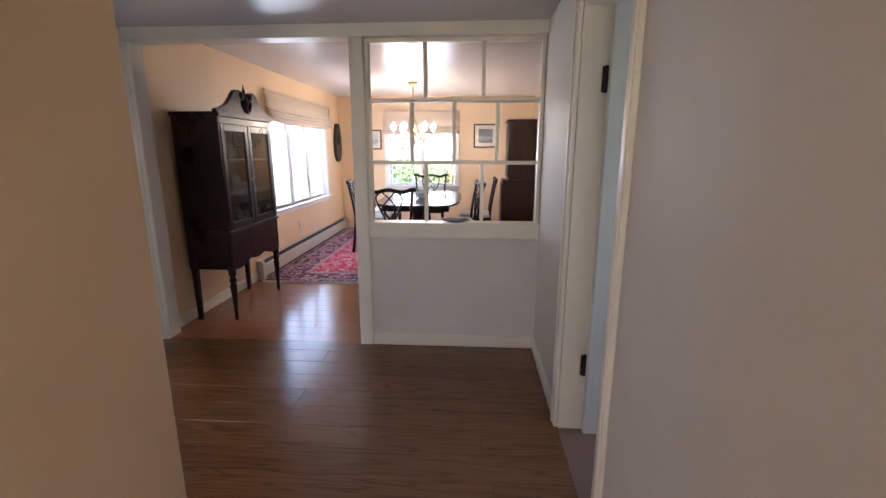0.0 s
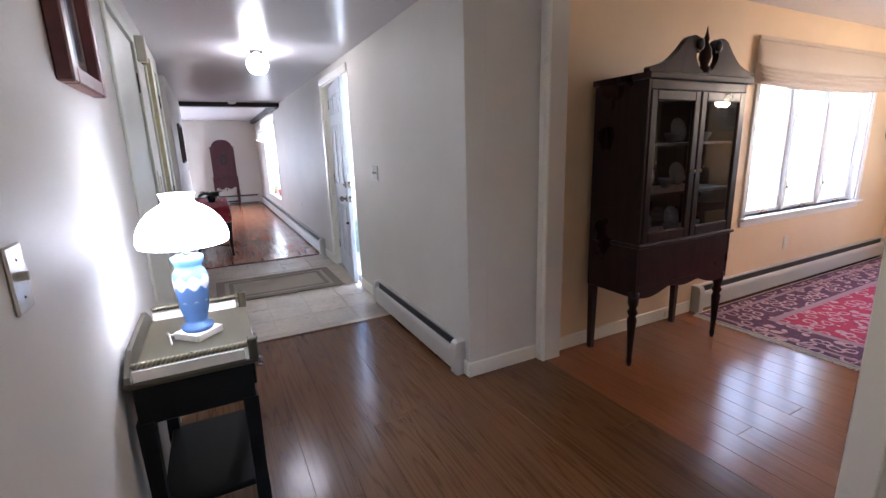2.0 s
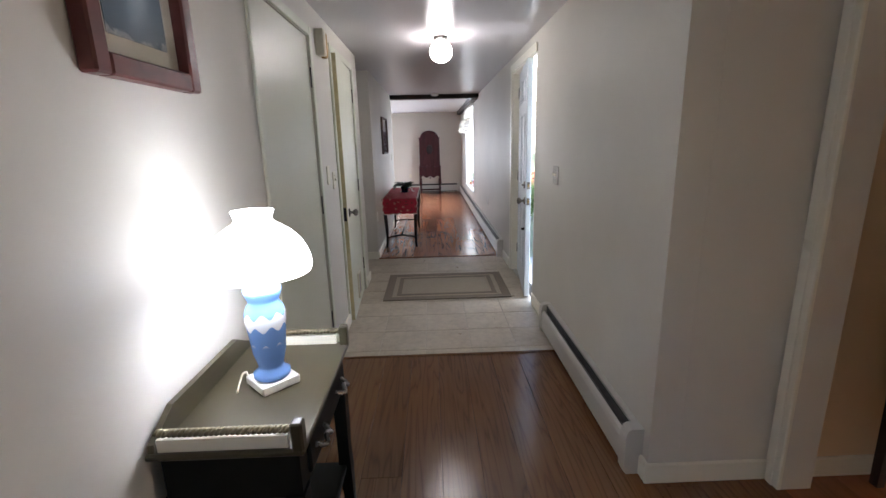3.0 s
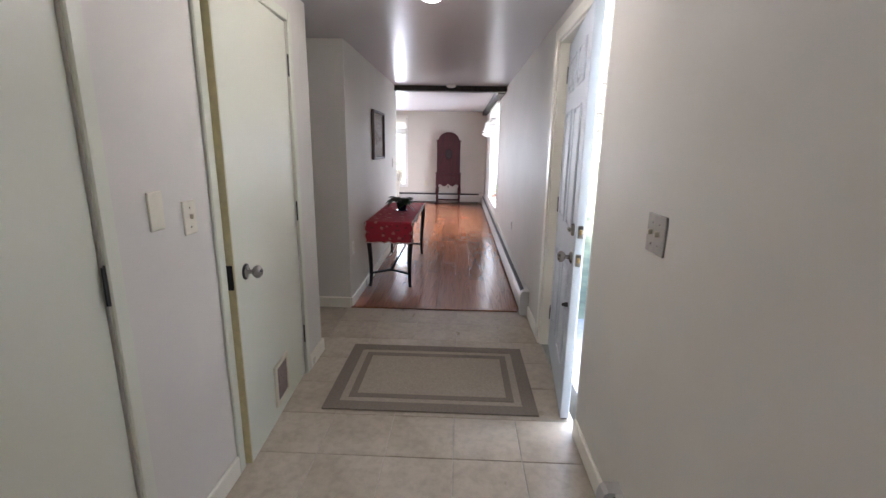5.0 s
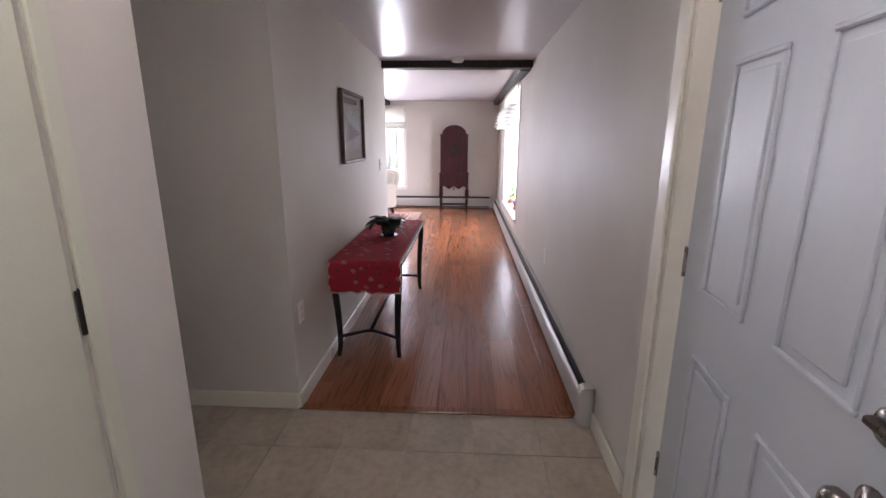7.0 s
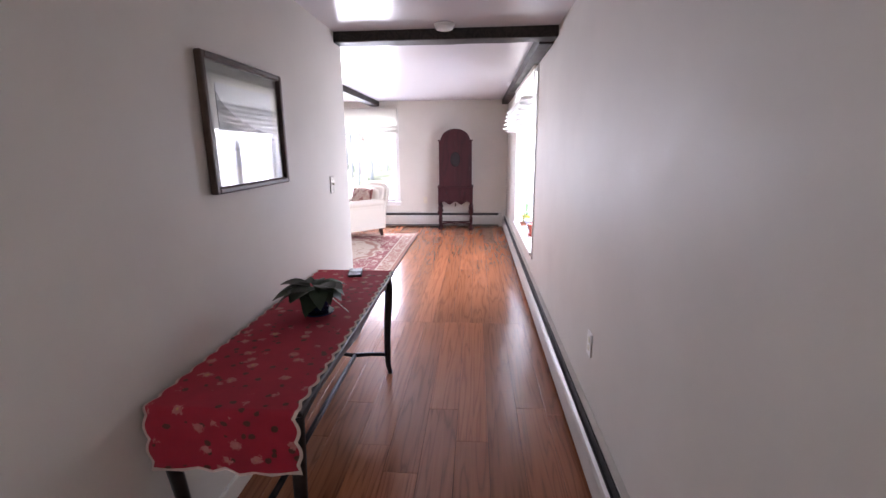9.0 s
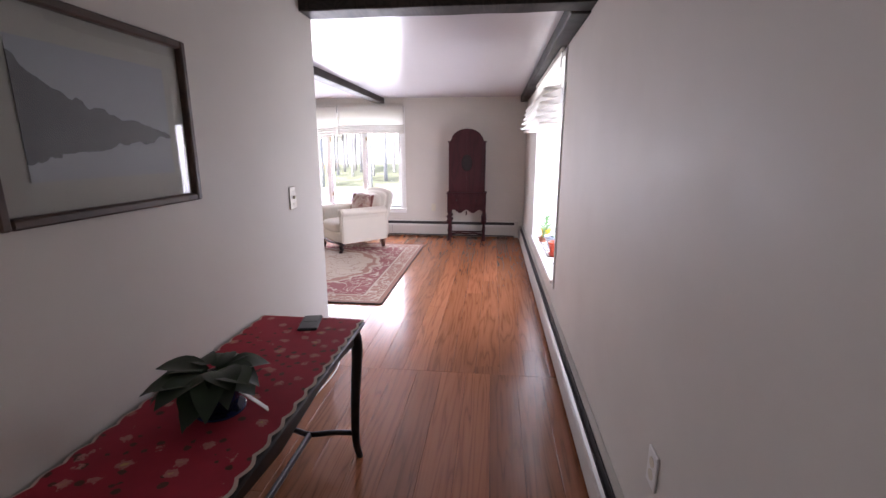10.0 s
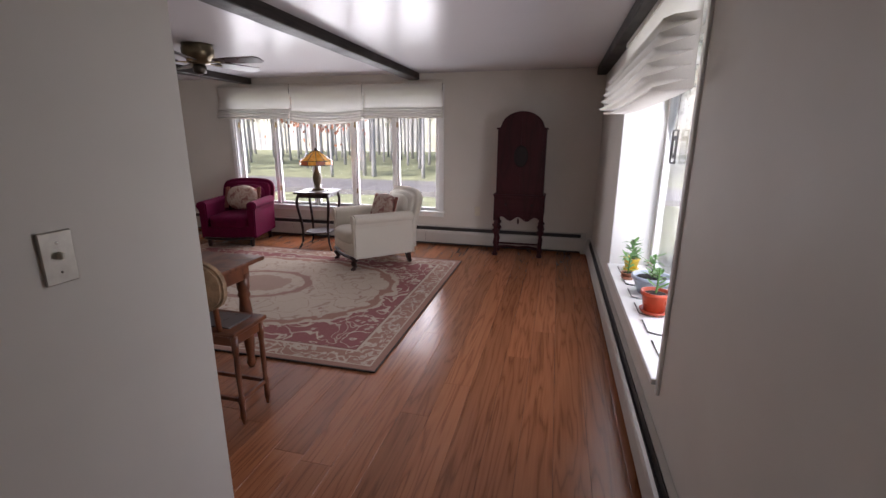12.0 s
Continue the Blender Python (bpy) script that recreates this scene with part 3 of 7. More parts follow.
# ---- windows ----
SASH = paint("window_sash_white", (0.78, 0.78, 0.76), 0.35, 0.02, 0.03)
CLOTH = plain("shade_linen", (0.66, 0.63, 0.58), 0.9, vary=0.06, scale=160, bump=0.25)
CLOTH_WARM = plain("shade_cream_linen", (0.62, 0.5, 0.39), 0.9, vary=0.08, scale=160, bump=0.25)
for c, thru, glass_c in ((CLOTH, 0.5, (0.8, 0.77, 0.72, 1)), (CLOTH_WARM, 0.22, (0.6, 0.47, 0.36, 1))):
    tt = c.node_tree
    thin, both = tt.nodes.new("ShaderNodeBsdfTranslucent"), tt.nodes.new("ShaderNodeMixShader")
    thin.inputs["Color"].default_value = glass_c
    both.inputs[0].default_value = thru
    tt.links.new(tt.nodes["Principled BSDF"].outputs[0], both.inputs[1])
    tt.links.new(thin.outputs[0], both.inputs[2])
    tt.links.new(both.outputs[0], tt.nodes["Material Output"].inputs["Surface"])


def window(name, label, m, w, z0, z1, units, deep=0.1, latches=True, sill=0.05, cas=0.055):
    """A row of casements in an opening; local x along the wall, -y into the room, y = 0 at the wall's face."""
    wn = tagged(new(name), label, "window", kind="structure")
    wn.matrix_world = m
    part("casing", boxes((-cas, -0.016, z0 - 0.02, 0, 0, z1 + cas), (w, -0.016, z0 - 0.02, w + cas, 0, z1 + cas), (0, -0.016, z1, w, 0, z1 + cas), bevel=0.003), SASH, wn)
    part("window_sill", boxes((-cas - 0.015, -sill, z0 - 0.022, w + cas + 0.015, deep, z0), bevel=0.004), SASH, wn)
    part("apron", boxes((-cas, -0.014, z0 - 0.075, w + cas, 0, z0 - 0.024), bevel=0.003), SASH, wn)
    part("jamb", boxes((0, 0, z0, 0.018, deep, z1), (w - 0.018, 0, z0, w, deep, z1), (0.018, 0, z1 - 0.018, w - 0.018, deep, z1)), SASH, wn)
    step = (w - 0.036) / units
    for i in range(units):
        a, b = 0.018 + i * step, 0.018 + (i + 1) * step
        if i:
            part("mullion", boxes((a - 0.016, 0.03, z0, a + 0.016, deep, z1 - 0.018), bevel=0.002), SASH, wn)
        a, b = a + 0.016, b - 0.016
        e = 0.034
        s = part("sash", boxes((a, 0.055, z0, a + e, 0.09, z1 - 0.018), (b - e, 0.055, z0, b, 0.09, z1 - 0.018), (a + e, 0.055, z0, b - e, 0.09, z0 + e), (a + e, 0.055, z1 - 0.018 - e, b - e, 0.09, z1 - 0.018), bevel=0.003), SASH, wn)
        g = part("pane", boxes((a + e - 0.004, 0.07, z0 + e - 0.004, b - e + 0.004, 0.075, z1 - 0.014 - e)), GLASS, s)
        g.visible_shadow = False
        if latches:
            for z in (z0 + 0.22, z1 - 0.42):
                part("latch", boxes((a + 0.006, 0.035, z - 0.035, a + 0.02, 0.055, z + 0.035), (a + 0.008, 0.02, z - 0.03, a + 0.017, 0.04, z - 0.005), bevel=0.003), BRASS, s, "small brass casement latch")
        part("crank", tube([((a + b) / 2, 0.045, z0 + 0.004), ((a + b) / 2, 0.03, z0 + 0.03), ((a + b) / 2 + 0.05, 0.02, z0 + 0.016)], 0.006, 6), BRASS, s)
    return wn


window("window_1", "wide white five-part casement window in the living room", pose(FAR, WEST_WINDOW[0], 0, 0, 0, 90), WEST_WINDOW[1] - WEST_WINDOW[0], 0.44, 1.95, 5)
window("window_2", "white three-part casement window in the dining room", pose(BAY, DIN_WEST[0], 0, 0, 0, 90), DIN_WEST[1] - DIN_WEST[0], DIN_WEST[2], DIN_WEST[3], 3)
window("window_3", "white two-part window in the dining room end wall", pose(DIN_NORTH[0], BACK, 0), DIN_NORTH[1] - DIN_NORTH[0], DIN_NORTH[2], DIN_NORTH[3], 2)

# projecting plant window of the living room
x0, x1, z0, z1 = NORTH_WINDOW
wn = tagged(new("window_4"), "white projecting plant window with a deep sill", "window", kind="structure")
OUT = 2.93
part("window_sill", boxes((x0, RIGHT - 0.03, z0 - 0.03, x1, OUT, z0), bevel=0.004), SASH, wn)
part("reveal", boxes((x0 - 0.03, RIGHT, z0 - 0.03, x0, OUT, z1 + 0.03), (x1, RIGHT + 0.005, z0 - 0.03, x1 + 0.03, OUT, z1 + 0.03), (x0, RIGHT, z1, x1, OUT, z1 + 0.03)), SASH, wn)
part("trim_edge", boxes((x1, RIGHT - 0.012, z0 - 0.06, x1 + 0.035, RIGHT + 0.003, z1 + 0.03), (x0 - 0.035, RIGHT - 0.012, z0 - 0.06, x0, RIGHT, z1 + 0.03), bevel=0.003), SASH, wn)
for i in range(2):
    a, b = x0 + (x1 - x0) * i / 2, x0 + (x1 - x0) * (i + 1) / 2
    e = 0.05
    s = part("sash", boxes((a, OUT - 0.05, z0, a + e, OUT, z1), (b - e, OUT - 0.05, z0, b, OUT, z1), (a + e, OUT - 0.05, z0, b - e, OUT, z0 + e), (a + e, OUT - 0.05, z1 - e, b - e, OUT, z1), bevel=0.004), SASH, wn)
    g = part("pane", boxes((a + e - 0.004, OUT - 0.03, z0 + e - 0.004, b - e + 0.004, OUT - 0.025, z1 - e + 0.004)), GLASS, s)
    g.visible_shadow = False
# slate tiles laid along the sill
SLATE = plain("pale_tile", (0.78, 0.78, 0.77), 0.6, vary=0.08)
TILE_EDGE = plain("tile_edge_black", (0.02, 0.02, 0.022), 0.5)
for i in range(6):
    xa = x1 - 0.30 - i * 0.27
    t = thing("sill_tile", "pale cut-corner tile with a dark edge on the sill", "tile", pose(xa, 2.735, z0 + 0.001), "tiles on the plant sill")
    ring = [(-0.11, -0.06), (-0.085, -0.1), (0.085, -0.1), (0.11, -0.06), (0.11, 0.1), (-0.11, 0.1)]
    flat = Matrix(((1, 0, 0, 0), (0, 0, 1, 0), (0, 1, 0, 0), (0, 0, 0, 1)))
    part("rim", slab(ring, 0.0035, flat), TILE_EDGE, t, "thin black edge")
    part("face", slab([(u * 0.968, v * 0.968) for u, v in ring], 0.009, flat), SLATE, t)


def roman_shade(label, m, w, top, low, folds=4, sag=0.0, material=None, puff=0.05, seed=1, fold_h=0.032):
    """A drawn-up roman shade: local x across, -y into the room."""
    sh = thing("roman_shade", label, "window shade", m)
    bm = bmesh.new()
    cols, rows_ = 26, []
    flat_bottom = low + folds * fold_h + 0.02
    prof = [(-0.012, top), (-0.014, (top + flat_bottom) / 2), (-0.018, flat_bottom)]
    z = flat_bottom
    for k in range(folds):
        out = -puff - 0.012 * k
        prof += [(out * 0.75, z - 0.006), (out, z - 0.018), (out * 0.85, z - 0.03), (-0.022, z - 0.026)]
        z -= fold_h
    prof += [(-puff * 1.1, z - 0.004), (-puff * 1.1, z - 0.014), (-0.01, z - 0.01)]
    for i in range(cols + 1):
        u = i / cols
        dip = sag * 4 * u * (1 - u)
        row = []
        for j, (y, zz) in enumerate(prof):
            k = max(0, min(1, (top - zz) / (top - low)))
            wob = 0.012 * noise.noise(Vector((u * 5 + seed, j * 0.35, seed))) * k
            row.append(bm.verts.new((u * w, y + wob, zz - dip * k * k + wob * 0.7)))
        rows_.append(row)
    n = len(prof)
    for a, b in zip(rows_, rows_[1:]):
        for j in range(n - 1):
            bm.faces.new((a[j], a[j + 1], b[j + 1], b[j])).smooth = True
    bm.faces.new(rows_[0])
    bm.faces.new(rows_[-1][::-1])
    bmesh.ops.recalc_face_normals(bm, faces=bm.faces[:])
    part("cloth", bm, material or CLOTH, sh)
    part("headrail", boxes((0.005, -0.02, top - 0.02, w - 0.005, 0.0, top + 0.012), bevel=0.003), material or CLOTH, sh)
    part("pull_cord", tube([(w - 0.01, -0.012, top), (w - 0.008, -0.02, top - 0.12)], 0.003, 6), HEATDARK, sh, "short dark cord")
    return sh


FACE = FAR + 0.022
roman_shade("white linen roman shade half drawn up over the window", pose(FACE, -2.52, 0, 0, 0, 90), 1.13, 2.04, 1.60, 4, 0.0, seed=1)
roman_shade("white linen roman shade hanging lower in the middle", pose(FACE, -1.38, 0, 0, 0, 90), 1.04, 2.04, 1.575, 4, 0.05, seed=5)
roman_shade("white linen roman shade half drawn up over the window", pose(FACE, -0.33, 0, 0, 0, 90), 1.05, 2.04, 1.60, 4, 0.0, seed=9)
roman_shade("white linen roman shade gathered in thick folds", pose(x0 - 0.06, RIGHT - 0.02, 0), 1.92, 2.045, 1.55, 5, 0.02, puff=0.13, seed=3, fold_h=0.048)
roman_shade("cream linen roman shade pulled up over the window", pose(BAY + 0.022, 5.05, 0, 0, 0, 90), 2.2, 2.02, 1.69, 4, 0.035, CLOTH_WARM, seed=4)
roman_shade("cream linen roman shade pulled up over the window", pose(-1.46, BACK - 0.022, 0), 1.3, 2.02, 1.63, 4, 0.0, CLOTH_WARM, seed=7)

# ---- outdoors ----
GRASS = plain("lawn", (0.2, 0.225, 0.13), 0.9, vary=0.5, scale=1.5, bump=0.4)
ASPHALT = plain("asphalt", (0.15, 0.15, 0.152), 0.8, vary=0.2, scale=8)
STONEP = plain("step_stone", (0.4, 0.39, 0.37), 0.85, vary=0.2, scale=12, bump=0.3)
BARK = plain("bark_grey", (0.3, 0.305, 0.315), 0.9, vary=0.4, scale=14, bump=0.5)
bm = bmesh.new()
bmesh.ops.create_grid(bm, x_segments=40, y_segments=40, size=400)
for v in bm.verts:
    v.co.z = -0.45 + 0.5 * noise.noise(v.co * 0.02) * min(1, v.co.length / 60)
structure("ground", bm, GRASS, "autumn lawn reaching into the distance", "ground")
structure("road", boxes((-25, -200, -0.6, -21.5, 200, -0.38)), ASPHALT, "grey asphalt road beyond the lawn", "road")
structure("pavement", boxes((-5.9, RIGHT + THICK, -0.3, -3.7, 4.1, -0.03), bevel=0.01), STONEP, "pale stone landing outside the front door", "pavement")


def leaf_mat(name, a, b):
    m = mat(name, a, 0.7)
    n = Nodes(m)
    g = n.add("ShaderNodeNewGeometry")
    n.colour(n.ramp(g.outputs["Random Per Island"], (0.0, a), (1.0, b)))
    return m


LEAF_RED = leaf_mat("leaves_red", (0.30, 0.07, 0.05), (0.38, 0.17, 0.08))
LEAF_YELLOW = leaf_mat("leaves_yellow", (0.34, 0.22, 0.06), (0.22, 0.2, 0.06))
LEAF_GREEN = leaf_mat("leaves_green", (0.06, 0.12, 0.03), (0.14, 0.2, 0.06))
# Leaves of the woods over the road: pale haze is mixed into these three
LEAF_HAZED_BROWN = leaf_mat("leaves_brown_hazed", (0.34, 0.32, 0.28), (0.42, 0.4, 0.36))
LEAF_HAZED_GREEN = leaf_mat("leaves_green_hazed", (0.26, 0.31, 0.24), (0.36, 0.4, 0.33))
LEAF_HAZED_STRAW = leaf_mat("leaves_straw_hazed", (0.42, 0.38, 0.27), (0.38, 0.33, 0.26))


def tree(name, label, at, tall, crown, leaves, n, seed, group):
    """A tapered trunk with limbs, and a loose crown of many small leaves."""
    r = random.Random(seed)
    t = thing(name, label, "tree", pose(*at), group)
    trunk = bmesh.new()
    tube(spline([(0, 0, -0.2), (r.uniform(-.1, .1), r.uniform(-.1, .1), tall * 0.4), (r.uniform(-.3, .3), r.uniform(-.3, .3), tall)], 4), [tall * 0.012 * (1 - 0.1 * i) for i in range(9)], 7, trunk)
    tips = []
    for i in range(9):
        h = tall * r.uniform(0.3, 0.92)
        a = r.uniform(0, 6.28)
        reach = crown * r.uniform(0.5, 1.0) * (1.15 - h / tall * 0.6)
        end = Vector((math.cos(a) * reach, math.sin(a) * reach, h + reach * r.uniform(0.3, 0.8)))
        mid = Vector((end.x * 0.5, end.y * 0.5, h + (end.z - h) * 0.35))
        tube([(0, 0, h), mid, end], [tall * 0.008, tall * 0.005, tall * 0.0015], 5, trunk)
        tips += [mid, end, (mid + end) / 2]
    part("trunk", trunk, BARK, t)
    bm = bmesh.new()
    for i in range(n):
        c = r.choice(tips) + Vector((r.gauss(0, 1), r.gauss(0, 1), r.gauss(0, 0.8))) * crown * 0.22
        s = r.uniform(0.06, 0.13) * (tall / 8) ** 0.5
        q = Euler((r.uniform(0, 6), r.uniform(0, 6), r.uniform(0, 6))).to_matrix()
        vs = [bm.verts.new(c + q @ Vector(p)) for p in ((-s, 0, 0), (0, -s * 0.6, 0.01), (s, 0, 0), (0, s * 0.6, 0.01))]
        bm.faces.new(vs)
    tagged(part("crown", bm, leaves, t), kind="stuff")
    return t


r = random.Random(5)
woods = [tree("woodland_tree", "bare grey-brown tree in the woods over the road", (-36, 0, -0.4), 13, 2.6, LEAF_HAZED_BROWN, 1300, 11, "woods"),
         tree("woodland_tree", "thin tree in the woods over the road, leaves paled by haze", (-38, 4, -0.4), 15, 2.0, LEAF_HAZED_GREEN, 1300, 12, "woods"),
         tree("woodland_tree", "slender tree with yellow leaves over the road", (-34, -6, -0.4), 11, 2.4, LEAF_HAZED_STRAW, 1300, 13, "woods")]
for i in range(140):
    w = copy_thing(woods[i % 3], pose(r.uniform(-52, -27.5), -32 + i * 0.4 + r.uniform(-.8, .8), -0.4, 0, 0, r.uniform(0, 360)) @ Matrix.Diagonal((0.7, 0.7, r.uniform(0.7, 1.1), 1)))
tree("maple_tree", "red and orange autumn tree on the front lawn", (-21.5, 11.5, -0.4), 7, 3.0, LEAF_RED, 2600, 3, "lawn trees")
tree("maple_tree", "yellow autumn tree on the front lawn", (-15.5, 16.5, -0.4), 8, 3.0, LEAF_YELLOW, 2600, 4, "lawn trees")
tree("maple_tree", "red autumn tree beside the road", (-27.5, -8.5, -0.4), 6.5, 2.6, LEAF_RED, 2200, 6, "lawn trees")
tree("garden_tree", "green tree behind the dining room", (-2.5, 16, -0.4), 7, 3.2, LEAF_GREEN, 3000, 7, "garden trees")
tree("garden_tree", "yellow-green tree behind the dining room", (1.5, 18, -0.4), 8, 3.2, LEAF_YELLOW, 3000, 8, "garden trees")

# pale woods in the far distance; the haze is put into their colours
WOODS = mat("distant_woods_hazed", (0.3, 0.3, 0.28), 0.95, 0.0, 0.1)
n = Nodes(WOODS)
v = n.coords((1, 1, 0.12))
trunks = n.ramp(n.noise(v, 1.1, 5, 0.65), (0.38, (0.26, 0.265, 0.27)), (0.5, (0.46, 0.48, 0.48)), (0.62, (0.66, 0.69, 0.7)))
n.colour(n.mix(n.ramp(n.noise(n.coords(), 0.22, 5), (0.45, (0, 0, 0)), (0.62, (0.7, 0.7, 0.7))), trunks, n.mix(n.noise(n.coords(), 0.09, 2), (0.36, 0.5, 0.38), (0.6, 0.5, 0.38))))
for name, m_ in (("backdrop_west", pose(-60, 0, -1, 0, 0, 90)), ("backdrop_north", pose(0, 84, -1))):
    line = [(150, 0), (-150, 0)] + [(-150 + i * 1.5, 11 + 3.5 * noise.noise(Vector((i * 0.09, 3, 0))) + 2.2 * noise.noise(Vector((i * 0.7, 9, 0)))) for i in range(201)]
    ob = structure(name, slab(line, 1.0), WOODS, "grey-green woods in the distance with haze in their colour", "woods")
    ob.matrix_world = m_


def shrub(label, at, rad, leaves, n, seed):
    rr = random.Random(seed)
    t = thing("garden_shrub", label, "shrub", pose(*at), "shrubs by the house")
    stems = bmesh.new()
    bm = bmesh.new()
    for i in range(8):
        a = rr.uniform(0, 6.28)
        tube([(0, 0, -0.1), (math.cos(a) * rad * 0.4, math.sin(a) * rad * 0.4, rad * 0.7), (math.cos(a) * rad * 0.7, math.sin(a) * rad * 0.7, rad * 1.2)], [0.02, 0.012, 0.004], 5, stems)
    part("stems", stems, BARK, t)
    for i in range(n):
        d = Vector((rr.gauss(0, 1), rr.gauss(0, 1), rr.gauss(0, 1))).normalized() * rad * rr.uniform(0.55, 1.1)
        c = Vector((d.x, d.y, rad * 0.75 + d.z * 0.75))
        s = rr.uniform(0.03, 0.06)
        q = Euler((rr.uniform(0, 6), rr.uniform(0, 6), rr.uniform(0, 6))).to_matrix()
        bm.faces.new([bm.verts.new(c + q @ Vector(p)) for p in ((-s, 0, 0), (0, -s * 0.6, 0), (s, 0, 0), (0, s * 0.6, 0))])
    tagged(part("leaves", bm, leaves, t), kind="stuff")


shrub("green garden shrub below the plant window", (-12.6, 4.0, -0.42), 0.55, LEAF_GREEN, 1500, 1)
shrub("red-leaved garden shrub below the plant window", (-13.9, 4.6, -0.42), 0.6, LEAF_RED, 1500, 2)
shrub("green garden shrub below the plant window", (-11.2, 3.9, -0.42), 0.5, LEAF_GREEN, 1500, 3)
shrub("green garden shrub behind the dining room", (-1.5, 11.0, -0.42), 1.05, LEAF_GREEN, 4200, 4)
shrub("yellow-green garden shrub behind the dining room", (0.2, 11.6, -0.42), 1.15, LEAF_YELLOW, 4200, 5)
for k in range(3):
    cab = thing("power_line", "black power line strung along the road", "cable", pose(-20.5, 0, 0), "power lines")
    part("cable", tube([(0, y, 2.6 + k * 0.4 + 0.02 * k * y + 0.0009 * y * y) for y in range(-60, 61, 6)], 0.018, 5), HEATDARK, cab)
for y in (-61.0, 61.0):
    pl = thing("power_pole", "grey wooden pole that carries the power lines", "pole", pose(-20.5, y, -0.5), "power poles")
    part("shaft", lathe([(0.16, 0), (0.11, 10.2)], 10), BARK, pl)
    part("cross_arm", boxes((-0.05, -0.9, 9.4, 0.05, 0.9, 9.55)), BARK, pl)

# ---- hall things ----
SWITCHES = "switch and socket plates"


def plate(m, w=0.07, h=0.115, toggles=1, kind="switch", material=None, label=""):
    """A wall plate: local x across, z up, -y out of the wall."""
    ob = thing("light_switch" if kind == "switch" else "wall_socket", label or ("metal toggle switch plate on the wall" if kind == "switch" else "ivory duplex socket on the wall"), "switch" if kind == "switch" else "socket", m, SWITCHES)
    part("plate", boxes((-w / 2, -0.007, -h / 2, w / 2, 0, h / 2), bevel=0.003), material or PLATE, ob)
    for i in range(toggles):
        x = (i - (toggles - 1) / 2) * 0.046
        if kind == "switch":
            part("toggle", boxes((x - 0.004, -0.02, -0.004, x + 0.004, -0.005, 0.012), bevel=0.002), IVORY, ob)
        else:
            for z in (-0.02, 0.02):
                part("outlet", lathe([(0.016, 0), (0.016, 0.002)], 14, m=Matrix.Translation((x, -0.007, z)) @ pose(0, 0, 0, 90)), IVORY, ob)
        for z in (-0.032, 0.032):
            part("screw", lathe([(0.003, 0), (0.002, 0.0015)], 8, m=Matrix.Translation((x, -0.007, z)) @ pose(0, 0, 0, 90)), STEEL, ob)
    return ob


def on_left(x, z):
    return pose(x, LEFT, z, 0, 0, 180)


plate(on_left(-1.15, 1.12), label="pale metal toggle switch plate beside the lamp table")
plate(on_left(-3.65, 1.163), 0.066, 0.118, 0, material=IVORY, label="blank ivory cover plate between the closet doors")
plate(on_left(-3.81, 1.119), label="ivory toggle switch plate between the closet doors", material=IVORY)
plate(on_left(-8.335, 1.136), label="metal toggle switch plate at the hall's end")
plate(on_left(-6.04, 0.5), kind="socket", material=WHITEP, label="white wall socket beside the console table")
plate(pose(-3.69, RIGHT, 1.12), 0.12, 0.12, 2, label="double toggle switch plate beside the front door")
plate(pose(-7.34, RIGHT, 0.483), kind="socket", material=WHITEP, label="white wall socket above the heater")
plate(pose(FAR, 1.17, 0.46, 0, 0, 90), kind="socket", material=IVORY)
plate(pose(BAY, 5.88, 0.39, 0, 0, 90), kind="socket", material=IVORY)
plate(pose(BAY + B, 4.3, 0.045, 0, 0, 90), 0.05, 0.05, 0, kind="socket", material=IVORY, label="small ivory cover plate on the baseboard")

# door chime above the first closet door
ch = thing("door_chime", "brass and cream door chime on the hall wall", "chime", on_left(-3.665, 1.955))
part("case", boxes((-0.055, -0.055, -0.075, 0.0, 0, 0.075), bevel=0.006), IVORY, ch)
part("tube", lathe([(0.016, -0.08), (0.017, -0.075), (0.017, 0.075), (0.016, 0.08)], 14, (0.03, -0.03, 0)), BRASS, ch, "brass chime tube")
part("tube", lathe([(0.016, -0.07), (0.017, -0.065), (0.017, 0.065), (0.016, 0.07)], 14, (0.07, -0.03, 0)), BRASS, ch, "brass chime tube")

# globe lamp on the hall ceiling
gl = thing("ceiling_globe_lamp", "lit white glass globe lamp on a metal fitting", "ceiling lamp", pose(-4.40, 1.867, CEILING))
part("fitting", lathe([(0.04, -0.036), (0.046, -0.032), (0.052, -0.016), (0.058, -0.009), (0.058, 0)], 24), STEEL, gl)
part("globe", lathe([(0.002, -0.188), (0.032, -0.183), (0.06, -0.168), (0.08, -0.14), (0.086, -0.108), (0.08, -0.077), (0.06, -0.052), (0.04, -0.038)], 28), glow("globe_glass_lit", (1.0, 0.95, 0.88), 7.5), gl, "lit opal glass globe")

# smoke detector
sd = thing("smoke_detector", "round white smoke detector on the ceiling", "smoke detector", pose(-8.47, 1.855, CEILING))
part("base", lathe([(0.062, -0.012), (0.066, -0.008), (0.066, 0)], 24), WHITEP, sd)
part("cover", lathe([(0.03, -0.036), (0.052, -0.032), (0.06, -0.018), (0.06, -0.012)], 24), WHITEP, sd)

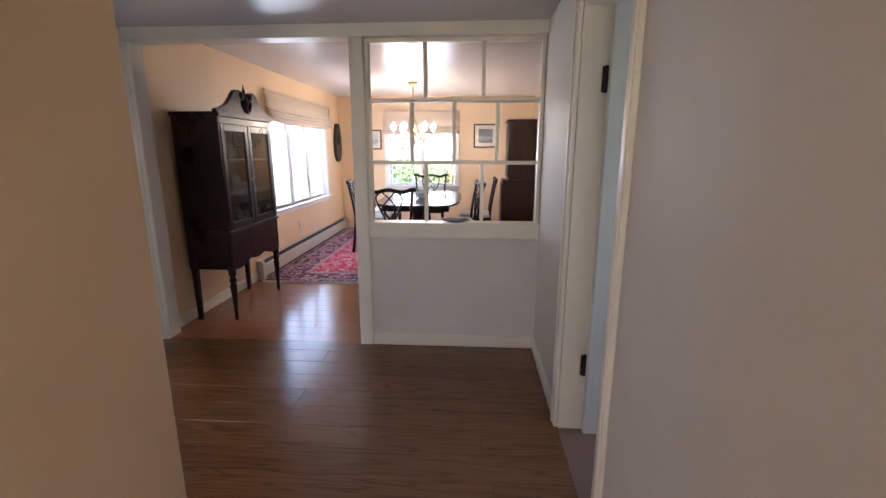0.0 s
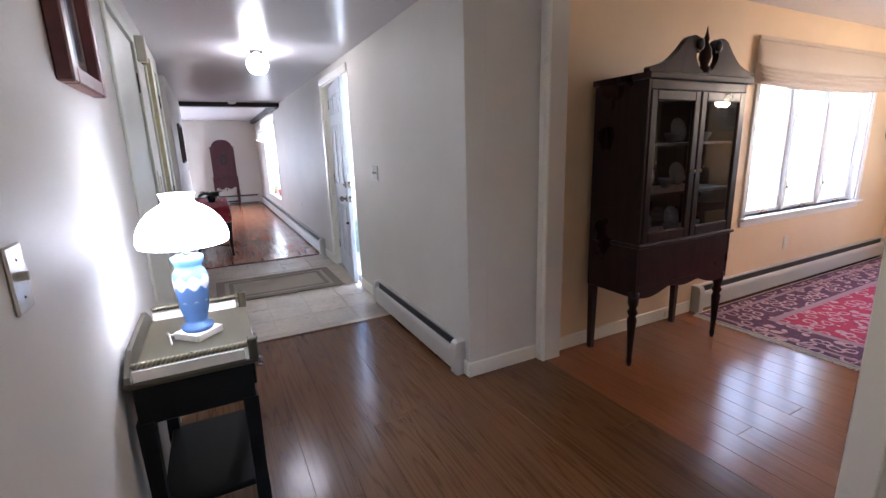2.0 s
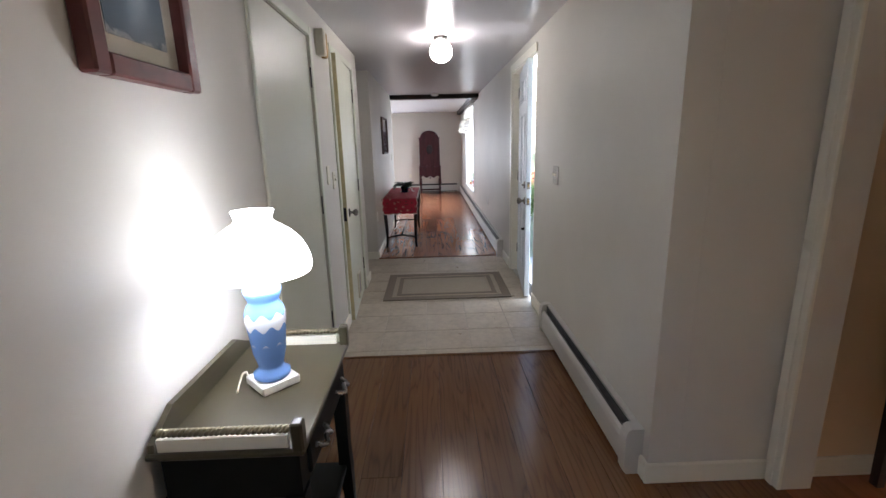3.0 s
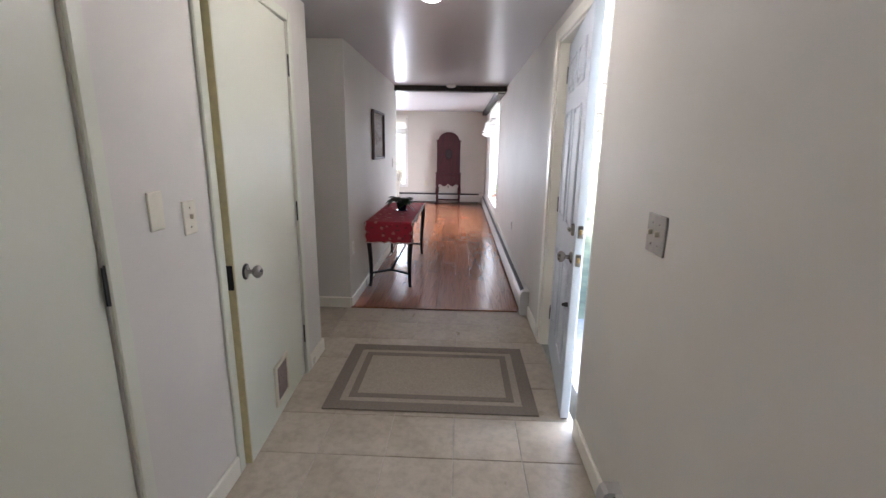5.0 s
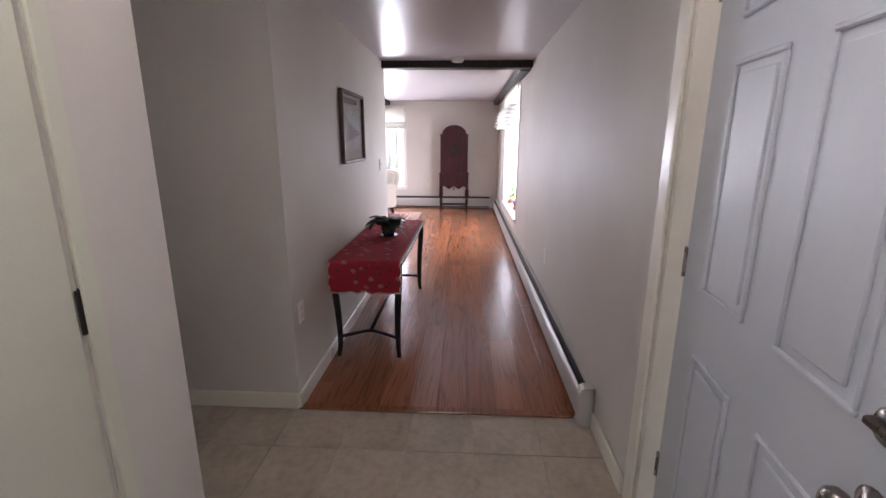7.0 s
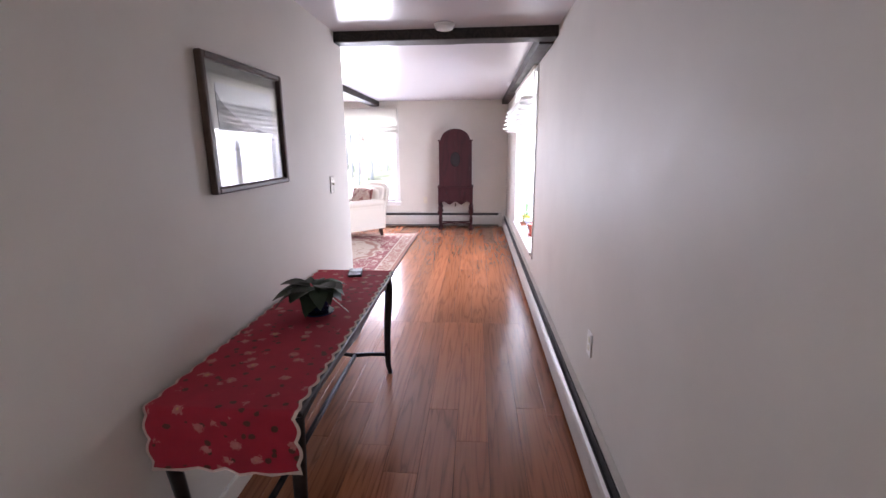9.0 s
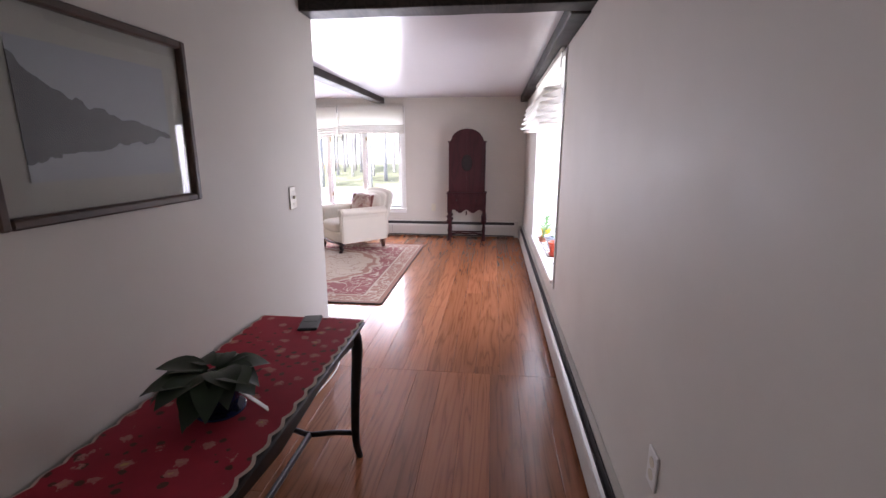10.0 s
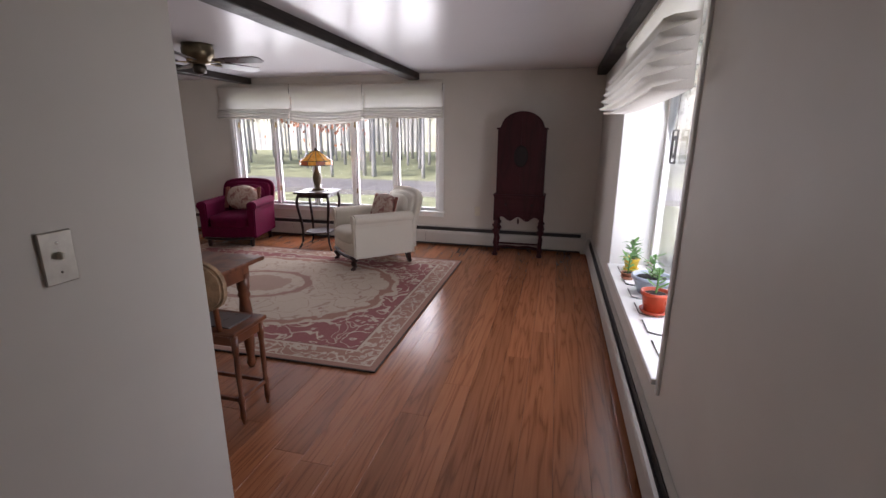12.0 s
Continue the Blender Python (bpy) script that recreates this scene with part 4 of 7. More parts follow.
# lamp table
tb = thing("lamp_table", "dark green-black serving table with brass rope rails", "side table", pose(-1.885, 1.285, 0) @ Matrix.Diagonal((1.2, 1.08, 1.04, 1)))
TABLETOP = plain("table_top_olive", (0.055, 0.045, 0.024), 0.35, vary=0.2, scale=6)
TABLEDARK = plain("table_black_green", (0.008, 0.009, 0.008), 0.42, vary=0.3, scale=9)
TABLEDARK.node_tree.nodes["Principled BSDF"].inputs["Specular IOR Level"].default_value = 0.15
part("tabletop", boxes((-0.235, -0.165, 0.645, 0.235, 0.165, 0.662), bevel=0.004), TABLETOP, tb, "olive-bronze painted top")
part("apron", boxes((-0.215, -0.15, 0.52, 0.215, 0.145, 0.645), bevel=0.004), TABLEDARK, tb)
dr = part("drawer", boxes((-0.17, 0.143, 0.54, 0.17, 0.155, 0.632), bevel=0.004), TABLEDARK, tb)
for x in (-0.1, 0.1):
    part("drawer_pull", tube(spline([(x - 0.035, 0.155, 0.59), (x - 0.02, 0.178, 0.578), (x, 0.172, 0.592), (x + 0.02, 0.178, 0.578), (x + 0.035, 0.155, 0.59)], 4), 0.006, 6), STEEL, dr, "ornate silver pull")
part("back_gallery", slab([(-0.23, 0.655), (0.23, 0.655), (0.225, 0.68), (0.19, 0.70), (0.15, 0.725), (-0.15, 0.725), (-0.19, 0.70), (-0.225, 0.68)], 0.014, pose(0, -0.16, 0)), TABLETOP, tb)
for x in (-0.222, 0.222):
    rope = bmesh.new()
    for k in range(2):
        pts = [(x + 0.0045 * math.cos(a * 0.9 + k * 3.14), -0.14 + 0.28 * a / 90, 0.706 + 0.0045 * math.sin(a * 0.9 + k * 3.14)) for a in range(91)]
        tube(pts, 0.0055, 6, rope)
    part("rope_rail", rope, plain("rail_bronze", (0.2, 0.17, 0.11), 0.3, 0.7) if x < 0 else bpy.data.materials["rail_bronze"], tb, "twisted bronze rail")
    part("rail_panel", boxes((x - 0.004, -0.14, 0.66, x + 0.004, 0.13, 0.692)), TRIM, tb, "pale strip below the rail")
    part("rail_post", boxes((x - 0.013, 0.14, 0.655, x + 0.013, 0.166, 0.725), bevel=0.004), TABLETOP, tb)
for x in (-0.2, 0.2):
    for y in (-0.135, 0.13):
        part("leg", tube([(x, y, 0.53), (x, y, 0.28), (x * 1.02, y, 0.2), (x * 1.06, y * 1.04, 0.0)], [0.021, 0.018, 0.02, 0.013], 4, square=True), TABLEDARK, tb)
part("shelf", boxes((-0.2, -0.14, 0.205, 0.2, 0.135, 0.228), bevel=0.004), TABLEDARK, tb)

# table lamp
lm = thing("table_lamp", "blue and white ceramic table lamp with a lit milk-glass shade", "table lamp", pose(-1.90, 1.295, 0.6895, 0, 0, 45) @ Matrix.Diagonal((1, 1, 1.06, 1)))
CER = mat("blue_ceramic", (0.12, 0.26, 0.62), 0.15)
n = Nodes(CER)
v = n.coords()
sep = n.add("ShaderNodeSeparateXYZ")
n.link(v, sep.inputs[0])
band = n.ramp(n.math("MULTIPLY", sep.outputs[2], 3.0), (0.36, (0, 0, 0)), (0.40, (1, 1, 1)), (0.69, (1, 1, 1)), (0.71, (0, 0, 0)))
ang = n.math("ARCTAN2", sep.outputs[1], sep.outputs[0])
petal = n.math("ADD", n.math("MULTIPLY", n.math("SINE", n.math("MULTIPLY", ang, 8.0)), 0.5), n.math("SINE", n.math("MULTIPLY", sep.outputs[2], 75.0)))
pat = n.math("MULTIPLY", n.math("GREATER_THAN", petal, 0.25), band)
n.colour(n.mix(pat, n.mix(0.15, (0.13, 0.27, 0.62), (0.3, 0.5, 0.85)), (0.78, 0.82, 0.88)))
n.bump(pat, 0.4, 0.003)
part("plinth", boxes((-0.055, -0.055, 0, 0.055, 0.055, 0.024), bevel=0.003), WHITEP, lm, "square white plinth")
part("vase", lathe([(0.045, 0.024), (0.05, 0.03), (0.05, 0.04), (0.036, 0.05), (0.034, 0.06), (0.045, 0.10), (0.05, 0.15), (0.055, 0.185), (0.055, 0.205), (0.048, 0.225), (0.04, 0.236), (0.043, 0.245), (0.05, 0.262), (0.05, 0.272), (0.03, 0.276)], 32), CER, lm, "blue vase with raised white petals")
part("neck", lathe([(0.012, 0.276), (0.012, 0.30), (0.02, 0.305), (0.02, 0.33), (0.014, 0.36)], 14), BRASS, lm)
bulb = part("bulb", lathe([(0.012, 0.36), (0.026, 0.39), (0.03, 0.415), (0.022, 0.44), (0.003, 0.452)], 16), glow("bulb_lit", (0.96, 0.97, 1.0), 13.0), lm)
SHADE = bpy.data.materials.new("milk_glass_shade")
SHADE.use_nodes = True
_t = SHADE.node_tree
_b = _t.nodes["Principled BSDF"]
_b.inputs["Base Color"].default_value = (0.85, 0.87, 0.88, 1)
_b.inputs["Roughness"].default_value = 0.25
_b.inputs["Emission Color"].default_value = (0.95, 0.98, 1.0, 1)
_b.inputs["Emission Strength"].default_value = 1.5
shade = bmesh.new()
prof = [(0.122, 0.31), (0.135, 0.314), (0.139, 0.326), (0.138, 0.343), (0.131, 0.367), (0.117, 0.392), (0.094, 0.416), (0.068, 0.433), (0.052, 0.442), (0.047, 0.451), (0.05, 0.463), (0.054, 0.472)]
rings = [[shade.verts.new((rr_ * math.cos(6.28319 * i / 40), rr_ * math.sin(6.28319 * i / 40), zz)) for i in range(40)] for rr_, zz in prof]
for a, b in zip(rings, rings[1:]):
    for i in range(40):
        shade.faces.new((a[i], a[(i + 1) % 40], b[(i + 1) % 40], b[i])).smooth = True
so = part("shade", shade, SHADE, lm, "glowing domed milk-glass shade")
part("cord", tube(spline([(-0.03, -0.03, 0.012), (-0.09, -0.035, 0.004), (-0.115, -0.03, 0.004), (-0.07, -0.06, 0.02), (-0.02, -0.095, 0.004)], 6), 0.003, 6), IVORY, lm)

# framed pictures


def picture(label, m, w, h, fw, frame_mat, mat_colour, image, mat_w, group="framed pictures", deep=0.022):
    """A framed print: local x across, z up from its lower edge, -y into the room."""
    p = thing("framed_picture", label, "picture", m, group)
    rows_ = ((0, 0, fw, h), (w - fw, 0, w, h), (fw, 0, w - fw, fw), (fw, h - fw, w - fw, h))
    for a, b, c, d_ in rows_:
        part("frame_bar", boxes((a, -deep, b, c, -0.001, d_), bevel=0.005), frame_mat, p)
    part("mount", boxes((fw - 0.003, -0.008, fw - 0.003, w - fw + 0.003, -0.004, h - fw + 0.003)), mat_colour, p)
    q = fw + mat_w
    part("print", boxes((q, -0.0105, q, w - q, -0.0085, h - q)), image, p)
    g = part("glass", boxes((fw - 0.002, -0.0145, fw - 0.002, w - fw + 0.002, -0.0125, h - fw + 0.002)), GLASS, p)
    g.visible_shadow = False
    return p


def landscape(name, sky_c, far_c, near_c, horizon, size):
    """A print of hills over water: bands that follow noise."""
    m = mat(name, sky_c, 0.6)
    n = Nodes(m)
    v = n.coords()
    sep = n.add("ShaderNodeSeparateXYZ")
    n.link(v, sep.inputs[0])
    wob = n.math("MULTIPLY", n.math("SUBTRACT", n.noise(v, 7.0 / size, 5), 0.5), 0.35 * size)
    hgt = n.math("DIVIDE", n.math("ADD", sep.outputs[2], wob), size)
    body = n.ramp(hgt, (horizon - 0.22, sky_c), (horizon - 0.2, near_c), (horizon, far_c), (horizon + 0.03, sky_c))
    n.colour(n.mix(n.noise(v, 30 / size, 4), body, sky_c))
    return m


FRAME_RED = timber("frame_red_wood", (0.05, 0.012, 0.012), (0.09, 0.02, 0.02), (0.12, 0.03, 0.026), 0.3, (4, 4, 4), False)
FRAME_BROWN = timber("frame_brown_wood", (0.03, 0.016, 0.01), (0.052, 0.029, 0.018), (0.075, 0.043, 0.026), 0.45, (4, 4, 4), False)
MOUNT_CREAM = plain("mount_cream", (0.66, 0.62, 0.52), 0.8, vary=0.03)
MOUNT_GREY = plain("mount_grey_green", (0.36, 0.365, 0.32), 0.8, vary=0.03)


def hill_print(name, w, h):
    """A dark wooded hill sloping down to pale water under a blue-grey sky."""
    m = mat(name, (0.3, 0.34, 0.37), 0.6)
    n = Nodes(m)
    v = n.coords()
    sep = n.add("ShaderNodeSeparateXYZ")
    n.link(v, sep.inputs[0])
    u, z = n.math("DIVIDE", sep.outputs[0], w), n.math("DIVIDE", sep.outputs[2], h)
    rag = n.math("MULTIPLY", n.math("SUBTRACT", n.noise(v, 24, 5), 0.5), 0.12)
    crest = n.math("ADD", n.math("SUBTRACT", 0.78, n.math("MULTIPLY", n.math("SQRT", n.math("MAXIMUM", n.math("SUBTRACT", u, 0.14), 0.0)), 0.42)), rag)
    shore = n.math("ADD", n.math("ADD", 0.24, n.math("MULTIPLY", u, 0.2)), rag)
    hill = n.math("MULTIPLY", n.math("LESS_THAN", z, crest), n.math("GREATER_THAN", z, shore))
    sky_c = n.mix(z, (0.36, 0.39, 0.41), (0.24, 0.29, 0.33))
    wood = n.mix(n.noise(v, 14, 5), (0.03, 0.038, 0.04), (0.1, 0.115, 0.12))
    n.colour(n.mix(hill, n.mix(n.noise(v, 9, 4), sky_c, (0.3, 0.33, 0.34)), wood))
    return m



picture("print of white blossoms on dark water in a red wooden frame", pose(-1.66, LEFT, 1.50, 0, 0, 180), 0.40, 0.40, 0.046, FRAME_RED, MOUNT_CREAM, landscape("print_waves", (0.07, 0.12, 0.17), (0.55, 0.58, 0.6), (0.6, 0.62, 0.62), 0.22, 0.42), 0.045, deep=0.04)
picture("misty lake print in a brown wooden frame behind glass", pose(-6.955, LEFT, 1.212, 0, 0, 180), 0.642, 0.50, 0.024, FRAME_BROWN, MOUNT_GREY, hill_print("print_lake", 0.642, 0.50), 0.072, deep=0.03)

# door mat
MAT_PALE = plain("mat_beige", (0.37, 0.32, 0.25), 0.95, vary=0.15, scale=90, bump=0.5)
MAT_DARK = plain("mat_taupe", (0.215, 0.18, 0.145), 0.95, vary=0.15, scale=90, bump=0.5)
dm = thing("door_mat", "beige and taupe woven mat with nested borders on the tiles", "mat", pose(-4.81, 1.872, 0.004))
mw, mh = 0.385, 0.57


def border(a, b, mt, z):
    x_, y_ = mw - a, mh - a
    w_ = b - a
    part("border", boxes((-x_, -y_, 0, x_, -y_ + w_, z), (-x_, y_ - w_, 0, x_, y_, z), (-x_, -y_ + w_, 0, -x_ + w_, y_ - w_, z), (x_ - w_, -y_ + w_, 0, x_, y_ - w_, z)), mt, dm)


border(0.0, 0.075, MAT_DARK, 0.009)
border(0.075, 0.115, MAT_PALE, 0.007)
border(0.115, 0.155, MAT_DARK, 0.009)
part("field", boxes((-mw + 0.155, -mh + 0.155, 0, mw - 0.155, mh - 0.155, 0.007)), MAT_PALE, dm)
trim("trim_threshold", "worn wooden strip between the tiles and boards", (-5.965, LEFT, 0.0, -5.915, RIGHT - 0.08, 0.012), material=OAK_LIVING)
trim("trim_threshold_tile", "thin wooden strip between the tiles and boards", (-3.395, LEFT, 0.0, -3.37, RIGHT, 0.007), material=OAK_HALL)

# console table with its runner
ct = thing("console_table", "long ebonised console table with slender curved legs", "console table", pose(-7.207, 1.338, 0) @ Matrix.Diagonal((1.008, 1.1, 1, 1)))
TOP = 0.65
part("tabletop", boxes((-0.72, -0.215, TOP - 0.02, 0.72, 0.215, TOP), bevel=0.005), BLACKWOOD, ct)
for y in (-0.185, 0.17):
    out = [(-0.66, TOP - 0.02), (0.66, TOP - 0.02), (0.66, TOP - 0.09), (0.5, TOP - 0.07), (0.25, TOP - 0.075), (0.0, TOP - 0.1), (-0.25, TOP - 0.075), (-0.5, TOP - 0.07), (-0.66, TOP - 0.09)]
    part("apron", slab(out, 0.015, pose(0, y, 0)), BLACKWOOD, ct)
for x in (-0.68, 0.665):
    part("end_apron", boxes((x, -0.17, TOP - 0.085, x + 0.015, 0.17, TOP - 0.02)), BLACKWOOD, ct)
for sx in (-1, 1):
    for sy in (-1, 1):
        pts = spline([(0.675 * sx, 0.18 * sy, TOP - 0.02), (0.69 * sx, 0.187 * sy, TOP - 0.12), (0.675 * sx, 0.175 * sy, 0.3), (0.665 * sx, 0.172 * sy, 0.1), (0.685 * sx, 0.18 * sy, 0.0)], 4)
        k = len(pts) - 1
        part("leg", tube(pts, [0.026 - 0.013 * i / k for i in range(k + 1)], 8), BLACKWOOD, ct)
    part("end_stretcher", tube(spline([(0.672 * sx, -0.175, 0.13), (0.64 * sx, -0.08, 0.145), (0.61 * sx, 0, 0.15), (0.64 * sx, 0.08, 0.145), (0.672 * sx, 0.175, 0.13)], 5), 0.012, 8), BLACKWOOD, ct)
part("long_stretcher", tube([(-0.61, 0, 0.15), (0.61, 0, 0.15)], 0.012, 8), BLACKWOOD, ct)

RUNNER = mat("runner_red_floral", (0.33, 0.018, 0.03), 0.85)
n = Nodes(RUNNER)
v = n.coords((1, 1, 1))
vor = n.add("ShaderNodeTexVoronoi", Scale=15.0, Randomness=1.0)
n.link(v, vor.inputs["Vector"])
dist = n.math("ADD", vor.outputs["Distance"], n.math("MULTIPLY", n.noise(v, 90, 4, 0.7), 0.6))
base = n.mix(n.noise(v, 14, 3), (0.42, 0.018, 0.038), (0.25, 0.012, 0.026))
vor2 = n.add("ShaderNodeTexVoronoi", Scale=24.0, Randomness=1.0)
n.link(v, vor2.inputs["Vector"])
leafy = n.math("LESS_THAN", n.math("ADD", vor2.outputs["Distance"], n.math("MULTIPLY", n.noise(v, 45, 3), 0.4)), 0.42)
base = n.mix(n.math("MULTIPLY", leafy, 0.85), base, (0.045, 0.028, 0.014))
petals = n.math("LESS_THAN", dist, 0.53)
base = n.mix(petals, base, n.mix(n.noise(v, 60, 2), (0.5, 0.24, 0.2), (0.36, 0.07, 0.065)))
heart = n.math("LESS_THAN", dist, 0.36)
base = n.mix(heart, base, (0.5, 0.3, 0.12))
n.colour(base)
n.bump(n.noise(v, 400, 2), 0.25, 0.001)
RUNNER_EDGE = plain("runner_edge_cream", (0.6, 0.5, 0.42), 0.9, vary=0.1)
rn = thing("table_runner", "red floral table runner with a scalloped cream edge", "runner", pose(-7.207, 1.338, TOP) @ Matrix.Diagonal((1.008, 1.1, 1, 1)))


def scallop(u, freq):
    return 0.012 * abs(math.sin(u * freq))


def runner_sheet(grow, lift):
    bm = bmesh.new()
    grid = []
    nu, nv = 150, 10
    for i in range(nu + 1):
        s = -0.72 + (1.44 + 0.19) * i / nu
        half = 0.192 + scallop(s, 42) + grow
        row = []
        for j in range(nv + 1):
            t_ = -1 + 2 * j / nv
            y = t_ * half
            if s <= 0.715:
                p_ = Vector((s - (grow if i == 0 else 0), y, 0.004 + lift))
            else:
                drop = s - 0.715
                ang_ = min(drop / 0.02, math.pi / 2)
                edge = (0.018 * abs(math.sin(y * 34)) if i == nu else 0) + (grow if i == nu else 0)
                p_ = Vector((0.715 + 0.014 * math.sin(ang_) + lift + 0.006 * math.sin(y * 22) * min(1, drop / 0.1), y, 0.004 + lift - max(0, drop - 0.01) - edge))
            row.append(bm.verts.new(p_))
        grid.append(row)
    for a, b in zip(grid, grid[1:]):
        for j in range(nv):
            bm.faces.new((a[j], a[j + 1], b[j + 1], b[j])).smooth = True
    return bm


part("cloth", runner_sheet(0.0, 0.002), RUNNER, rn)
part("edging", runner_sheet(0.009, 0.0), RUNNER_EDGE, rn, "cream scalloped edging")

LEAF_DARK = plain("houseplant_leaf", (0.016, 0.034, 0.014), 0.5, vary=0.4, scale=18)
POT_BLUE = plain("pot_blue_black", (0.012, 0.016, 0.05), 0.15, vary=0.5, scale=20)


def leaf_blade(bm, base_pt, direction, length, width, droop, roll=0.0):
    d = Vector(direction).normalized()
    side = d.cross(Vector((0, 0, 1))).normalized()
    prev = None
    for i in range(7):
        t_ = i / 6
        c = Vector(base_pt) + d * length * t_ + Vector((0, 0, length * (0.35 * t_ - droop * t_ * t_)))
        w_ = width * math.sin(math.pi * min(1, 0.12 + t_ * 0.88)) ** 0.8 * 0.5 + 0.001
        tilt = Vector((0, 0, 0.25 * w_ + roll * w_))
        cur = [bm.verts.new(c - side * w_ + tilt), bm.verts.new(c), bm.verts.new(c + side * w_ + tilt)]
        if prev:
            for a in (0, 1):
                bm.faces.new((prev[a], prev[a + 1], cur[a + 1], cur[a])).smooth = True
        prev = cur


pp = thing("potted_plant", "dark leafy houseplant in a blue-black glazed pot", "plant", pose(-7.22, 1.365, TOP + 0.007))
part("saucer", lathe([(0.05, 0), (0.066, 0.006), (0.068, 0.012), (0.06, 0.01)], 24), POT_BLUE, pp)
part("pot", lathe([(0.042, 0.01), (0.056, 0.05), (0.062, 0.09), (0.064, 0.1), (0.058, 0.1), (0.055, 0.085)], 24), POT_BLUE, pp)
part("rim", tube([(0.063 * math.cos(2 * math.pi * i / 28), 0.063 * math.sin(2 * math.pi * i / 28), 0.101) for i in range(29)], 0.0045, 6), WHITEP, pp, "white glazed rim")
part("soil", lathe([(0.055, 0.08), (0.05, 0.09), (0.01, 0.092)], 18), SUBFLOOR, pp)
r = random.Random(21)
lv = bmesh.new()
for i in range(20):
    a = r.uniform(0, 6.28)
    leaf_blade(lv, (0.03 * math.cos(a), 0.03 * math.sin(a), 0.09 + r.uniform(0, 0.05)), (math.cos(a), math.sin(a), 0), r.uniform(0.08, 0.165), r.uniform(0.07, 0.11), r.uniform(0.0, 1.1))
part("foliage", lv, LEAF_DARK, pp)
tag = boxes((-0.011, -0.0015, 0, 0.011, 0.0015, 0.13), bevel=0.001)
bmesh.ops.transform(tag, matrix=pose(-0.02, 0.13, 0.002, 42, 0, 30), verts=tag.verts)
part("plant_tag", tag, WHITEP, pp, "pale plastic watering spike")
ph = thing("telephone", "flat black handset on the red runner", "telephone", pose(-7.86, 1.36, TOP + 0.006, 0, 0, 12))
part("body", boxes((-0.075, -0.04, 0, 0.075, 0.04, 0.012), bevel=0.005), plain("black_plastic", (0.02, 0.02, 0.022), 0.35), ph)
part("keypad", boxes((-0.06, -0.03, 0.012, 0.0, 0.03, 0.0135)), plain("grey_plastic", (0.06, 0.06, 0.065), 0.4), ph)

# white cord along the baseboard at the hall's end
wc_ = thing("extension_cable", "white extension cable lying along the baseboard", "cable", pose(0, 0, 0))
part("cable", tube(spline([(-7.75, 1.135, 0.006), (-8.05, 1.15, 0.006), (-8.3, 1.13, 0.006), (-8.55, 1.15, 0.006), (-8.72, 1.145, 0.012), (-8.775, 1.12, 0.045), (-8.785, 1.06, 0.02), (-8.76, 0.9, 0.006), (-8.78, 0.6, 0.006)], 6), 0.005, 7), WHITEP, wc_)

# ---- living room things ----
rc = thing("red_cabinet", "tall red lacquered cabinet with an arched top on turned legs", "cabinet", pose(-12.79, 1.72, 0, 0, 0, 90))
arch = [(-0.27, 0.72), (0.27, 0.72), (0.27, 1.47), (0.285, 1.47), (0.285, 1.487), (0.245, 1.49)]
arch += [(0.235 * math.cos(a), 1.49 + 0.175 * math.sin(a)) for a in [math.pi * i / 20 for i in range(1, 20)]]
arch += [(-0.245, 1.49), (-0.285, 1.487), (-0.285, 1.47), (-0.27, 1.47)]
part("upper_case", slab(arch, 0.26, pose(0, 0.03, 0)), REDWOOD, rc)
inner = [(-0.235, 0.75), (-0.003, 0.75), (-0.003, 1.61)] + [(-0.2 * math.cos(a) if math.cos(a) > 0 else -0.003, 1.46 + 0.15 * math.sin(a)) for a in [math.pi / 2 - math.pi / 2 * i / 8 for i in range(1, 9)]] + [(-0.235, 1.46)]
for s in (1, -1):
    dd = part("door", slab([(u * s, v) for u, v in inner], 0.014, pose(0, 0.018, 0)), REDWOOD, rc)
part("medallion", lathe([(0.001, 0.0), (0.08, 0.0), (0.09, 0.004), (0.075, 0.007), (0.001, 0.008)], 24, m=pose(0, 0.019, 1.175) @ pose(0, 0, 0, 90) @ Matrix.Diagonal((0.9, 1.35, 1, 1))), plain("medallion_dark", (0.014, 0.009, 0.009), 0.8, vary=0.6, scale=40), rc, "dark painted oval medallion")
part("cornice", boxes((-0.3, 0.0, 0.715, 0.3, 0.3, 0.738), bevel=0.008), REDWOOD, rc)
part("base_case", boxes((-0.29, 0.01, 0.5, 0.29, 0.3, 0.716), bevel=0.004), REDWOOD, rc)
ap = [(-0.29, 0.52)] + [(-0.29 + 0.58 * i / 32, 0.455 - 0.025 * math.cos(i / 32 * 6 * math.pi) * (1 if i not in (0, 32) else 0) - (0.03 if i in (0, 32) else 0)) for i in range(33)] + [(0.29, 0.52)]
part("apron", slab(ap[::-1], 0.015, pose(0, 0.012, 0)), REDWOOD, rc)
dr = part("drawer", boxes((-0.26, 0.004, 0.56, 0.26, 0.012, 0.69), bevel=0.003), REDWOOD, rc)
for x in (-0.15, 0.15):
    part("drawer_knob", lathe([(0.006, 0), (0.006, 0.01), (0.014, 0.016), (0.012, 0.024), (0.002, 0.027)], 14, m=pose(x, 0.004, 0.625, 90)), DARKMETAL, dr, "dark round knob")
TURNED = [(0.03, 0), (0.036, 0.02), (0.022, 0.045), (0.02, 0.06), (0.02, 0.1), (0.02, 0.12), (0.03, 0.16), (0.018, 0.2), (0.016, 0.25), (0.042, 0.29), (0.044, 0.31), (0.02, 0.335), (0.04, 0.36), (0.042, 0.375), (0.022, 0.4), (0.022, 0.5)]
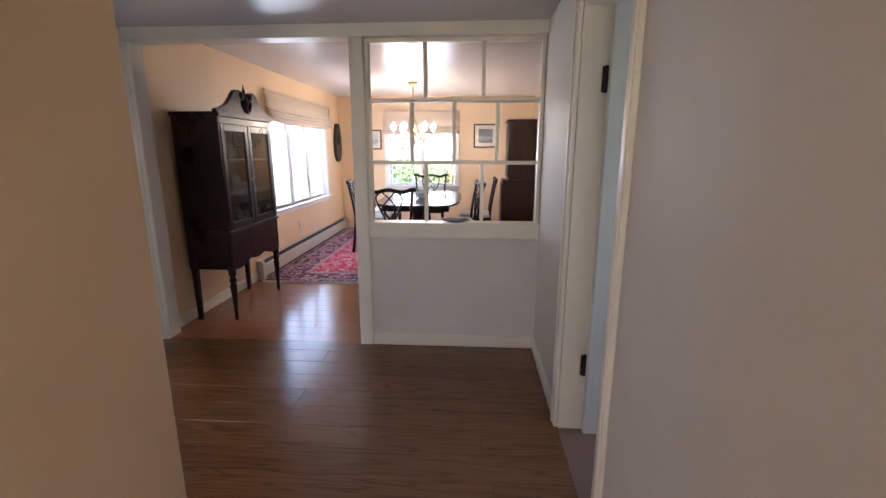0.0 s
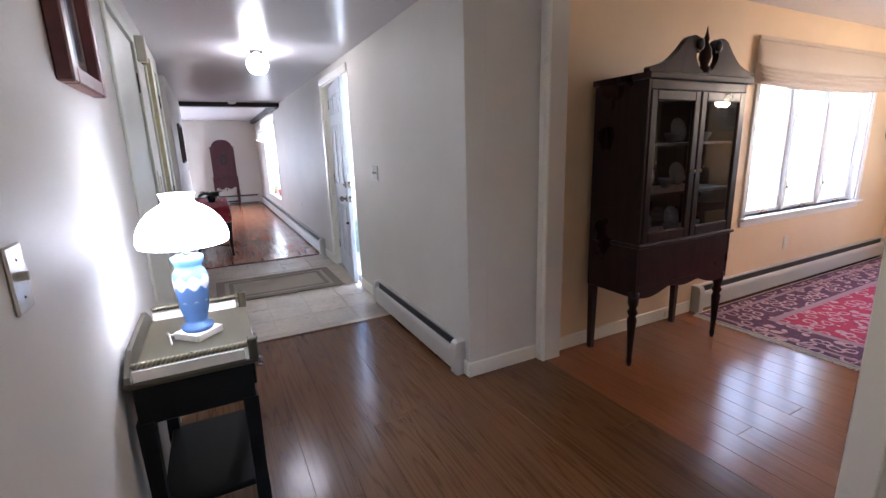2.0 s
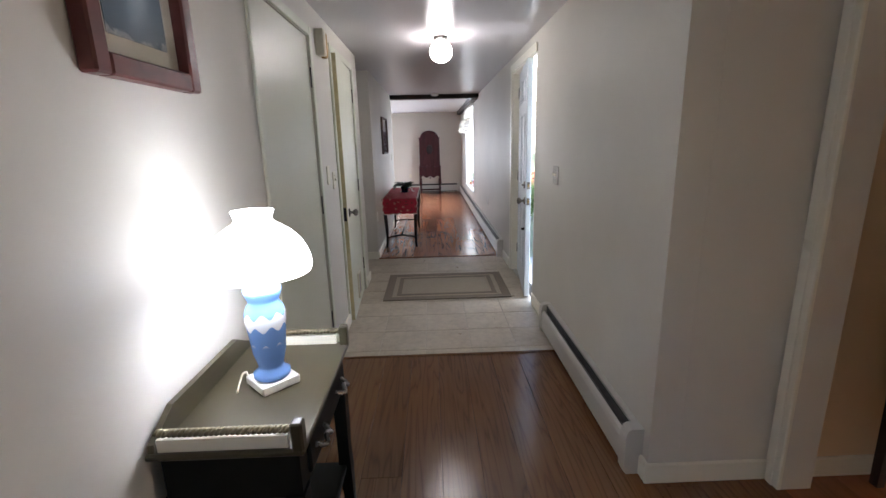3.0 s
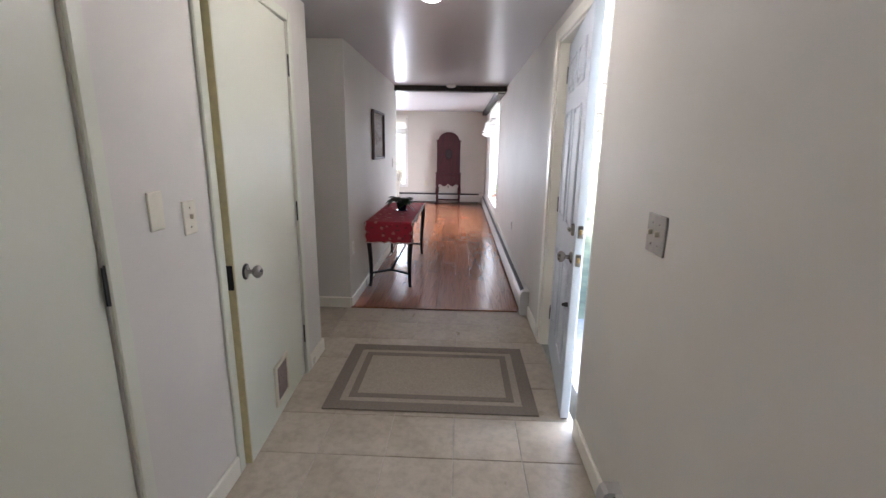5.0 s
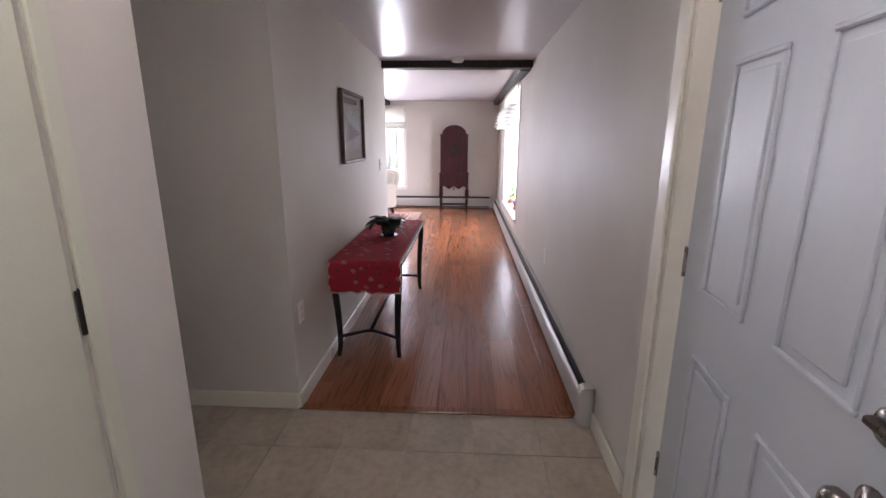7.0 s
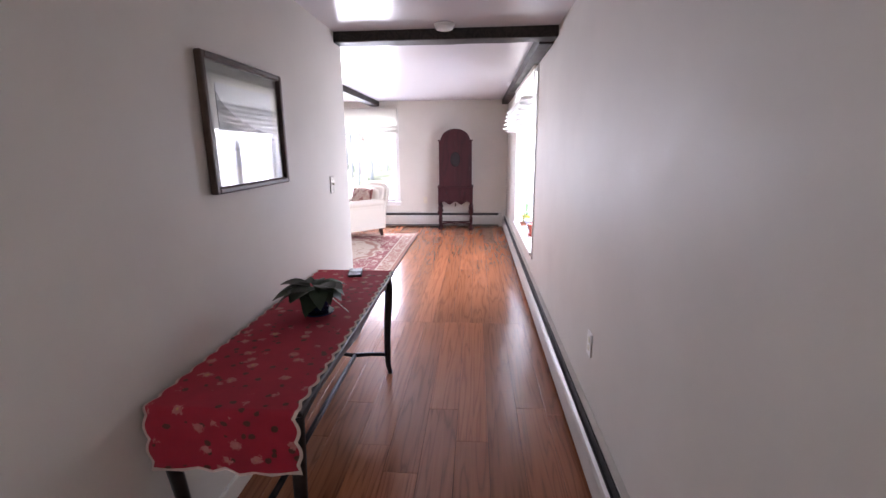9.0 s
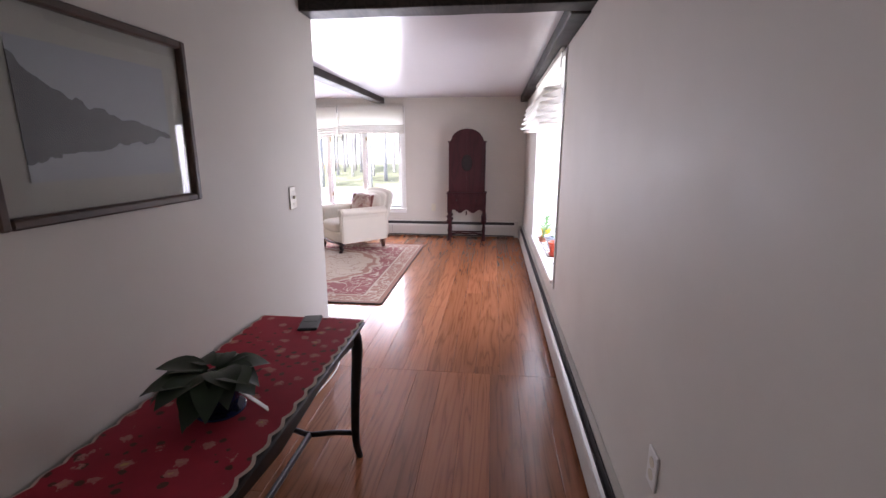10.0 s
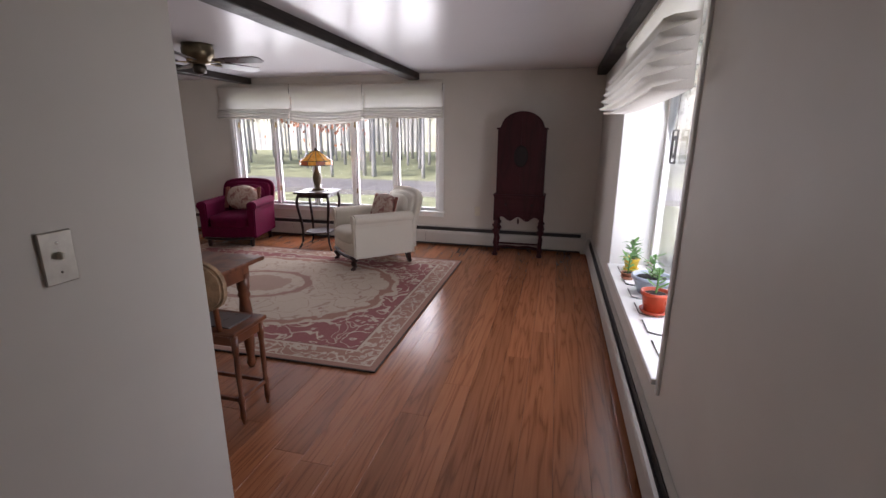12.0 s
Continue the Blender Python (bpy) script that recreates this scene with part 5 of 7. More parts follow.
for x in (-0.262, 0.262):
    for y in (0.04, 0.27):
        part("leg", lathe(TURNED, 14, (x, y, 0)), REDWOOD, rc)
part("stretcher", tube(spline([(-0.262, 0.04, 0.1), (-0.12, 0.13, 0.1), (0, 0.09, 0.1), (0.12, 0.13, 0.1), (0.262, 0.04, 0.1)], 6), 0.014, 6), REDWOOD, rc)
part("back_stretcher", boxes((-0.262, 0.26, 0.09, 0.262, 0.28, 0.11), bevel=0.003), REDWOOD, rc)
part("drop_finial", lathe([(0.002, 0.395), (0.014, 0.41), (0.008, 0.425), (0.012, 0.44), (0.006, 0.46)], 12, (0, 0.02, 0)), REDWOOD, rc)


def cushion(w, d_, h, at=(0, 0, 0), power=4.0, seed=0, m=None):
    """A stuffed cushion: a rounded block with a soft crown."""
    bm = bmesh.new()
    bmesh.ops.create_cube(bm, size=2)
    bmesh.ops.subdivide_edges(bm, edges=bm.edges[:], cuts=7, use_grid_fill=True)
    for v in bm.verts:
        x, y, z = v.co
        k = (abs(x) ** power + abs(y) ** power + abs(z) ** power) ** (-1 / power)
        p_ = Vector((x, y, z)) * k
        p_ += p_.normalized() * 0.05 * noise.noise(p_ * 2.2 + Vector((seed, 0, 0)))
        v.co = Vector((p_.x * w / 2 + at[0], p_.y * d_ / 2 + at[1], p_.z * h / 2 + at[2]))
    for f in bm.faces:
        f.smooth = True
    if m is not None:
        bmesh.ops.transform(bm, matrix=m, verts=bm.verts)
    return bm


def armchair(label, m, cloth, piping, wood, scroll, curved_feet=True):
    """An upholstered club chair; it faces local -y."""
    c = thing("armchair", label, "armchair", m)
    part("seat_base", boxes((-0.3, -0.36, 0.13, 0.3, 0.3, 0.27), bevel=0.02), cloth, c)
    part("front_rail", tube(spline([(-0.3, -0.365, 0.13), (0, -0.385, 0.12), (0.3, -0.365, 0.13)], 5), 0.018, 6), wood, c, "dark carved front rail")
    part("seat_cushion", cushion(0.5, 0.62, 0.17, (0, -0.1, 0.33), 4.5), cloth, c)
    # arms with rolled tops
    for s in (-1, 1):
        prof = [(0.25, 0.13), (0.25, 0.5)] + [(0.31 + 0.062 * math.cos(a), 0.535 + 0.055 * math.sin(a)) for a in [math.pi - math.pi * 1.25 * i / 12 for i in range(13)]] + [(0.345, 0.45), (0.34, 0.13)]
        bm = slab([(u * s, v_) for u, v_ in prof], 0.68, pose(0, -0.36, 0))
        bmesh.ops.bevel(bm, geom=[e for e in bm.edges if abs(e.verts[0].co.y - e.verts[1].co.y) < 1e-4], offset=0.014, segments=2, affect="EDGES")
        a_ = part("arm", bm, cloth, c)
        part("arm_front", lathe([(0.001, 0), (0.05, 0.0), (0.056, 0.006), (0.045, 0.012), (0.001, 0.014)], 18, m=pose(s * 0.31, -0.358, 0.535, 90)), cloth, a_)
    back_prof = [(-0.34, 0.13)] + [(-0.34, 0.45), (-0.35, 0.62), (-0.33, 0.74), (-0.24, 0.80), (0, 0.815), (0.24, 0.80), (0.33, 0.74), (0.35, 0.62), (0.34, 0.45)] + [(0.34, 0.13)]
    smooth_back = [tuple((p_.x, p_.y)) for p_ in spline([(u, v_, 0) for u, v_ in back_prof], 3)]
    bm = slab(smooth_back, 0.14, pose(0, 0.24, 0))
    bmesh.ops.bevel(bm, geom=[e for e in bm.edges if abs(e.verts[0].co.y - e.verts[1].co.y) < 1e-4], offset=0.045, segments=4, affect="EDGES")
    for v_ in bm.verts:
        v_.co.y += 0.28 * max(0, v_.co.z - 0.4)
    for f in bm.faces:
        f.smooth = True
    part("backrest", bm, cloth, c)
    part("back_cushion", cushion(0.5, 0.16, 0.44, (0, 0.225, 0.56), 3.5, 3, pose(0, 0, 0, -9)), cloth, c)
    for x in (-0.27, 0.27):
        if curved_feet:
            part("leg", tube(spline([(x, -0.31, 0.15), (x * 1.08, -0.36, 0.09), (x, -0.34, 0.03), (x * 1.06, -0.38, 0.0)], 4), [0.035 - 0.0013 * i for i in range(13)], 8), wood, c)
        else:
            part("leg", lathe([(0.018, 0), (0.026, 0.05), (0.03, 0.14)], 10, (x, -0.31, 0)), wood, c)
        part("leg", tube([(x, 0.27, 0.15), (x, 0.31, 0.0)], [0.026, 0.018], 4, square=True), wood, c)
    return c


FABRIC_WHITE = plain("upholstery_ivory", (0.62, 0.57, 0.48), 0.9, vary=0.06, scale=220, bump=0.3)
FABRIC_PINK = plain("velvet_magenta", (0.09, 0.002, 0.022), 0.85, vary=0.2, scale=40, bump=0.15)
FABRIC_PINK.node_tree.nodes["Principled BSDF"].inputs["Specular IOR Level"].default_value = 0.12
PILLOW = mat("pillow_floral", (0.4, 0.28, 0.22), 0.9)
n = Nodes(PILLOW)
v = n.coords()
n.colour(n.ramp(n.noise(v, 14, 3, 0.5, 1.0), (0.35, (0.24, 0.10, 0.085)), (0.5, (0.46, 0.36, 0.29)), (0.65, (0.34, 0.19, 0.15))))
n.bump(n.noise(v, 300, 2), 0.3, 0.001)
FRINGE = plain("pillow_fringe", (0.24, 0.08, 0.06), 0.9, vary=0.3)


def pillow(label, m, w=0.4, h=0.32):
    p = thing("throw_pillow", label, "pillow", m)
    bm = cushion(w, 0.13, h, (0, 0, 0), 2.6, 5)
    part("cover", bm, PILLOW, p)
    for s in (-1, 1):
        fr = bmesh.new()
        for i in range(22):
            zz = -h / 2 * 0.85 + h * 0.85 * i / 21
            tube([(s * w / 2 * 0.9, 0, zz), (s * (w / 2 + 0.02), 0.004, zz + 0.006), (s * (w / 2 + 0.03), -0.006, zz - 0.016)], 0.008, 5, fr)
        part("fringe", fr, FRINGE, p, "reddish tassel fringe")


WM = pose(-12.21, 0.165, 0.012, 0, 0, 45)
armchair("ivory upholstered armchair with dark curved front feet", WM, FABRIC_WHITE, FABRIC_WHITE, MAHOGANY, True)
pillow("faded floral throw pillow with a tassel fringe", WM @ pose(0.05, 0.10, 0.60, -18, 0, 8))
PM = pose(-12.62, -1.93, 0.0, 0, 0, 105)
armchair("magenta velvet armchair with rolled arms", PM, FABRIC_PINK, FABRIC_PINK, MAHOGANY, True, False)
pillow("faded floral throw pillow with a tassel fringe", PM @ pose(0.04, 0.06, 0.585, -18, 0, -6), 0.42, 0.32)

st = thing("side_table", "dark wooden side table with curved legs and a lower shelf", "side table", pose(-12.66, -0.77, 0, 0, 0, 8))
part("tabletop", boxes((-0.23, -0.23, 0.70, 0.23, 0.23, 0.722), bevel=0.008), MAHOGANY, st)
part("apron", boxes((-0.19, -0.19, 0.65, 0.19, 0.19, 0.70), bevel=0.004), MAHOGANY, st)
for sx in (-1, 1):
    for sy in (-1, 1):
        pts = spline([(0.18 * sx, 0.18 * sy, 0.69), (0.2 * sx, 0.2 * sy, 0.58), (0.165 * sx, 0.165 * sy, 0.3), (0.17 * sx, 0.17 * sy, 0.1), (0.215 * sx, 0.215 * sy, 0.0)], 4)
        part("leg", tube(pts, [0.02 - 0.009 * i / 16 for i in range(17)], 7), MAHOGANY, st)
shelf = [(0.2 * (1 - 0.25 * abs(math.sin(2 * a))) * math.cos(a) * 1.05, 0.2 * (1 - 0.25 * abs(math.sin(2 * a + 1.57))) * math.sin(a) * 1.05) for a in [math.pi * 2 * i / 32 for i in range(32)]]
part("shelf", slab(shelf, 0.014, Matrix.Translation((0, 0, 0.2)) @ Matrix(((1, 0, 0, 0), (0, 0, 1, 0), (0, 1, 0, 0), (0, 0, 0, 1)))), MAHOGANY, st)
dl = thing("doily", "small round white lace doily on the side table", "doily", pose(-12.66, -0.77, 0.722))
part("lace", lathe([(0.13, 0), (0.14, 0.002), (0.01, 0.003)], 24), WHITEP, dl)

tl = thing("stained_glass_lamp", "amber stained-glass lamp on a bronze base", "table lamp", pose(-12.66, -0.77, 0.726))
part("base", lathe([(0.08, 0), (0.085, 0.012), (0.05, 0.025), (0.03, 0.05), (0.05, 0.1), (0.06, 0.15), (0.05, 0.2), (0.025, 0.24), (0.018, 0.3), (0.012, 0.42)], 20), plain("bronze_stone", (0.12, 0.09, 0.05), 0.4, 0.3, 0.3, 25), tl)
AMBER = mat("amber_glass", (0.75, 0.33, 0.04), 0.25)
n = Nodes(AMBER)
n.colour(n.ramp(n.noise(n.coords(), 30, 3), (0.3, (0.62, 0.22, 0.02)), (0.7, (0.85, 0.46, 0.10))))
n.b.inputs["Emission Color"].default_value = (1.0, 0.45, 0.06, 1)
n.b.inputs["Emission Strength"].default_value = 0.06
AMBER_RED = mat("red_amber_glass", (0.4, 0.08, 0.02), 0.25)
AMBER_RED.node_tree.nodes["Principled BSDF"].inputs["Emission Color"].default_value = (0.9, 0.2, 0.04, 1)
AMBER_RED.node_tree.nodes["Principled BSDF"].inputs["Emission Strength"].default_value = 0.03
LEAD = plain("lead_came", (0.03, 0.025, 0.02), 0.5, 0.6)
sh = part("shade", tube([(0, 0, 0.485), (0, 0, 0.52)], [0.02, 0.008], 10), LEAD, tl)
for i in range(12):
    a0, a1 = 2 * math.pi * i / 12, 2 * math.pi * (i + 1) / 12
    for (ra, za, rb, zb), mt, nm in (((0.2, 0.365, 0.03, 0.485), AMBER, "glass_panel"), ((0.2, 0.315, 0.2, 0.362), AMBER_RED if i % 2 else AMBER, "rim_panel")):
        bm = bmesh.new()
        e = 0.03 if nm == "glass_panel" else 0.02
        vs = [bm.verts.new((ra * math.cos(a0 + e), ra * math.sin(a0 + e), za)), bm.verts.new((ra * math.cos(a1 - e), ra * math.sin(a1 - e), za)), bm.verts.new((rb * math.cos(a1 - e), rb * math.sin(a1 - e), zb)), bm.verts.new((rb * math.cos(a0 + e), rb * math.sin(a0 + e), zb))]
        f = bm.faces.new(vs)
        g = bmesh.ops.extrude_face_region(bm, geom=[f])
        bmesh.ops.translate(bm, vec=(-0.003 * math.cos((a0 + a1) / 2), -0.003 * math.sin((a0 + a1) / 2), 0), verts=[q for q in g["geom"] if isinstance(q, bmesh.types.BMVert)])
        part(nm, bm, mt, sh)
    part("came", tube([(0.03 * math.cos(a0), 0.03 * math.sin(a0), 0.486), (0.201 * math.cos(a0), 0.201 * math.sin(a0), 0.365), (0.201 * math.cos(a0), 0.201 * math.sin(a0), 0.313)], 0.004, 5), LEAD, sh)
for zz in (0.314, 0.364):
    part("came", tube([(0.201 * math.cos(2 * math.pi * i / 24), 0.201 * math.sin(2 * math.pi * i / 24), zz) for i in range(25)], 0.004, 5), LEAD, sh)

# carpets


def carpet_material(name, hx, hy, ground, border_c, stripe, motif_a, motif_b, bw, scale, medal=None):
    m = mat(name, ground, 0.95)
    n = Nodes(m)
    v = n.coords()
    sep = n.add("ShaderNodeSeparateXYZ")
    n.link(v, sep.inputs[0])
    ex = n.math("SUBTRACT", hx, n.math("ABSOLUTE", sep.outputs[0]))
    ey = n.math("SUBTRACT", hy, n.math("ABSOLUTE", sep.outputs[1]))
    edge = n.math("MINIMUM", ex, ey)
    warp = n.add("ShaderNodeTexNoise", Scale=scale * 0.6, Detail=2.0)
    n.link(v, warp.inputs["Vector"])
    vm = n.add("ShaderNodeVectorMath")
    vm.operation = "SCALE"
    n.link(warp.outputs["Color"], vm.inputs[0])
    vm.inputs["Scale"].default_value = 0.9 / scale
    av = n.add("ShaderNodeVectorMath")
    n.link(v, av.inputs[0])
    n.link(vm.outputs[0], av.inputs[1])
    vor = n.add("ShaderNodeTexVoronoi", Scale=scale, Randomness=0.75)
    n.link(av.outputs[0], vor.inputs["Vector"])
    vor2 = n.add("ShaderNodeTexVoronoi", Scale=scale * 2.1, Randomness=0.8)
    n.link(av.outputs[0], vor2.inputs["Vector"])
    ringm = n.math("LESS_THAN", n.math("ABSOLUTE", n.math("SUBTRACT", vor.outputs["Distance"], 0.38)), 0.075)
    dots = n.math("LESS_THAN", vor2.outputs["Distance"], 0.27)

    def motifs(bg, k=1.0):
        c = n.mix(n.math("MULTIPLY", dots, k), bg, motif_b)
        return n.mix(n.math("MULTIPLY", ringm, k), c, motif_a)
    field = motifs(ground)
    if medal:
        rad = n.math("SQRT", n.math("ADD", n.math("POWER", n.math("DIVIDE", sep.outputs[0], medal[0]), 2.0), n.math("POWER", n.math("DIVIDE", sep.outputs[1], medal[1]), 2.0)))
        inside = n.math("LESS_THAN", n.math("ADD", rad, n.math("MULTIPLY", warp.outputs["Fac"], 0.35)), 1.17)
        soft = n.mix(n.noise(v, 9, 4, 0.6, 1.2), medal[2], medal[3])
        field = n.mix(inside, field, soft)
    bord = motifs(border_c)
    out = n.mix(n.math("GREATER_THAN", edge, bw), bord, field)
    for a, b, col in ((bw - 0.03, bw + 0.02, stripe), (0.075, 0.105, stripe), (-1, 0.02, border_c)):
        s_ = n.math("MULTIPLY", n.math("GREATER_THAN", edge, a), n.math("LESS_THAN", edge, b))
        out = n.mix(s_, out, col)
    wear = n.noise(v, 2.2, 5)
    out = n.mix(n.math("MULTIPLY", wear, 0.25), out, tuple(0.6 * a + 0.12 for a in ground))
    n.colour(out)
    n.bump(n.noise(v, 260, 2), 0.5, 0.002)
    return m


def carpet(label, cx, cy, hx, hy, material, edge_mat, fringe=None):
    c = thing("carpet", label, "carpet", pose(cx, cy, 0.003))
    bm = bmesh.new()
    bmesh.ops.create_grid(bm, x_segments=40, y_segments=40, size=1)
    for v_ in bm.verts:
        v_.co = Vector((v_.co.x * hx, v_.co.y * hy, 0.009 + 0.002 * noise.noise(Vector((v_.co.x * 9, v_.co.y * 9, 0)))))
    part("weave", bm, material, c)
    e = 0.008
    part("binding", boxes((-hx - e, -hy - e, 0, hx + e, -hy, 0.01), (-hx - e, hy, 0, hx + e, hy + e, 0.01), (-hx - e, -hy, 0, -hx, hy, 0.01), (hx, -hy, 0, hx + e, hy, 0.01)), edge_mat, c)
    if fringe:
        rr = random.Random(4)
        bm = bmesh.new()
        k = int(2 * hx / 0.012)
        for i in range(k):
            x = -hx + 2 * hx * i / k
            s_ = rr.uniform(-0.008, 0.008)
            box(bm, x - 0.003, -hy - e - rr.uniform(0.035, 0.05), 0.0, x + 0.003, -hy - e, 0.004)
        tagged(part("fringe", bm, fringe, c, "pale knotted fringe"), kind="stuff")
    return c


def scroll_carpet(name, hx, hy):
    """Tan flowered border, rose field with cream scrolls, cream centre round a medallion."""
    rose, tan, cream, pale = (0.27, 0.068, 0.075), (0.34, 0.17, 0.125), (0.56, 0.47, 0.37), (0.5, 0.41, 0.33)
    m = mat(name, rose, 0.95, 0.0, 0.2)
    n = Nodes(m)
    v = n.coords()
    sep = n.add("ShaderNodeSeparateXYZ")
    n.link(v, sep.inputs[0])
    edge = n.math("MINIMUM", n.math("SUBTRACT", hx, n.math("ABSOLUTE", sep.outputs[0])), n.math("SUBTRACT", hy, n.math("ABSOLUTE", sep.outputs[1])))

    def lines(scale, width, warp=0.9):
        f = n.noise(v, scale, 1.0, 0.4, warp)
        return n.math("LESS_THAN", n.math("ABSOLUTE", n.math("SUBTRACT", f, 0.5)), width)

    def flowers(scale, size, gate):
        vo = n.add("ShaderNodeTexVoronoi", Scale=scale)
        n.link(v, vo.inputs["Vector"])
        spot = n.math("LESS_THAN", n.math("ADD", vo.outputs["Distance"], n.math("MULTIPLY", n.noise(v, scale * 3.2, 2), 0.5)), size)
        return n.math("MULTIPLY", spot, n.math("GREATER_THAN", n.noise(v, 2.6, 1.0), gate))

    def between(x, a, b):
        return n.math("MULTIPLY", n.math("GREATER_THAN", x, a), n.math("LESS_THAN", x, b))

    def oval(a, b, power=2.0):
        q = n.math("ADD", n.math("POWER", n.math("DIVIDE", n.math("ABSOLUTE", sep.outputs[0]), a), power), n.math("POWER", n.math("DIVIDE", n.math("ABSOLUTE", sep.outputs[1]), b), power))
        return n.math("ADD", q, n.math("MULTIPLY", n.math("SUBTRACT", n.noise(v, 6, 2), 0.5), 0.5))

    field = n.mix(lines(4.5, 0.022, 1.6), rose, cream)
    field = n.mix(flowers(13, 0.52, 0.5), field, pale)
    centre = n.mix(flowers(10, 0.42, 0.52), cream, (0.36, 0.2, 0.16))
    centre = n.mix(lines(6, 0.016), centre, (0.4, 0.29, 0.22))
    big, med = oval(0.86, 1.3, 2.6), oval(0.38, 0.5)
    out = n.mix(n.math("LESS_THAN", big, 1.0), field, centre)
    out = n.mix(between(big, 0.86, 1.0), out, tan)
    out = n.mix(between(big, 1.0, 1.1), out, cream)
    out = n.mix(between(med, 0.8, 1.1), out, (0.34, 0.19, 0.15))
    out = n.mix(n.math("LESS_THAN", med, 0.35), out, (0.4, 0.27, 0.21))
    band = n.mix(lines(9, 0.04, 1.2), tan, cream)
    band = n.mix(flowers(15, 0.5, 0.42), band, pale)
    out = n.mix(n.math("LESS_THAN", edge, 0.21), out, band)
    for a, b, col in ((0.205, 0.225, cream), (0.225, 0.236, (0.2, 0.07, 0.06)), (0.045, 0.055, cream), (-1.0, 0.045, (0.3, 0.15, 0.11))):
        out = n.mix(between(edge, a, b), out, col)
    out = n.mix(n.math("MULTIPLY", n.noise(v, 2.4, 5), 0.2), out, (0.33, 0.2, 0.165))
    out = n.mix(0.18, out, n.ramp(n.noise(n.coords((240, 30, 1)), 1.0, 2), (0.3, (0.2, 0.12, 0.1)), (0.7, (0.48, 0.38, 0.32))))
    n.colour(out)
    n.bump(n.noise(v, 260, 2), 0.5, 0.002)
    return m


LIVING_CARPET = scroll_carpet("carpet_rose", 1.265, 1.72)
carpet("faded rose and cream floral wool carpet on the boards", -11.15, -0.59, 1.265, 1.72, LIVING_CARPET, plain("carpet_binding", (0.05, 0.035, 0.03), 0.9))

DINING_CARPET = carpet_material("carpet_red", 1.40, 1.60, (0.42, 0.012, 0.055), (0.05, 0.022, 0.06), (0.34, 0.22, 0.24), (0.5, 0.33, 0.33), (0.16, 0.02, 0.06), 0.36, 11.0)
FRINGE_PALE = plain("carpet_fringe_pale", (0.6, 0.56, 0.5), 0.9)
carpet("red and navy oriental carpet with a pale fringe", -0.74, 6.14, 1.40, 1.58, DINING_CARPET, FRINGE_PALE, FRINGE_PALE)

# tables by the living room entrance
wt = thing("writing_table", "cherry wooden table with heavy turned legs", "table", pose(-9.35, 0.06, 0.0))
part("tabletop", boxes((-0.5, -0.95, 0.675, 0.47, 0.41, 0.70), bevel=0.008), CHERRY, wt)
part("apron", boxes((-0.43, -0.88, 0.58, 0.41, 0.35, 0.675), bevel=0.004), CHERRY, wt)
for x in (-0.4, 0.385):
    for y in (-0.85, 0.32):
        part("leg", lathe([(0.016, 0), (0.028, 0.03), (0.02, 0.06), (0.03, 0.16), (0.036, 0.38), (0.028, 0.45), (0.038, 0.47), (0.03, 0.49), (0.036, 0.51), (0.036, 0.6)], 14, (x, y, 0.012)), CHERRY, wt)
TAPESTRY = plain("tapestry_tan", (0.3, 0.2, 0.12), 0.9, vary=0.35, scale=22, bump=0.2)
nt = thing("side_chair", "cherry wooden side chair with a rounded tan upholstered back", "chair", pose(-9.365, 0.46, 0))
part("seat_frame", boxes((-0.125, -0.26, 0.475, 0.125, 0.26, 0.497), bevel=0.005), CHERRY, nt)
part("seat_pad", boxes((-0.09, -0.2, 0.497, 0.08, 0.2, 0.503), bevel=0.002), plain("slate_pad", (0.12, 0.11, 0.11), 0.3), nt, "dark grey seat panel")
part("apron", boxes((-0.105, -0.24, 0.42, 0.105, 0.24, 0.475), bevel=0.003), CHERRY, nt)
for x in (-0.095, 0.095):
    for y in (-0.235, 0.235):
        part("leg", lathe([(0.007, 0), (0.014, 0.04), (0.012, 0.1), (0.016, 0.12), (0.016, 0.145), (0.01, 0.16), (0.014, 0.3), (0.012, 0.36), (0.017, 0.4), (0.017, 0.475)], 12, (x, y, 0)), CHERRY, nt)
    part("stretcher", boxes((x - 0.008, -0.235, 0.122, x + 0.008, 0.235, 0.142), bevel=0.002), CHERRY, nt)
for y in (-0.235, 0.235):
    part("stretcher", boxes((-0.095, y - 0.008, 0.122, 0.095, y + 0.008, 0.142), bevel=0.002), CHERRY, nt)
for y in (-0.17, 0.17):
    part("back_post", tube([(0.105, y, 0.49), (0.125, y, 0.72)], 0.013, 6), CHERRY, nt)
oval = [(0.25 * abs(math.cos(a)) ** 0.7 * (1 if math.cos(a) > 0 else -1), 0.72 + 0.13 * abs(math.sin(a)) ** 0.8 * (1 if math.sin(a) > 0 else -1)) for a in [2 * math.pi * (i + 0.5) / 28 for i in range(28)]]
pad = slab(oval, 0.045, pose(0.15, 0, 0, 0, 0, 90))
bmesh.ops.bevel(pad, geom=[e for e in pad.edges if abs(e.verts[0].co.x - e.verts[1].co.x) < 1e-4], offset=0.012, segments=2, affect="EDGES")
part("backrest", pad, TAPESTRY, nt, "tan tapestry pad")

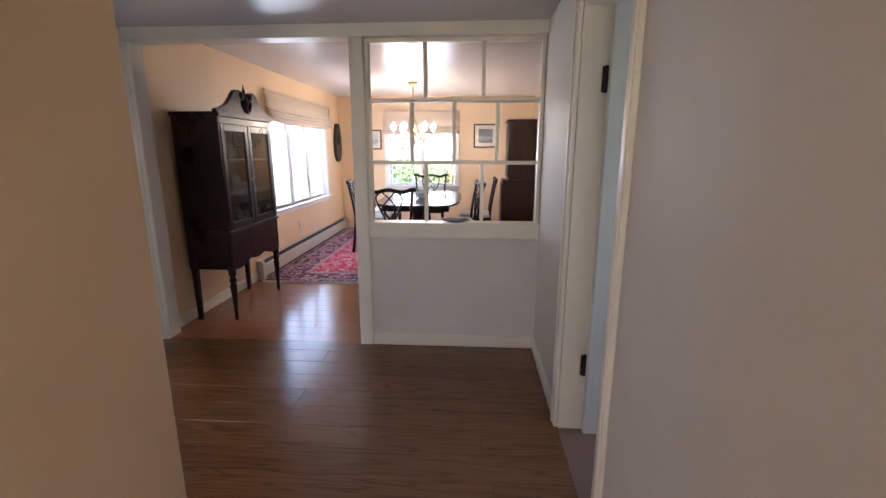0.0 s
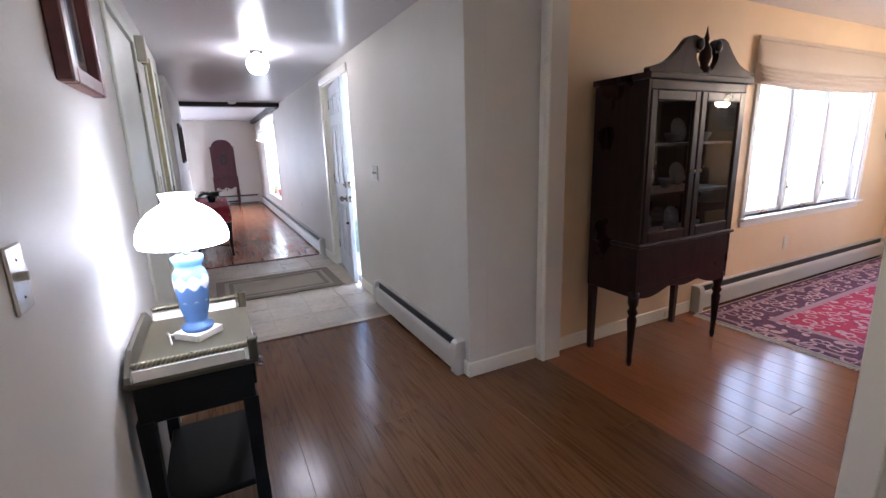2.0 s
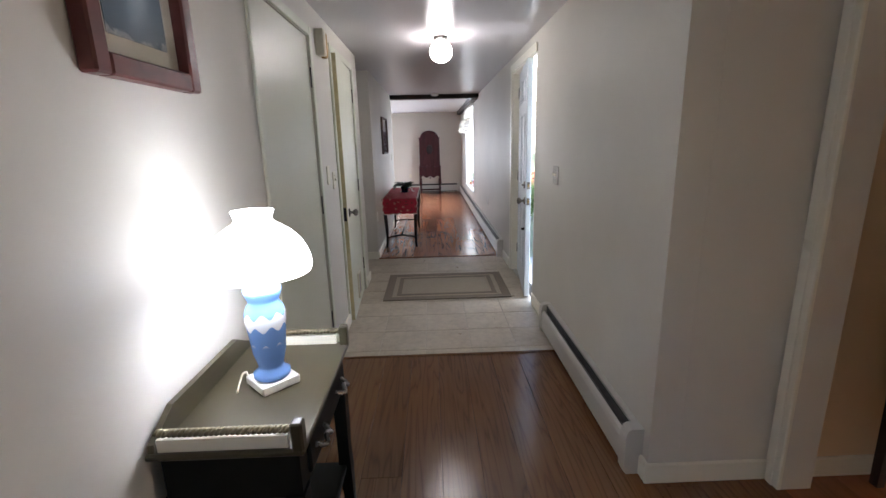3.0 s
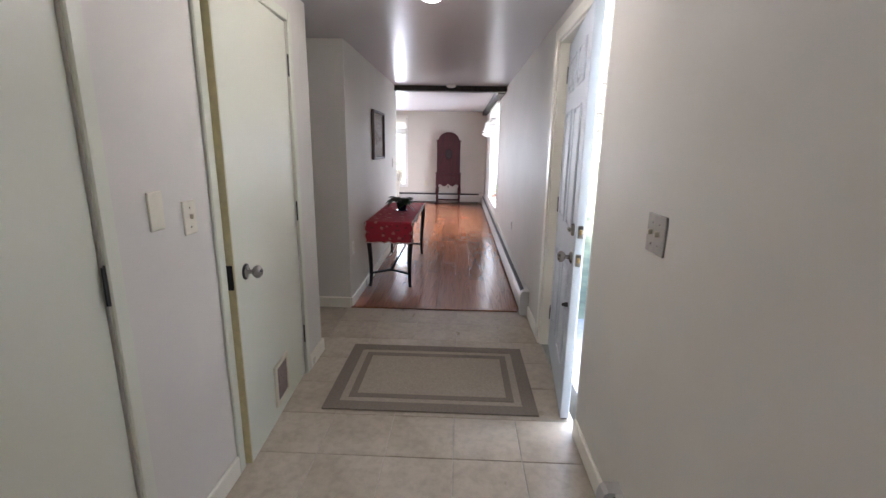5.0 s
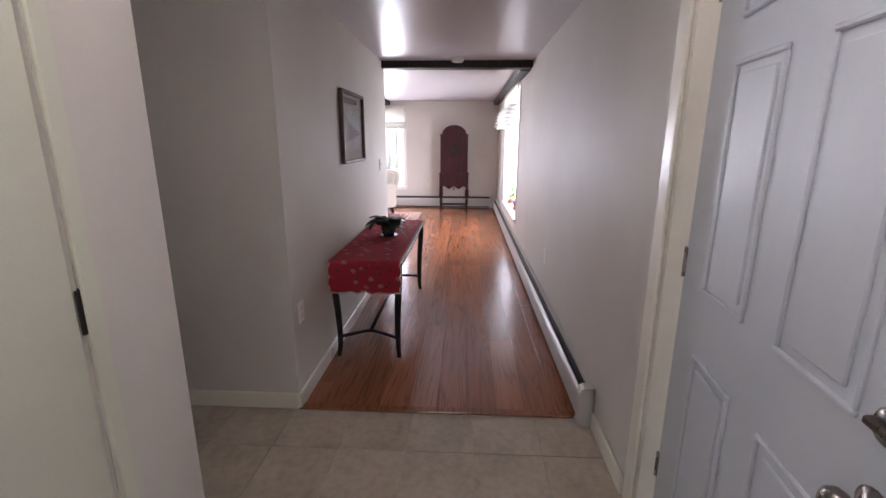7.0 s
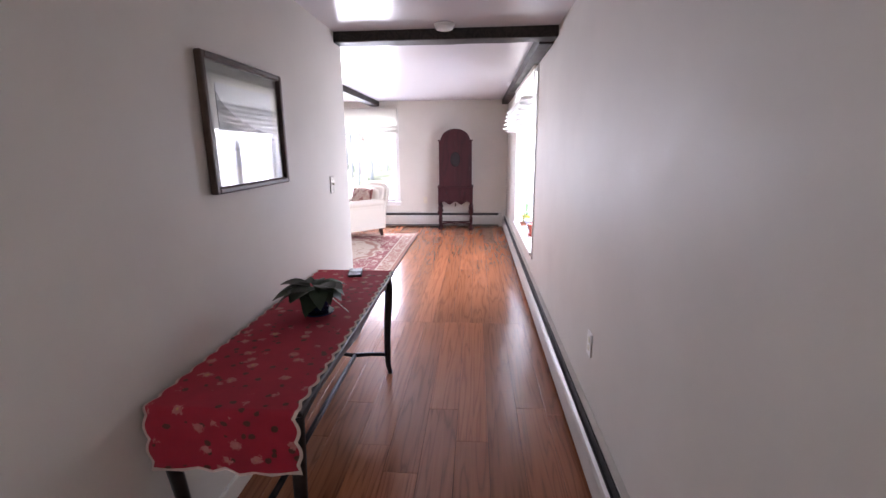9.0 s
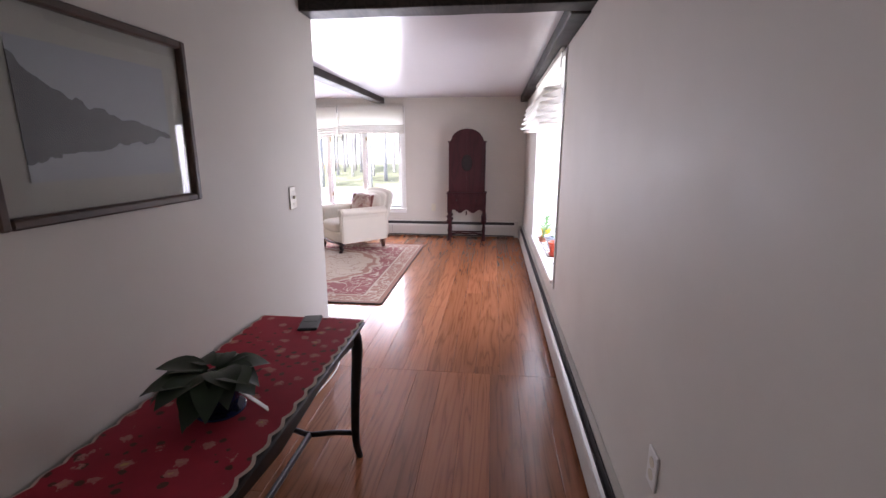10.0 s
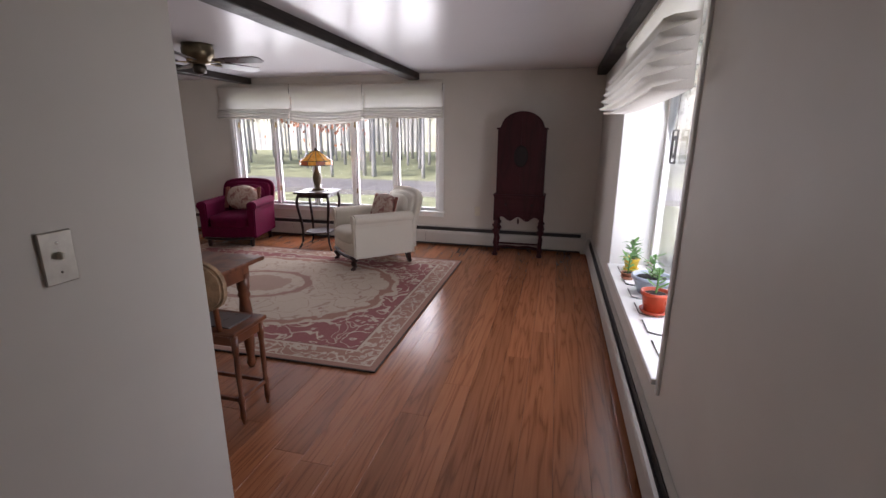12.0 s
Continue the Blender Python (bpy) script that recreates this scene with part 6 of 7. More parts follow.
# ceiling fan
fan = thing("ceiling_fan", "bronze ceiling fan with dark wooden blades, at rest", "fan", pose(-11.1, -0.93, CEILING))
part("motor", lathe([(0.05, -0.165), (0.09, -0.15), (0.1, -0.12), (0.125, -0.1), (0.13, -0.04), (0.12, -0.02), (0.125, 0.0)], 28), plain("fan_bronze", (0.14, 0.11, 0.07), 0.35, 0.9), fan)
part("light_kit", lathe([(0.02, -0.24), (0.05, -0.225), (0.055, -0.18), (0.045, -0.16)], 20), plain("fan_dark", (0.05, 0.04, 0.03), 0.4, 0.6), fan)
for i in range(5):
    a = 72 * i + 20
    bl = slab([(0.16, -0.045), (0.3, -0.06), (0.56, -0.068), (0.6, -0.04), (0.6, 0.04), (0.56, 0.068), (0.3, 0.06), (0.16, 0.045)], 0.007)
    bmesh.ops.transform(bl, matrix=pose(0, 0, -0.14, 0, 0, a) @ pose(0, 0, 0, 78), verts=bl.verts)
    b_ = part("blade", bl, MAHOGANY, fan)
    arm = boxes((0.08, -0.02, -0.15, 0.2, 0.02, -0.143), bevel=0.002)
    bmesh.ops.transform(arm, matrix=pose(0, 0, 0, 0, 0, a), verts=arm.verts)
    part("blade_arm", arm, BRASS, b_)

# plants on the sill
GREEN = plain("succulent_green", (0.10, 0.24, 0.06), 0.5, vary=0.3, scale=30)
SILL = 0.409


def sill_pot(label, at, r0, r1, h, colour, leaves, saucer=True, seed=1):
    m_ = plain("pot_" + str(seed), colour, 0.3, vary=0.1)
    p = thing("potted_plant", label, "plant", pose(*at))
    z_ = 0.0
    if saucer:
        part("saucer", lathe([(r0 * 1.2, 0), (r1 * 1.05, 0.022), (r1 * 0.98, 0.022), (r0, 0.01)], 24), m_, p)
        z_ = 0.01
    part("pot", lathe([(r0, z_), (r1, z_ + h * 0.82), (r1 * 1.08, z_ + h * 0.83), (r1 * 1.08, z_ + h), (r1 * 0.95, z_ + h), (r1 * 0.9, z_ + h * 0.86)], 24), m_, p)
    part("soil", lathe([(r1 * 0.92, z_ + h * 0.84), (r1 * 0.6, z_ + h * 0.9), (0.01, z_ + h * 0.9)], 18), SUBFLOOR, p)
    rr = random.Random(seed)
    bm = bmesh.new()
    for i in range(leaves):
        a = rr.uniform(0, 6.28)
        zz = z_ + h * 0.88 + rr.uniform(0, 0.14)
        leaf_blade(bm, (0.008 * math.cos(a), 0.008 * math.sin(a), zz), (math.cos(a), math.sin(a), 0), rr.uniform(0.04, 0.085), rr.uniform(0.015, 0.028), rr.uniform(-0.3, 0.5))
    tube(spline([(0, 0, z_ + h * 0.8), (0.006, 0.004, z_ + h + 0.06), (0, 0.008, z_ + h + 0.14)], 4), 0.006, 6, bm)
    part("foliage", bm, GREEN, p)


sill_pot("small jade plant in a glazed yellow pot", (-11.13, 2.715, SILL), 0.04, 0.055, 0.09, (0.62, 0.42, 0.03), 40, True, 31)
sill_pot("green plant in a wide blue-white bowl", (-10.62, 2.76, SILL), 0.075, 0.115, 0.12, (0.42, 0.48, 0.58), 34, False, 32)
sill_pot("spiky green plant in a red clay pot", (-10.27, 2.715, SILL), 0.055, 0.075, 0.12, (0.48, 0.07, 0.03), 14, True, 33)
sill_pot("small succulent in a low terracotta bowl", (-10.9, 2.66, SILL), 0.03, 0.045, 0.04, (0.4, 0.16, 0.09), 14, True, 34)
# ornament hung in the plant window
ln = thing("window_ornament", "black metal ornament hung inside the plant window", "ornament", pose(-10.98, OUT - 0.058, 0))
part("frame", boxes((-0.07, -0.006, 1.22, -0.06, 0.004, 1.44), (0.06, -0.006, 1.22, 0.07, 0.004, 1.44), (-0.06, -0.006, 1.22, 0.06, 0.004, 1.23), (-0.06, -0.006, 1.43, 0.06, 0.004, 1.44)), HEATDARK, ln)
part("ring", tube([(0.042 * math.cos(2 * math.pi * i / 20), 0, 1.33 + 0.07 * math.sin(2 * math.pi * i / 20)) for i in range(21)], 0.006, 6), HEATDARK, ln)
part("wire", tube([(0, 0, 1.438), (0, 0.006, 2.0)], 0.002, 5), HEATDARK, ln)

# ---- dining room things ----
cc = thing("china_cabinet", "dark mahogany china cabinet with a broken pediment and glazed doors", "cabinet", pose(-1.828, 3.883, 0, 0, 0, 90) @ Matrix.Diagonal((0.925, 1, 0.985, 1)))
W2, DP = 0.465, 0.365
part("back_panel", boxes((-W2 + 0.02, DP - 0.012, 0.47, W2 - 0.02, DP, 1.66)), MAHOGANY, cc)
for s in (-1, 1):
    part("side_panel", boxes((s * W2 - 0.01 - (0.01 if s > 0 else -0.01), 0.0, 0.44, s * W2 + 0.01 - (0.01 if s > 0 else -0.01), DP, 1.66), bevel=0.003), MAHOGANY, cc)
part("lower_front", boxes((-W2 + 0.02, 0.0, 0.50, W2 - 0.02, 0.02, 0.735), bevel=0.003), MAHOGANY, cc)
part("deck", boxes((-W2 + 0.02, 0.02, 0.72, W2 - 0.02, DP - 0.012, 0.74)), MAHOGANY, cc)
part("waist_moulding", boxes((-W2 - 0.012, -0.016, 0.735, W2 + 0.012, DP * 0.9, 0.757), bevel=0.006), MAHOGANY, cc)
apr = [(-W2 + 0.02, 0.51)] + [(-W2 + 0.02 + (2 * W2 - 0.04) * i / 40, 0.475 - 0.035 * abs(math.cos(math.pi * i / 40)) ** 3 - 0.022 * abs(math.sin(math.pi * 3 * i / 40))) for i in range(41)] + [(W2 - 0.02, 0.51)]
part("apron", slab(apr[::-1], 0.018, pose(0, 0.001, 0)), MAHOGANY, cc)
part("top_board", boxes((-W2 - 0.025, -0.025, 1.645, W2 + 0.025, DP, 1.68), bevel=0.008), MAHOGANY, cc)
part("frieze", boxes((-W2 + 0.02, 0.0, 1.595, W2 - 0.02, 0.02, 1.646), bevel=0.003), MAHOGANY, cc)
for s in (-1, 1):
    neck = [(0.49, 1.675), (0.49, 1.70), (0.42, 1.715), (0.33, 1.745), (0.25, 1.80), (0.19, 1.855), (0.13, 1.875), (0.07, 1.86), (0.055, 1.82), (0.075, 1.79), (0.10, 1.80), (0.10, 1.76), (0.07, 1.72), (0.04, 1.70), (0.0, 1.695), (0.0, 1.675)]
    sm = [(p_.x, p_.y) for p_ in spline([(u * s, v_, 0) for u, v_ in neck], 3)]
    part("pediment", slab(sm, 0.035, pose(0, -0.015, 0)), MAHOGANY, cc)
    part("rosette", lathe([(0.03, 0), (0.032, 0.012), (0.018, 0.02), (0.002, 0.02)], 16, m=pose(s * 0.085, -0.014, 1.832, 90)), MAHOGANY, cc)
part("finial", lathe([(0.03, 1.69), (0.034, 1.71), (0.02, 1.73), (0.034, 1.77), (0.03, 1.81), (0.012, 1.85), (0.016, 1.865), (0.006, 1.9), (0.002, 1.93)], 14, (0, 0.0, 0)), MAHOGANY, cc)
for s in (-1, 1):
    a, b = sorted((s * 0.006, s * (W2 - 0.022)))
    e = 0.05
    dd = part("door", boxes((a, -0.006, 0.76, a + e, 0.018, 1.594), (b - e, -0.006, 0.76, b, 0.018, 1.594), (a + e, -0.006, 0.76, b - e, 0.018, 0.82), (a + e, -0.006, 1.54, b - e, 0.018, 1.594), bevel=0.004), MAHOGANY, cc)
    gp = part("door_glass", boxes((a + e - 0.004, 0.004, 0.816, b - e + 0.004, 0.008, 1.544)), GLASS, dd)
    gp.visible_shadow = False
    part("door_pull", lathe([(0.005, 0), (0.005, 0.008), (0.011, 0.014), (0.003, 0.02)], 10, m=pose(s * 0.03, -0.006, 1.15, 90)), BRASS, dd)
for zz in (1.02, 1.30):
    part("shelf", boxes((-W2 + 0.02, 0.03, zz, W2 - 0.02, DP - 0.012, zz + 0.014)), MAHOGANY, cc)
for s in (-1, 1):
    part("front_leg", lathe([(0.012, 0), (0.017, 0.03), (0.014, 0.06), (0.022, 0.2), (0.028, 0.3), (0.02, 0.32), (0.032, 0.345), (0.02, 0.37), (0.03, 0.395), (0.034, 0.47)], 14, (s * (W2 - 0.03), 0.03, 0)), MAHOGANY, cc)
    part("back_leg", tube([(s * (W2 - 0.025), DP - 0.03, 0.46), (s * (W2 - 0.025), DP - 0.03, 0.0)], [0.022, 0.016], 4, square=True), MAHOGANY, cc)
# White china, greyed: the cabinet's inner shade is put into the colour
CHINA = plain("china_white_shaded", (0.15, 0.165, 0.2), 0.15, vary=0.12, scale=40)
r = random.Random(8)
for zz in (0.741, 1.035, 1.315):
    for i in range(6):
        x = -0.36 + 0.72 * i / 5 + r.uniform(-0.02, 0.02)
        place_ = pose(-1.828, 3.883, -0.0155 * zz, 0, 0, 90) @ pose(x * 0.925, 0.2 + r.uniform(-0.03, 0.03), zz)
        if i % 2 == 0:
            pl = thing("china_plate", "white china plate standing in the cabinet", "plate", place_ @ pose(0, 0.08, 0.078, 78), "china in the cabinet")
            part("dish", lathe([(0.03, 0), (0.045, 0.002), (0.075, 0.012), (0.076, 0.014), (0.044, 0.005), (0.002, 0.004)], 22), CHINA, pl)
        else:
            cp = thing("china_bowl", "small white china bowl in the cabinet", "bowl", place_, "china in the cabinet")
            part("dish", lathe([(0.022, 0), (0.024, 0.008), (0.045, 0.04), (0.05, 0.06), (0.047, 0.06), (0.02, 0.012), (0.002, 0.012)], 18), CHINA, cp)

# dining table
dt = thing("dining_table", "polished mahogany pedestal dining table", "dining table", pose(-0.60, 6.08, 0.012))
ov = [(0.52 * (abs(math.cos(a)) ** 0.55) * (1 if math.cos(a) >= 0 else -1), 0.92 * (abs(math.sin(a)) ** 0.55) * (1 if math.sin(a) >= 0 else -1)) for a in [2 * math.pi * i / 64 for i in range(64)]]
POLISHED = timber("mahogany_polished", (0.02, 0.007, 0.005), (0.045, 0.016, 0.011), (0.07, 0.026, 0.018), 0.12, (6, 1.2, 6), False)
top = slab(ov, 0.024, Matrix.Translation((0, 0, 0.715)) @ Matrix(((1, 0, 0, 0), (0, 0, 1, 0), (0, 1, 0, 0), (0, 0, 0, 1))))
part("tabletop", top, POLISHED, dt)
part("frame", boxes((-0.4, -0.78, 0.65, 0.4, 0.78, 0.715), bevel=0.004), MAHOGANY, dt)
for y in (-0.5, 0.5):
    ped = part("pedestal", lathe([(0.06, 0.18), (0.075, 0.22), (0.05, 0.28), (0.07, 0.4), (0.045, 0.5), (0.06, 0.56), (0.09, 0.65)], 18, (0, y, 0)), MAHOGANY, dt)
    for k in range(3):
        a = 2 * math.pi * k / 3 + 0.5
        part("foot", tube(spline([(0.03 * math.cos(a), y + 0.03 * math.sin(a), 0.22), (0.2 * math.cos(a), y + 0.2 * math.sin(a), 0.17), (0.34 * math.cos(a), y + 0.34 * math.sin(a), 0.025)], 4), [0.035 - 0.0025 * i for i in range(9)], 7), MAHOGANY, ped)

SEATCLOTH = plain("chair_seat_ivory", (0.6, 0.56, 0.5), 0.85, vary=0.08, scale=60)
dc = thing("dining_chair", "dark mahogany dining chair with a pierced splat and ivory seat", "dining chair", pose(-0.80, 5.02, 0.012, 0, 0, 180), "chairs round the dining table")
# the chair faces local -y
part("seat", boxes((-0.24, -0.22, 0.44, 0.24, 0.2, 0.485), bevel=0.014), SEATCLOTH, dc, "ivory upholstered seat")
part("seat_frame", boxes((-0.25, -0.225, 0.385, 0.25, 0.215, 0.44), bevel=0.004), MAHOGANY, dc)
for s in (-1, 1):
    part("leg", tube([(s * 0.225, -0.2, 0.4), (s * 0.225, -0.2, 0.0)], [0.024, 0.019], 4, square=True), MAHOGANY, dc)
    part("back_leg", tube(spline([(s * 0.2, 0.25, 0.0), (s * 0.205, 0.2, 0.42), (s * 0.225, 0.225, 0.68), (s * 0.25, 0.275, 0.95)], 4), [0.02, 0.02, 0.02, 0.02, 0.021, 0.02, 0.018, 0.017, 0.016, 0.016, 0.016, 0.016, 0.016], 6), MAHOGANY, dc)
part("crest_rail", tube(spline([(-0.285, 0.27, 0.945), (-0.25, 0.277, 0.96), (-0.14, 0.282, 0.93), (0, 0.285, 0.955), (0.14, 0.282, 0.93), (0.25, 0.277, 0.96), (0.285, 0.27, 0.945)], 5), 0.021, 8), MAHOGANY, dc)
spl = bmesh.new()
for s in (-1, 1):
    tube(spline([(s * 0.05, 0.21, 0.49), (s * 0.035, 0.215, 0.58), (s * 0.1, 0.235, 0.74), (s * 0.14, 0.265, 0.87), (s * 0.08, 0.28, 0.935)], 4), 0.011, 6, spl)
    tube(spline([(s * 0.03, 0.21, 0.5), (0.0, 0.222, 0.63), (-s * 0.07, 0.245, 0.76), (s * 0.0, 0.268, 0.86), (s * 0.07, 0.28, 0.93)], 4), 0.009, 6, spl)
    tube(spline([(0, 0.222, 0.63), (s * 0.06, 0.235, 0.7), (0, 0.25, 0.78)], 4), 0.008, 6, spl)
part("splat", spl, MAHOGANY, dc, "pierced carved splat")
for y in (-0.2, 0.23):
    part("stretcher", boxes((-0.215, y - 0.01, 0.16, 0.215, y + 0.01, 0.185), bevel=0.002), MAHOGANY, dc)
for x, y, a in ((-0.1, 5.75, -80), (-1.29, 6.14, 92), (-0.62, 7.28, 0), (0.12, 6.5, -90), (-1.27, 6.78, 88)):
    copy_thing(dc, pose(x, y, 0.012, 0, 0, a))

# chandelier
cd = thing("chandelier", "brass and crystal chandelier with lit candle bulbs", "chandelier", pose(-0.74, 6.33, 0))
part("canopy", lathe([(0.02, DINING_CEILING - 0.045), (0.05, DINING_CEILING - 0.03), (0.065, DINING_CEILING - 0.006), (0.065, DINING_CEILING)], 20), BRASS, cd)
part("stem", lathe([(0.006, 1.86), (0.006, DINING_CEILING - 0.04)], 8), BRASS, cd)
part("body", lathe([(0.004, 1.43), (0.02, 1.45), (0.035, 1.48), (0.015, 1.52), (0.03, 1.58), (0.045, 1.62), (0.02, 1.68), (0.03, 1.76), (0.012, 1.86)], 18), BRASS, cd)
BULB = glow("candle_bulb_lit", (1.0, 0.8, 0.55), 26.0)
CRYSTAL = mat("crystal", (0.9, 0.9, 0.92), 0.05)
for i in range(6):
    a = math.radians(60 * i + 12)
    c_, s_ = math.cos(a), math.sin(a)
    am = part("arm", tube(spline([(0.03 * c_, 0.03 * s_, 1.6), (0.12 * c_, 0.12 * s_, 1.52), (0.22 * c_, 0.22 * s_, 1.53), (0.27 * c_, 0.27 * s_, 1.58)], 5), 0.007, 6), BRASS, cd)
    part("bobeche", lathe([(0.012, 1.572), (0.045, 1.58), (0.047, 1.586), (0.012, 1.582)], 16, (0.27 * c_, 0.27 * s_, 0)), CRYSTAL, am)
    part("candle", lathe([(0.011, 1.584), (0.011, 1.63)], 10, (0.27 * c_, 0.27 * s_, 0)), IVORY, am)
    part("bulb", lathe([(0.01, 1.63), (0.026, 1.65), (0.032, 1.672), (0.026, 1.7), (0.008, 1.725), (0.001, 1.735)], 14, (0.27 * c_, 0.27 * s_, 0)), BULB, am, "lit round bulb")
    for k in range(5):
        b = a + 2 * math.pi * k / 5
        part("crystal_drop", lathe([(0.001, 1.515), (0.008, 1.535), (0.003, 1.565), (0.001, 1.58)], 6, (0.27 * c_ + 0.042 * math.cos(b), 0.27 * s_ + 0.042 * math.sin(b), 0)), CRYSTAL, am)

# hutch
hu = thing("corner_hutch", "tall dark red-brown wooden hutch against the wall", "hutch", pose(0.825, 7.61, 0.0) @ Matrix.Diagonal((1, 0.5, 1, 1)))
part("upper_case", boxes((-0.18, -0.42, 0.9, 0.24, 0.5, 1.80), bevel=0.006), MAHOGANY, hu)
part("base_case", boxes((-0.27, -0.45, 0.06, 0.245, 0.53, 0.9), bevel=0.006), MAHOGANY, hu)
part("cornice", boxes((-0.22, -0.45, 1.80, 0.25, 0.53, 1.84), bevel=0.012), MAHOGANY, hu)
part("plinth", boxes((-0.25, -0.43, 0, 0.24, 0.51, 0.06)), MAHOGANY, hu)
for y in (-0.41, 0.06):
    dd = part("door", boxes((-0.286, y, 0.12, -0.268, y + 0.44, 0.84), bevel=0.004), MAHOGANY, hu)
    part("door_knob", lathe([(0.006, 0), (0.014, 0.012), (0.003, 0.02)], 12, m=pose(-0.286, y + (0.4 if y < 0 else 0.04), 0.5, 0, -90)), BRASS, dd)
    part("upper_door", boxes((-0.195, y, 0.94, -0.178, y + 0.44, 1.77), bevel=0.004), MAHOGANY, hu)

FRAME_BLACK = plain("frame_black", (0.03, 0.022, 0.02), 0.4)
picture("small grey ship print in a dark frame", pose(-1.83, BACK, 1.38), 0.33, 0.33, 0.022, FRAME_BLACK, MOUNT_CREAM, landscape("print_ship", (0.5, 0.52, 0.54), (0.12, 0.13, 0.15), (0.3, 0.32, 0.34), 0.5, 0.33), 0.045)
picture("small dark seascape print in a dark frame", pose(0.08, BACK, 1.41), 0.4, 0.39, 0.022, FRAME_BLACK, MOUNT_CREAM, landscape("print_sea", (0.16, 0.17, 0.19), (0.5, 0.5, 0.5), (0.1, 0.1, 0.11), 0.45, 0.39), 0.06)
wc = thing("wall_carving", "dark carved wooden wall ornament beside the window", "ornament", pose(BAY, 7.5, 1.18, 0, 0, 90))
orn = [(0.02, 0.1), (0.0, 0.3), (0.05, 0.5), (0.1, 0.6), (0.16, 0.62), (0.22, 0.6), (0.27, 0.5), (0.31, 0.3), (0.28, 0.1), (0.2, 0.02), (0.15, 0.0), (0.1, 0.02)]
part("plaque", slab([(p_.x, p_.y) for p_ in spline([(u, v_, 0) for u, v_ in orn], 3)], 0.05, pose(0, -0.052, 0)), plain("carving_dark", (0.02, 0.022, 0.018), 0.5, vary=0.5, scale=30, bump=0.6), wc)
part("dial", lathe([(0.09, 0), (0.095, 0.01), (0.07, 0.02), (0.002, 0.02)], 24, m=pose(0.155, -0.052, 0.36, 90)), DARKMETAL, wc)
dsh = thing("serving_dish", "oval white dish on the half wall's sill", "dish", pose(-0.04, HALF + 0.055, 0.895))
part("dish", lathe([(0.05, 0), (0.06, 0.004), (0.1, 0.016), (0.1, 0.019), (0.055, 0.008), (0.002, 0.007)], 28, m=Matrix.Diagonal((1.0, 0.6, 1, 1))), CHINA, dsh)
vs_ = thing("flower_bowl", "glass bowl with green leaves on the dining table", "bowl", pose(-0.6, 6.0, 0.752))
part("bowl", lathe([(0.04, 0), (0.05, 0.01), (0.11, 0.07), (0.12, 0.09), (0.115, 0.09), (0.04, 0.014)], 22), CRYSTAL, vs_)
bm = bmesh.new()
for i in range(26):
    a = r.uniform(0, 6.28)
    leaf_blade(bm, (0.03 * math.cos(a), 0.03 * math.sin(a), 0.06), (math.cos(a), math.sin(a), 0), r.uniform(0.08, 0.16), 0.04, r.uniform(-0.2, 0.6))
part("foliage", bm, GREEN, vs_)

# ---- floors, laid piece by piece ----


def plank_mesh(l, w, gap=0.0006, th=0.014):
    """One board with eased edges, its top at z = 0, along local x."""
    bm = bmesh.new()
    hx, hy, e = l / 2 - gap, w / 2 - gap, 0.0009
    lo = [bm.verts.new((x, y, -th)) for x, y in ((-hx, -hy), (hx, -hy), (hx, hy), (-hx, hy))]
    md = [bm.verts.new((x, y, -e)) for x, y in ((-hx, -hy), (hx, -hy), (hx, hy), (-hx, hy))]
    up = [bm.verts.new((x, y, 0)) for x, y in ((-hx + e, -hy + e), (hx - e, -hy + e), (hx - e, hy - e), (-hx + e, hy - e))]
    for a, b in ((lo, md), (md, up)):
        for i in range(4):
            bm.faces.new((a[i], a[(i + 1) % 4], b[(i + 1) % 4], b[i]))
    bm.faces.new(up)
    return bm


def boards(name, label, x0, x1, y0, y1, w, material, seed, lo=1.2, hi=2.8, start=0.0):
    """A boarded floor: rows along x of random lengths."""
    f = structure(name, boxes((x0, y0, -0.1, x1, y1, -0.006)), SUBFLOOR, label, "floor")
    rr = random.Random(seed)
    y = y0 - start
    while y < y1 - 0.004:
        a, b = max(y, y0), min(y + w, y1)
        x = x0 - rr.uniform(0, lo)
        while x < x1 - 0.004:
            l = rr.uniform(lo, hi)
            u, v_ = max(x, x0), min(x + l, x1)
            if v_ - u > 0.02 and b - a > 0.008:
                ob = part("plank", plank_mesh(v_ - u, b - a), material, f)
                ob.location = ((u + v_) / 2, (a + b) / 2, rr.uniform(-0.0002, 0.0002))
            x += l
        y += w
    return f


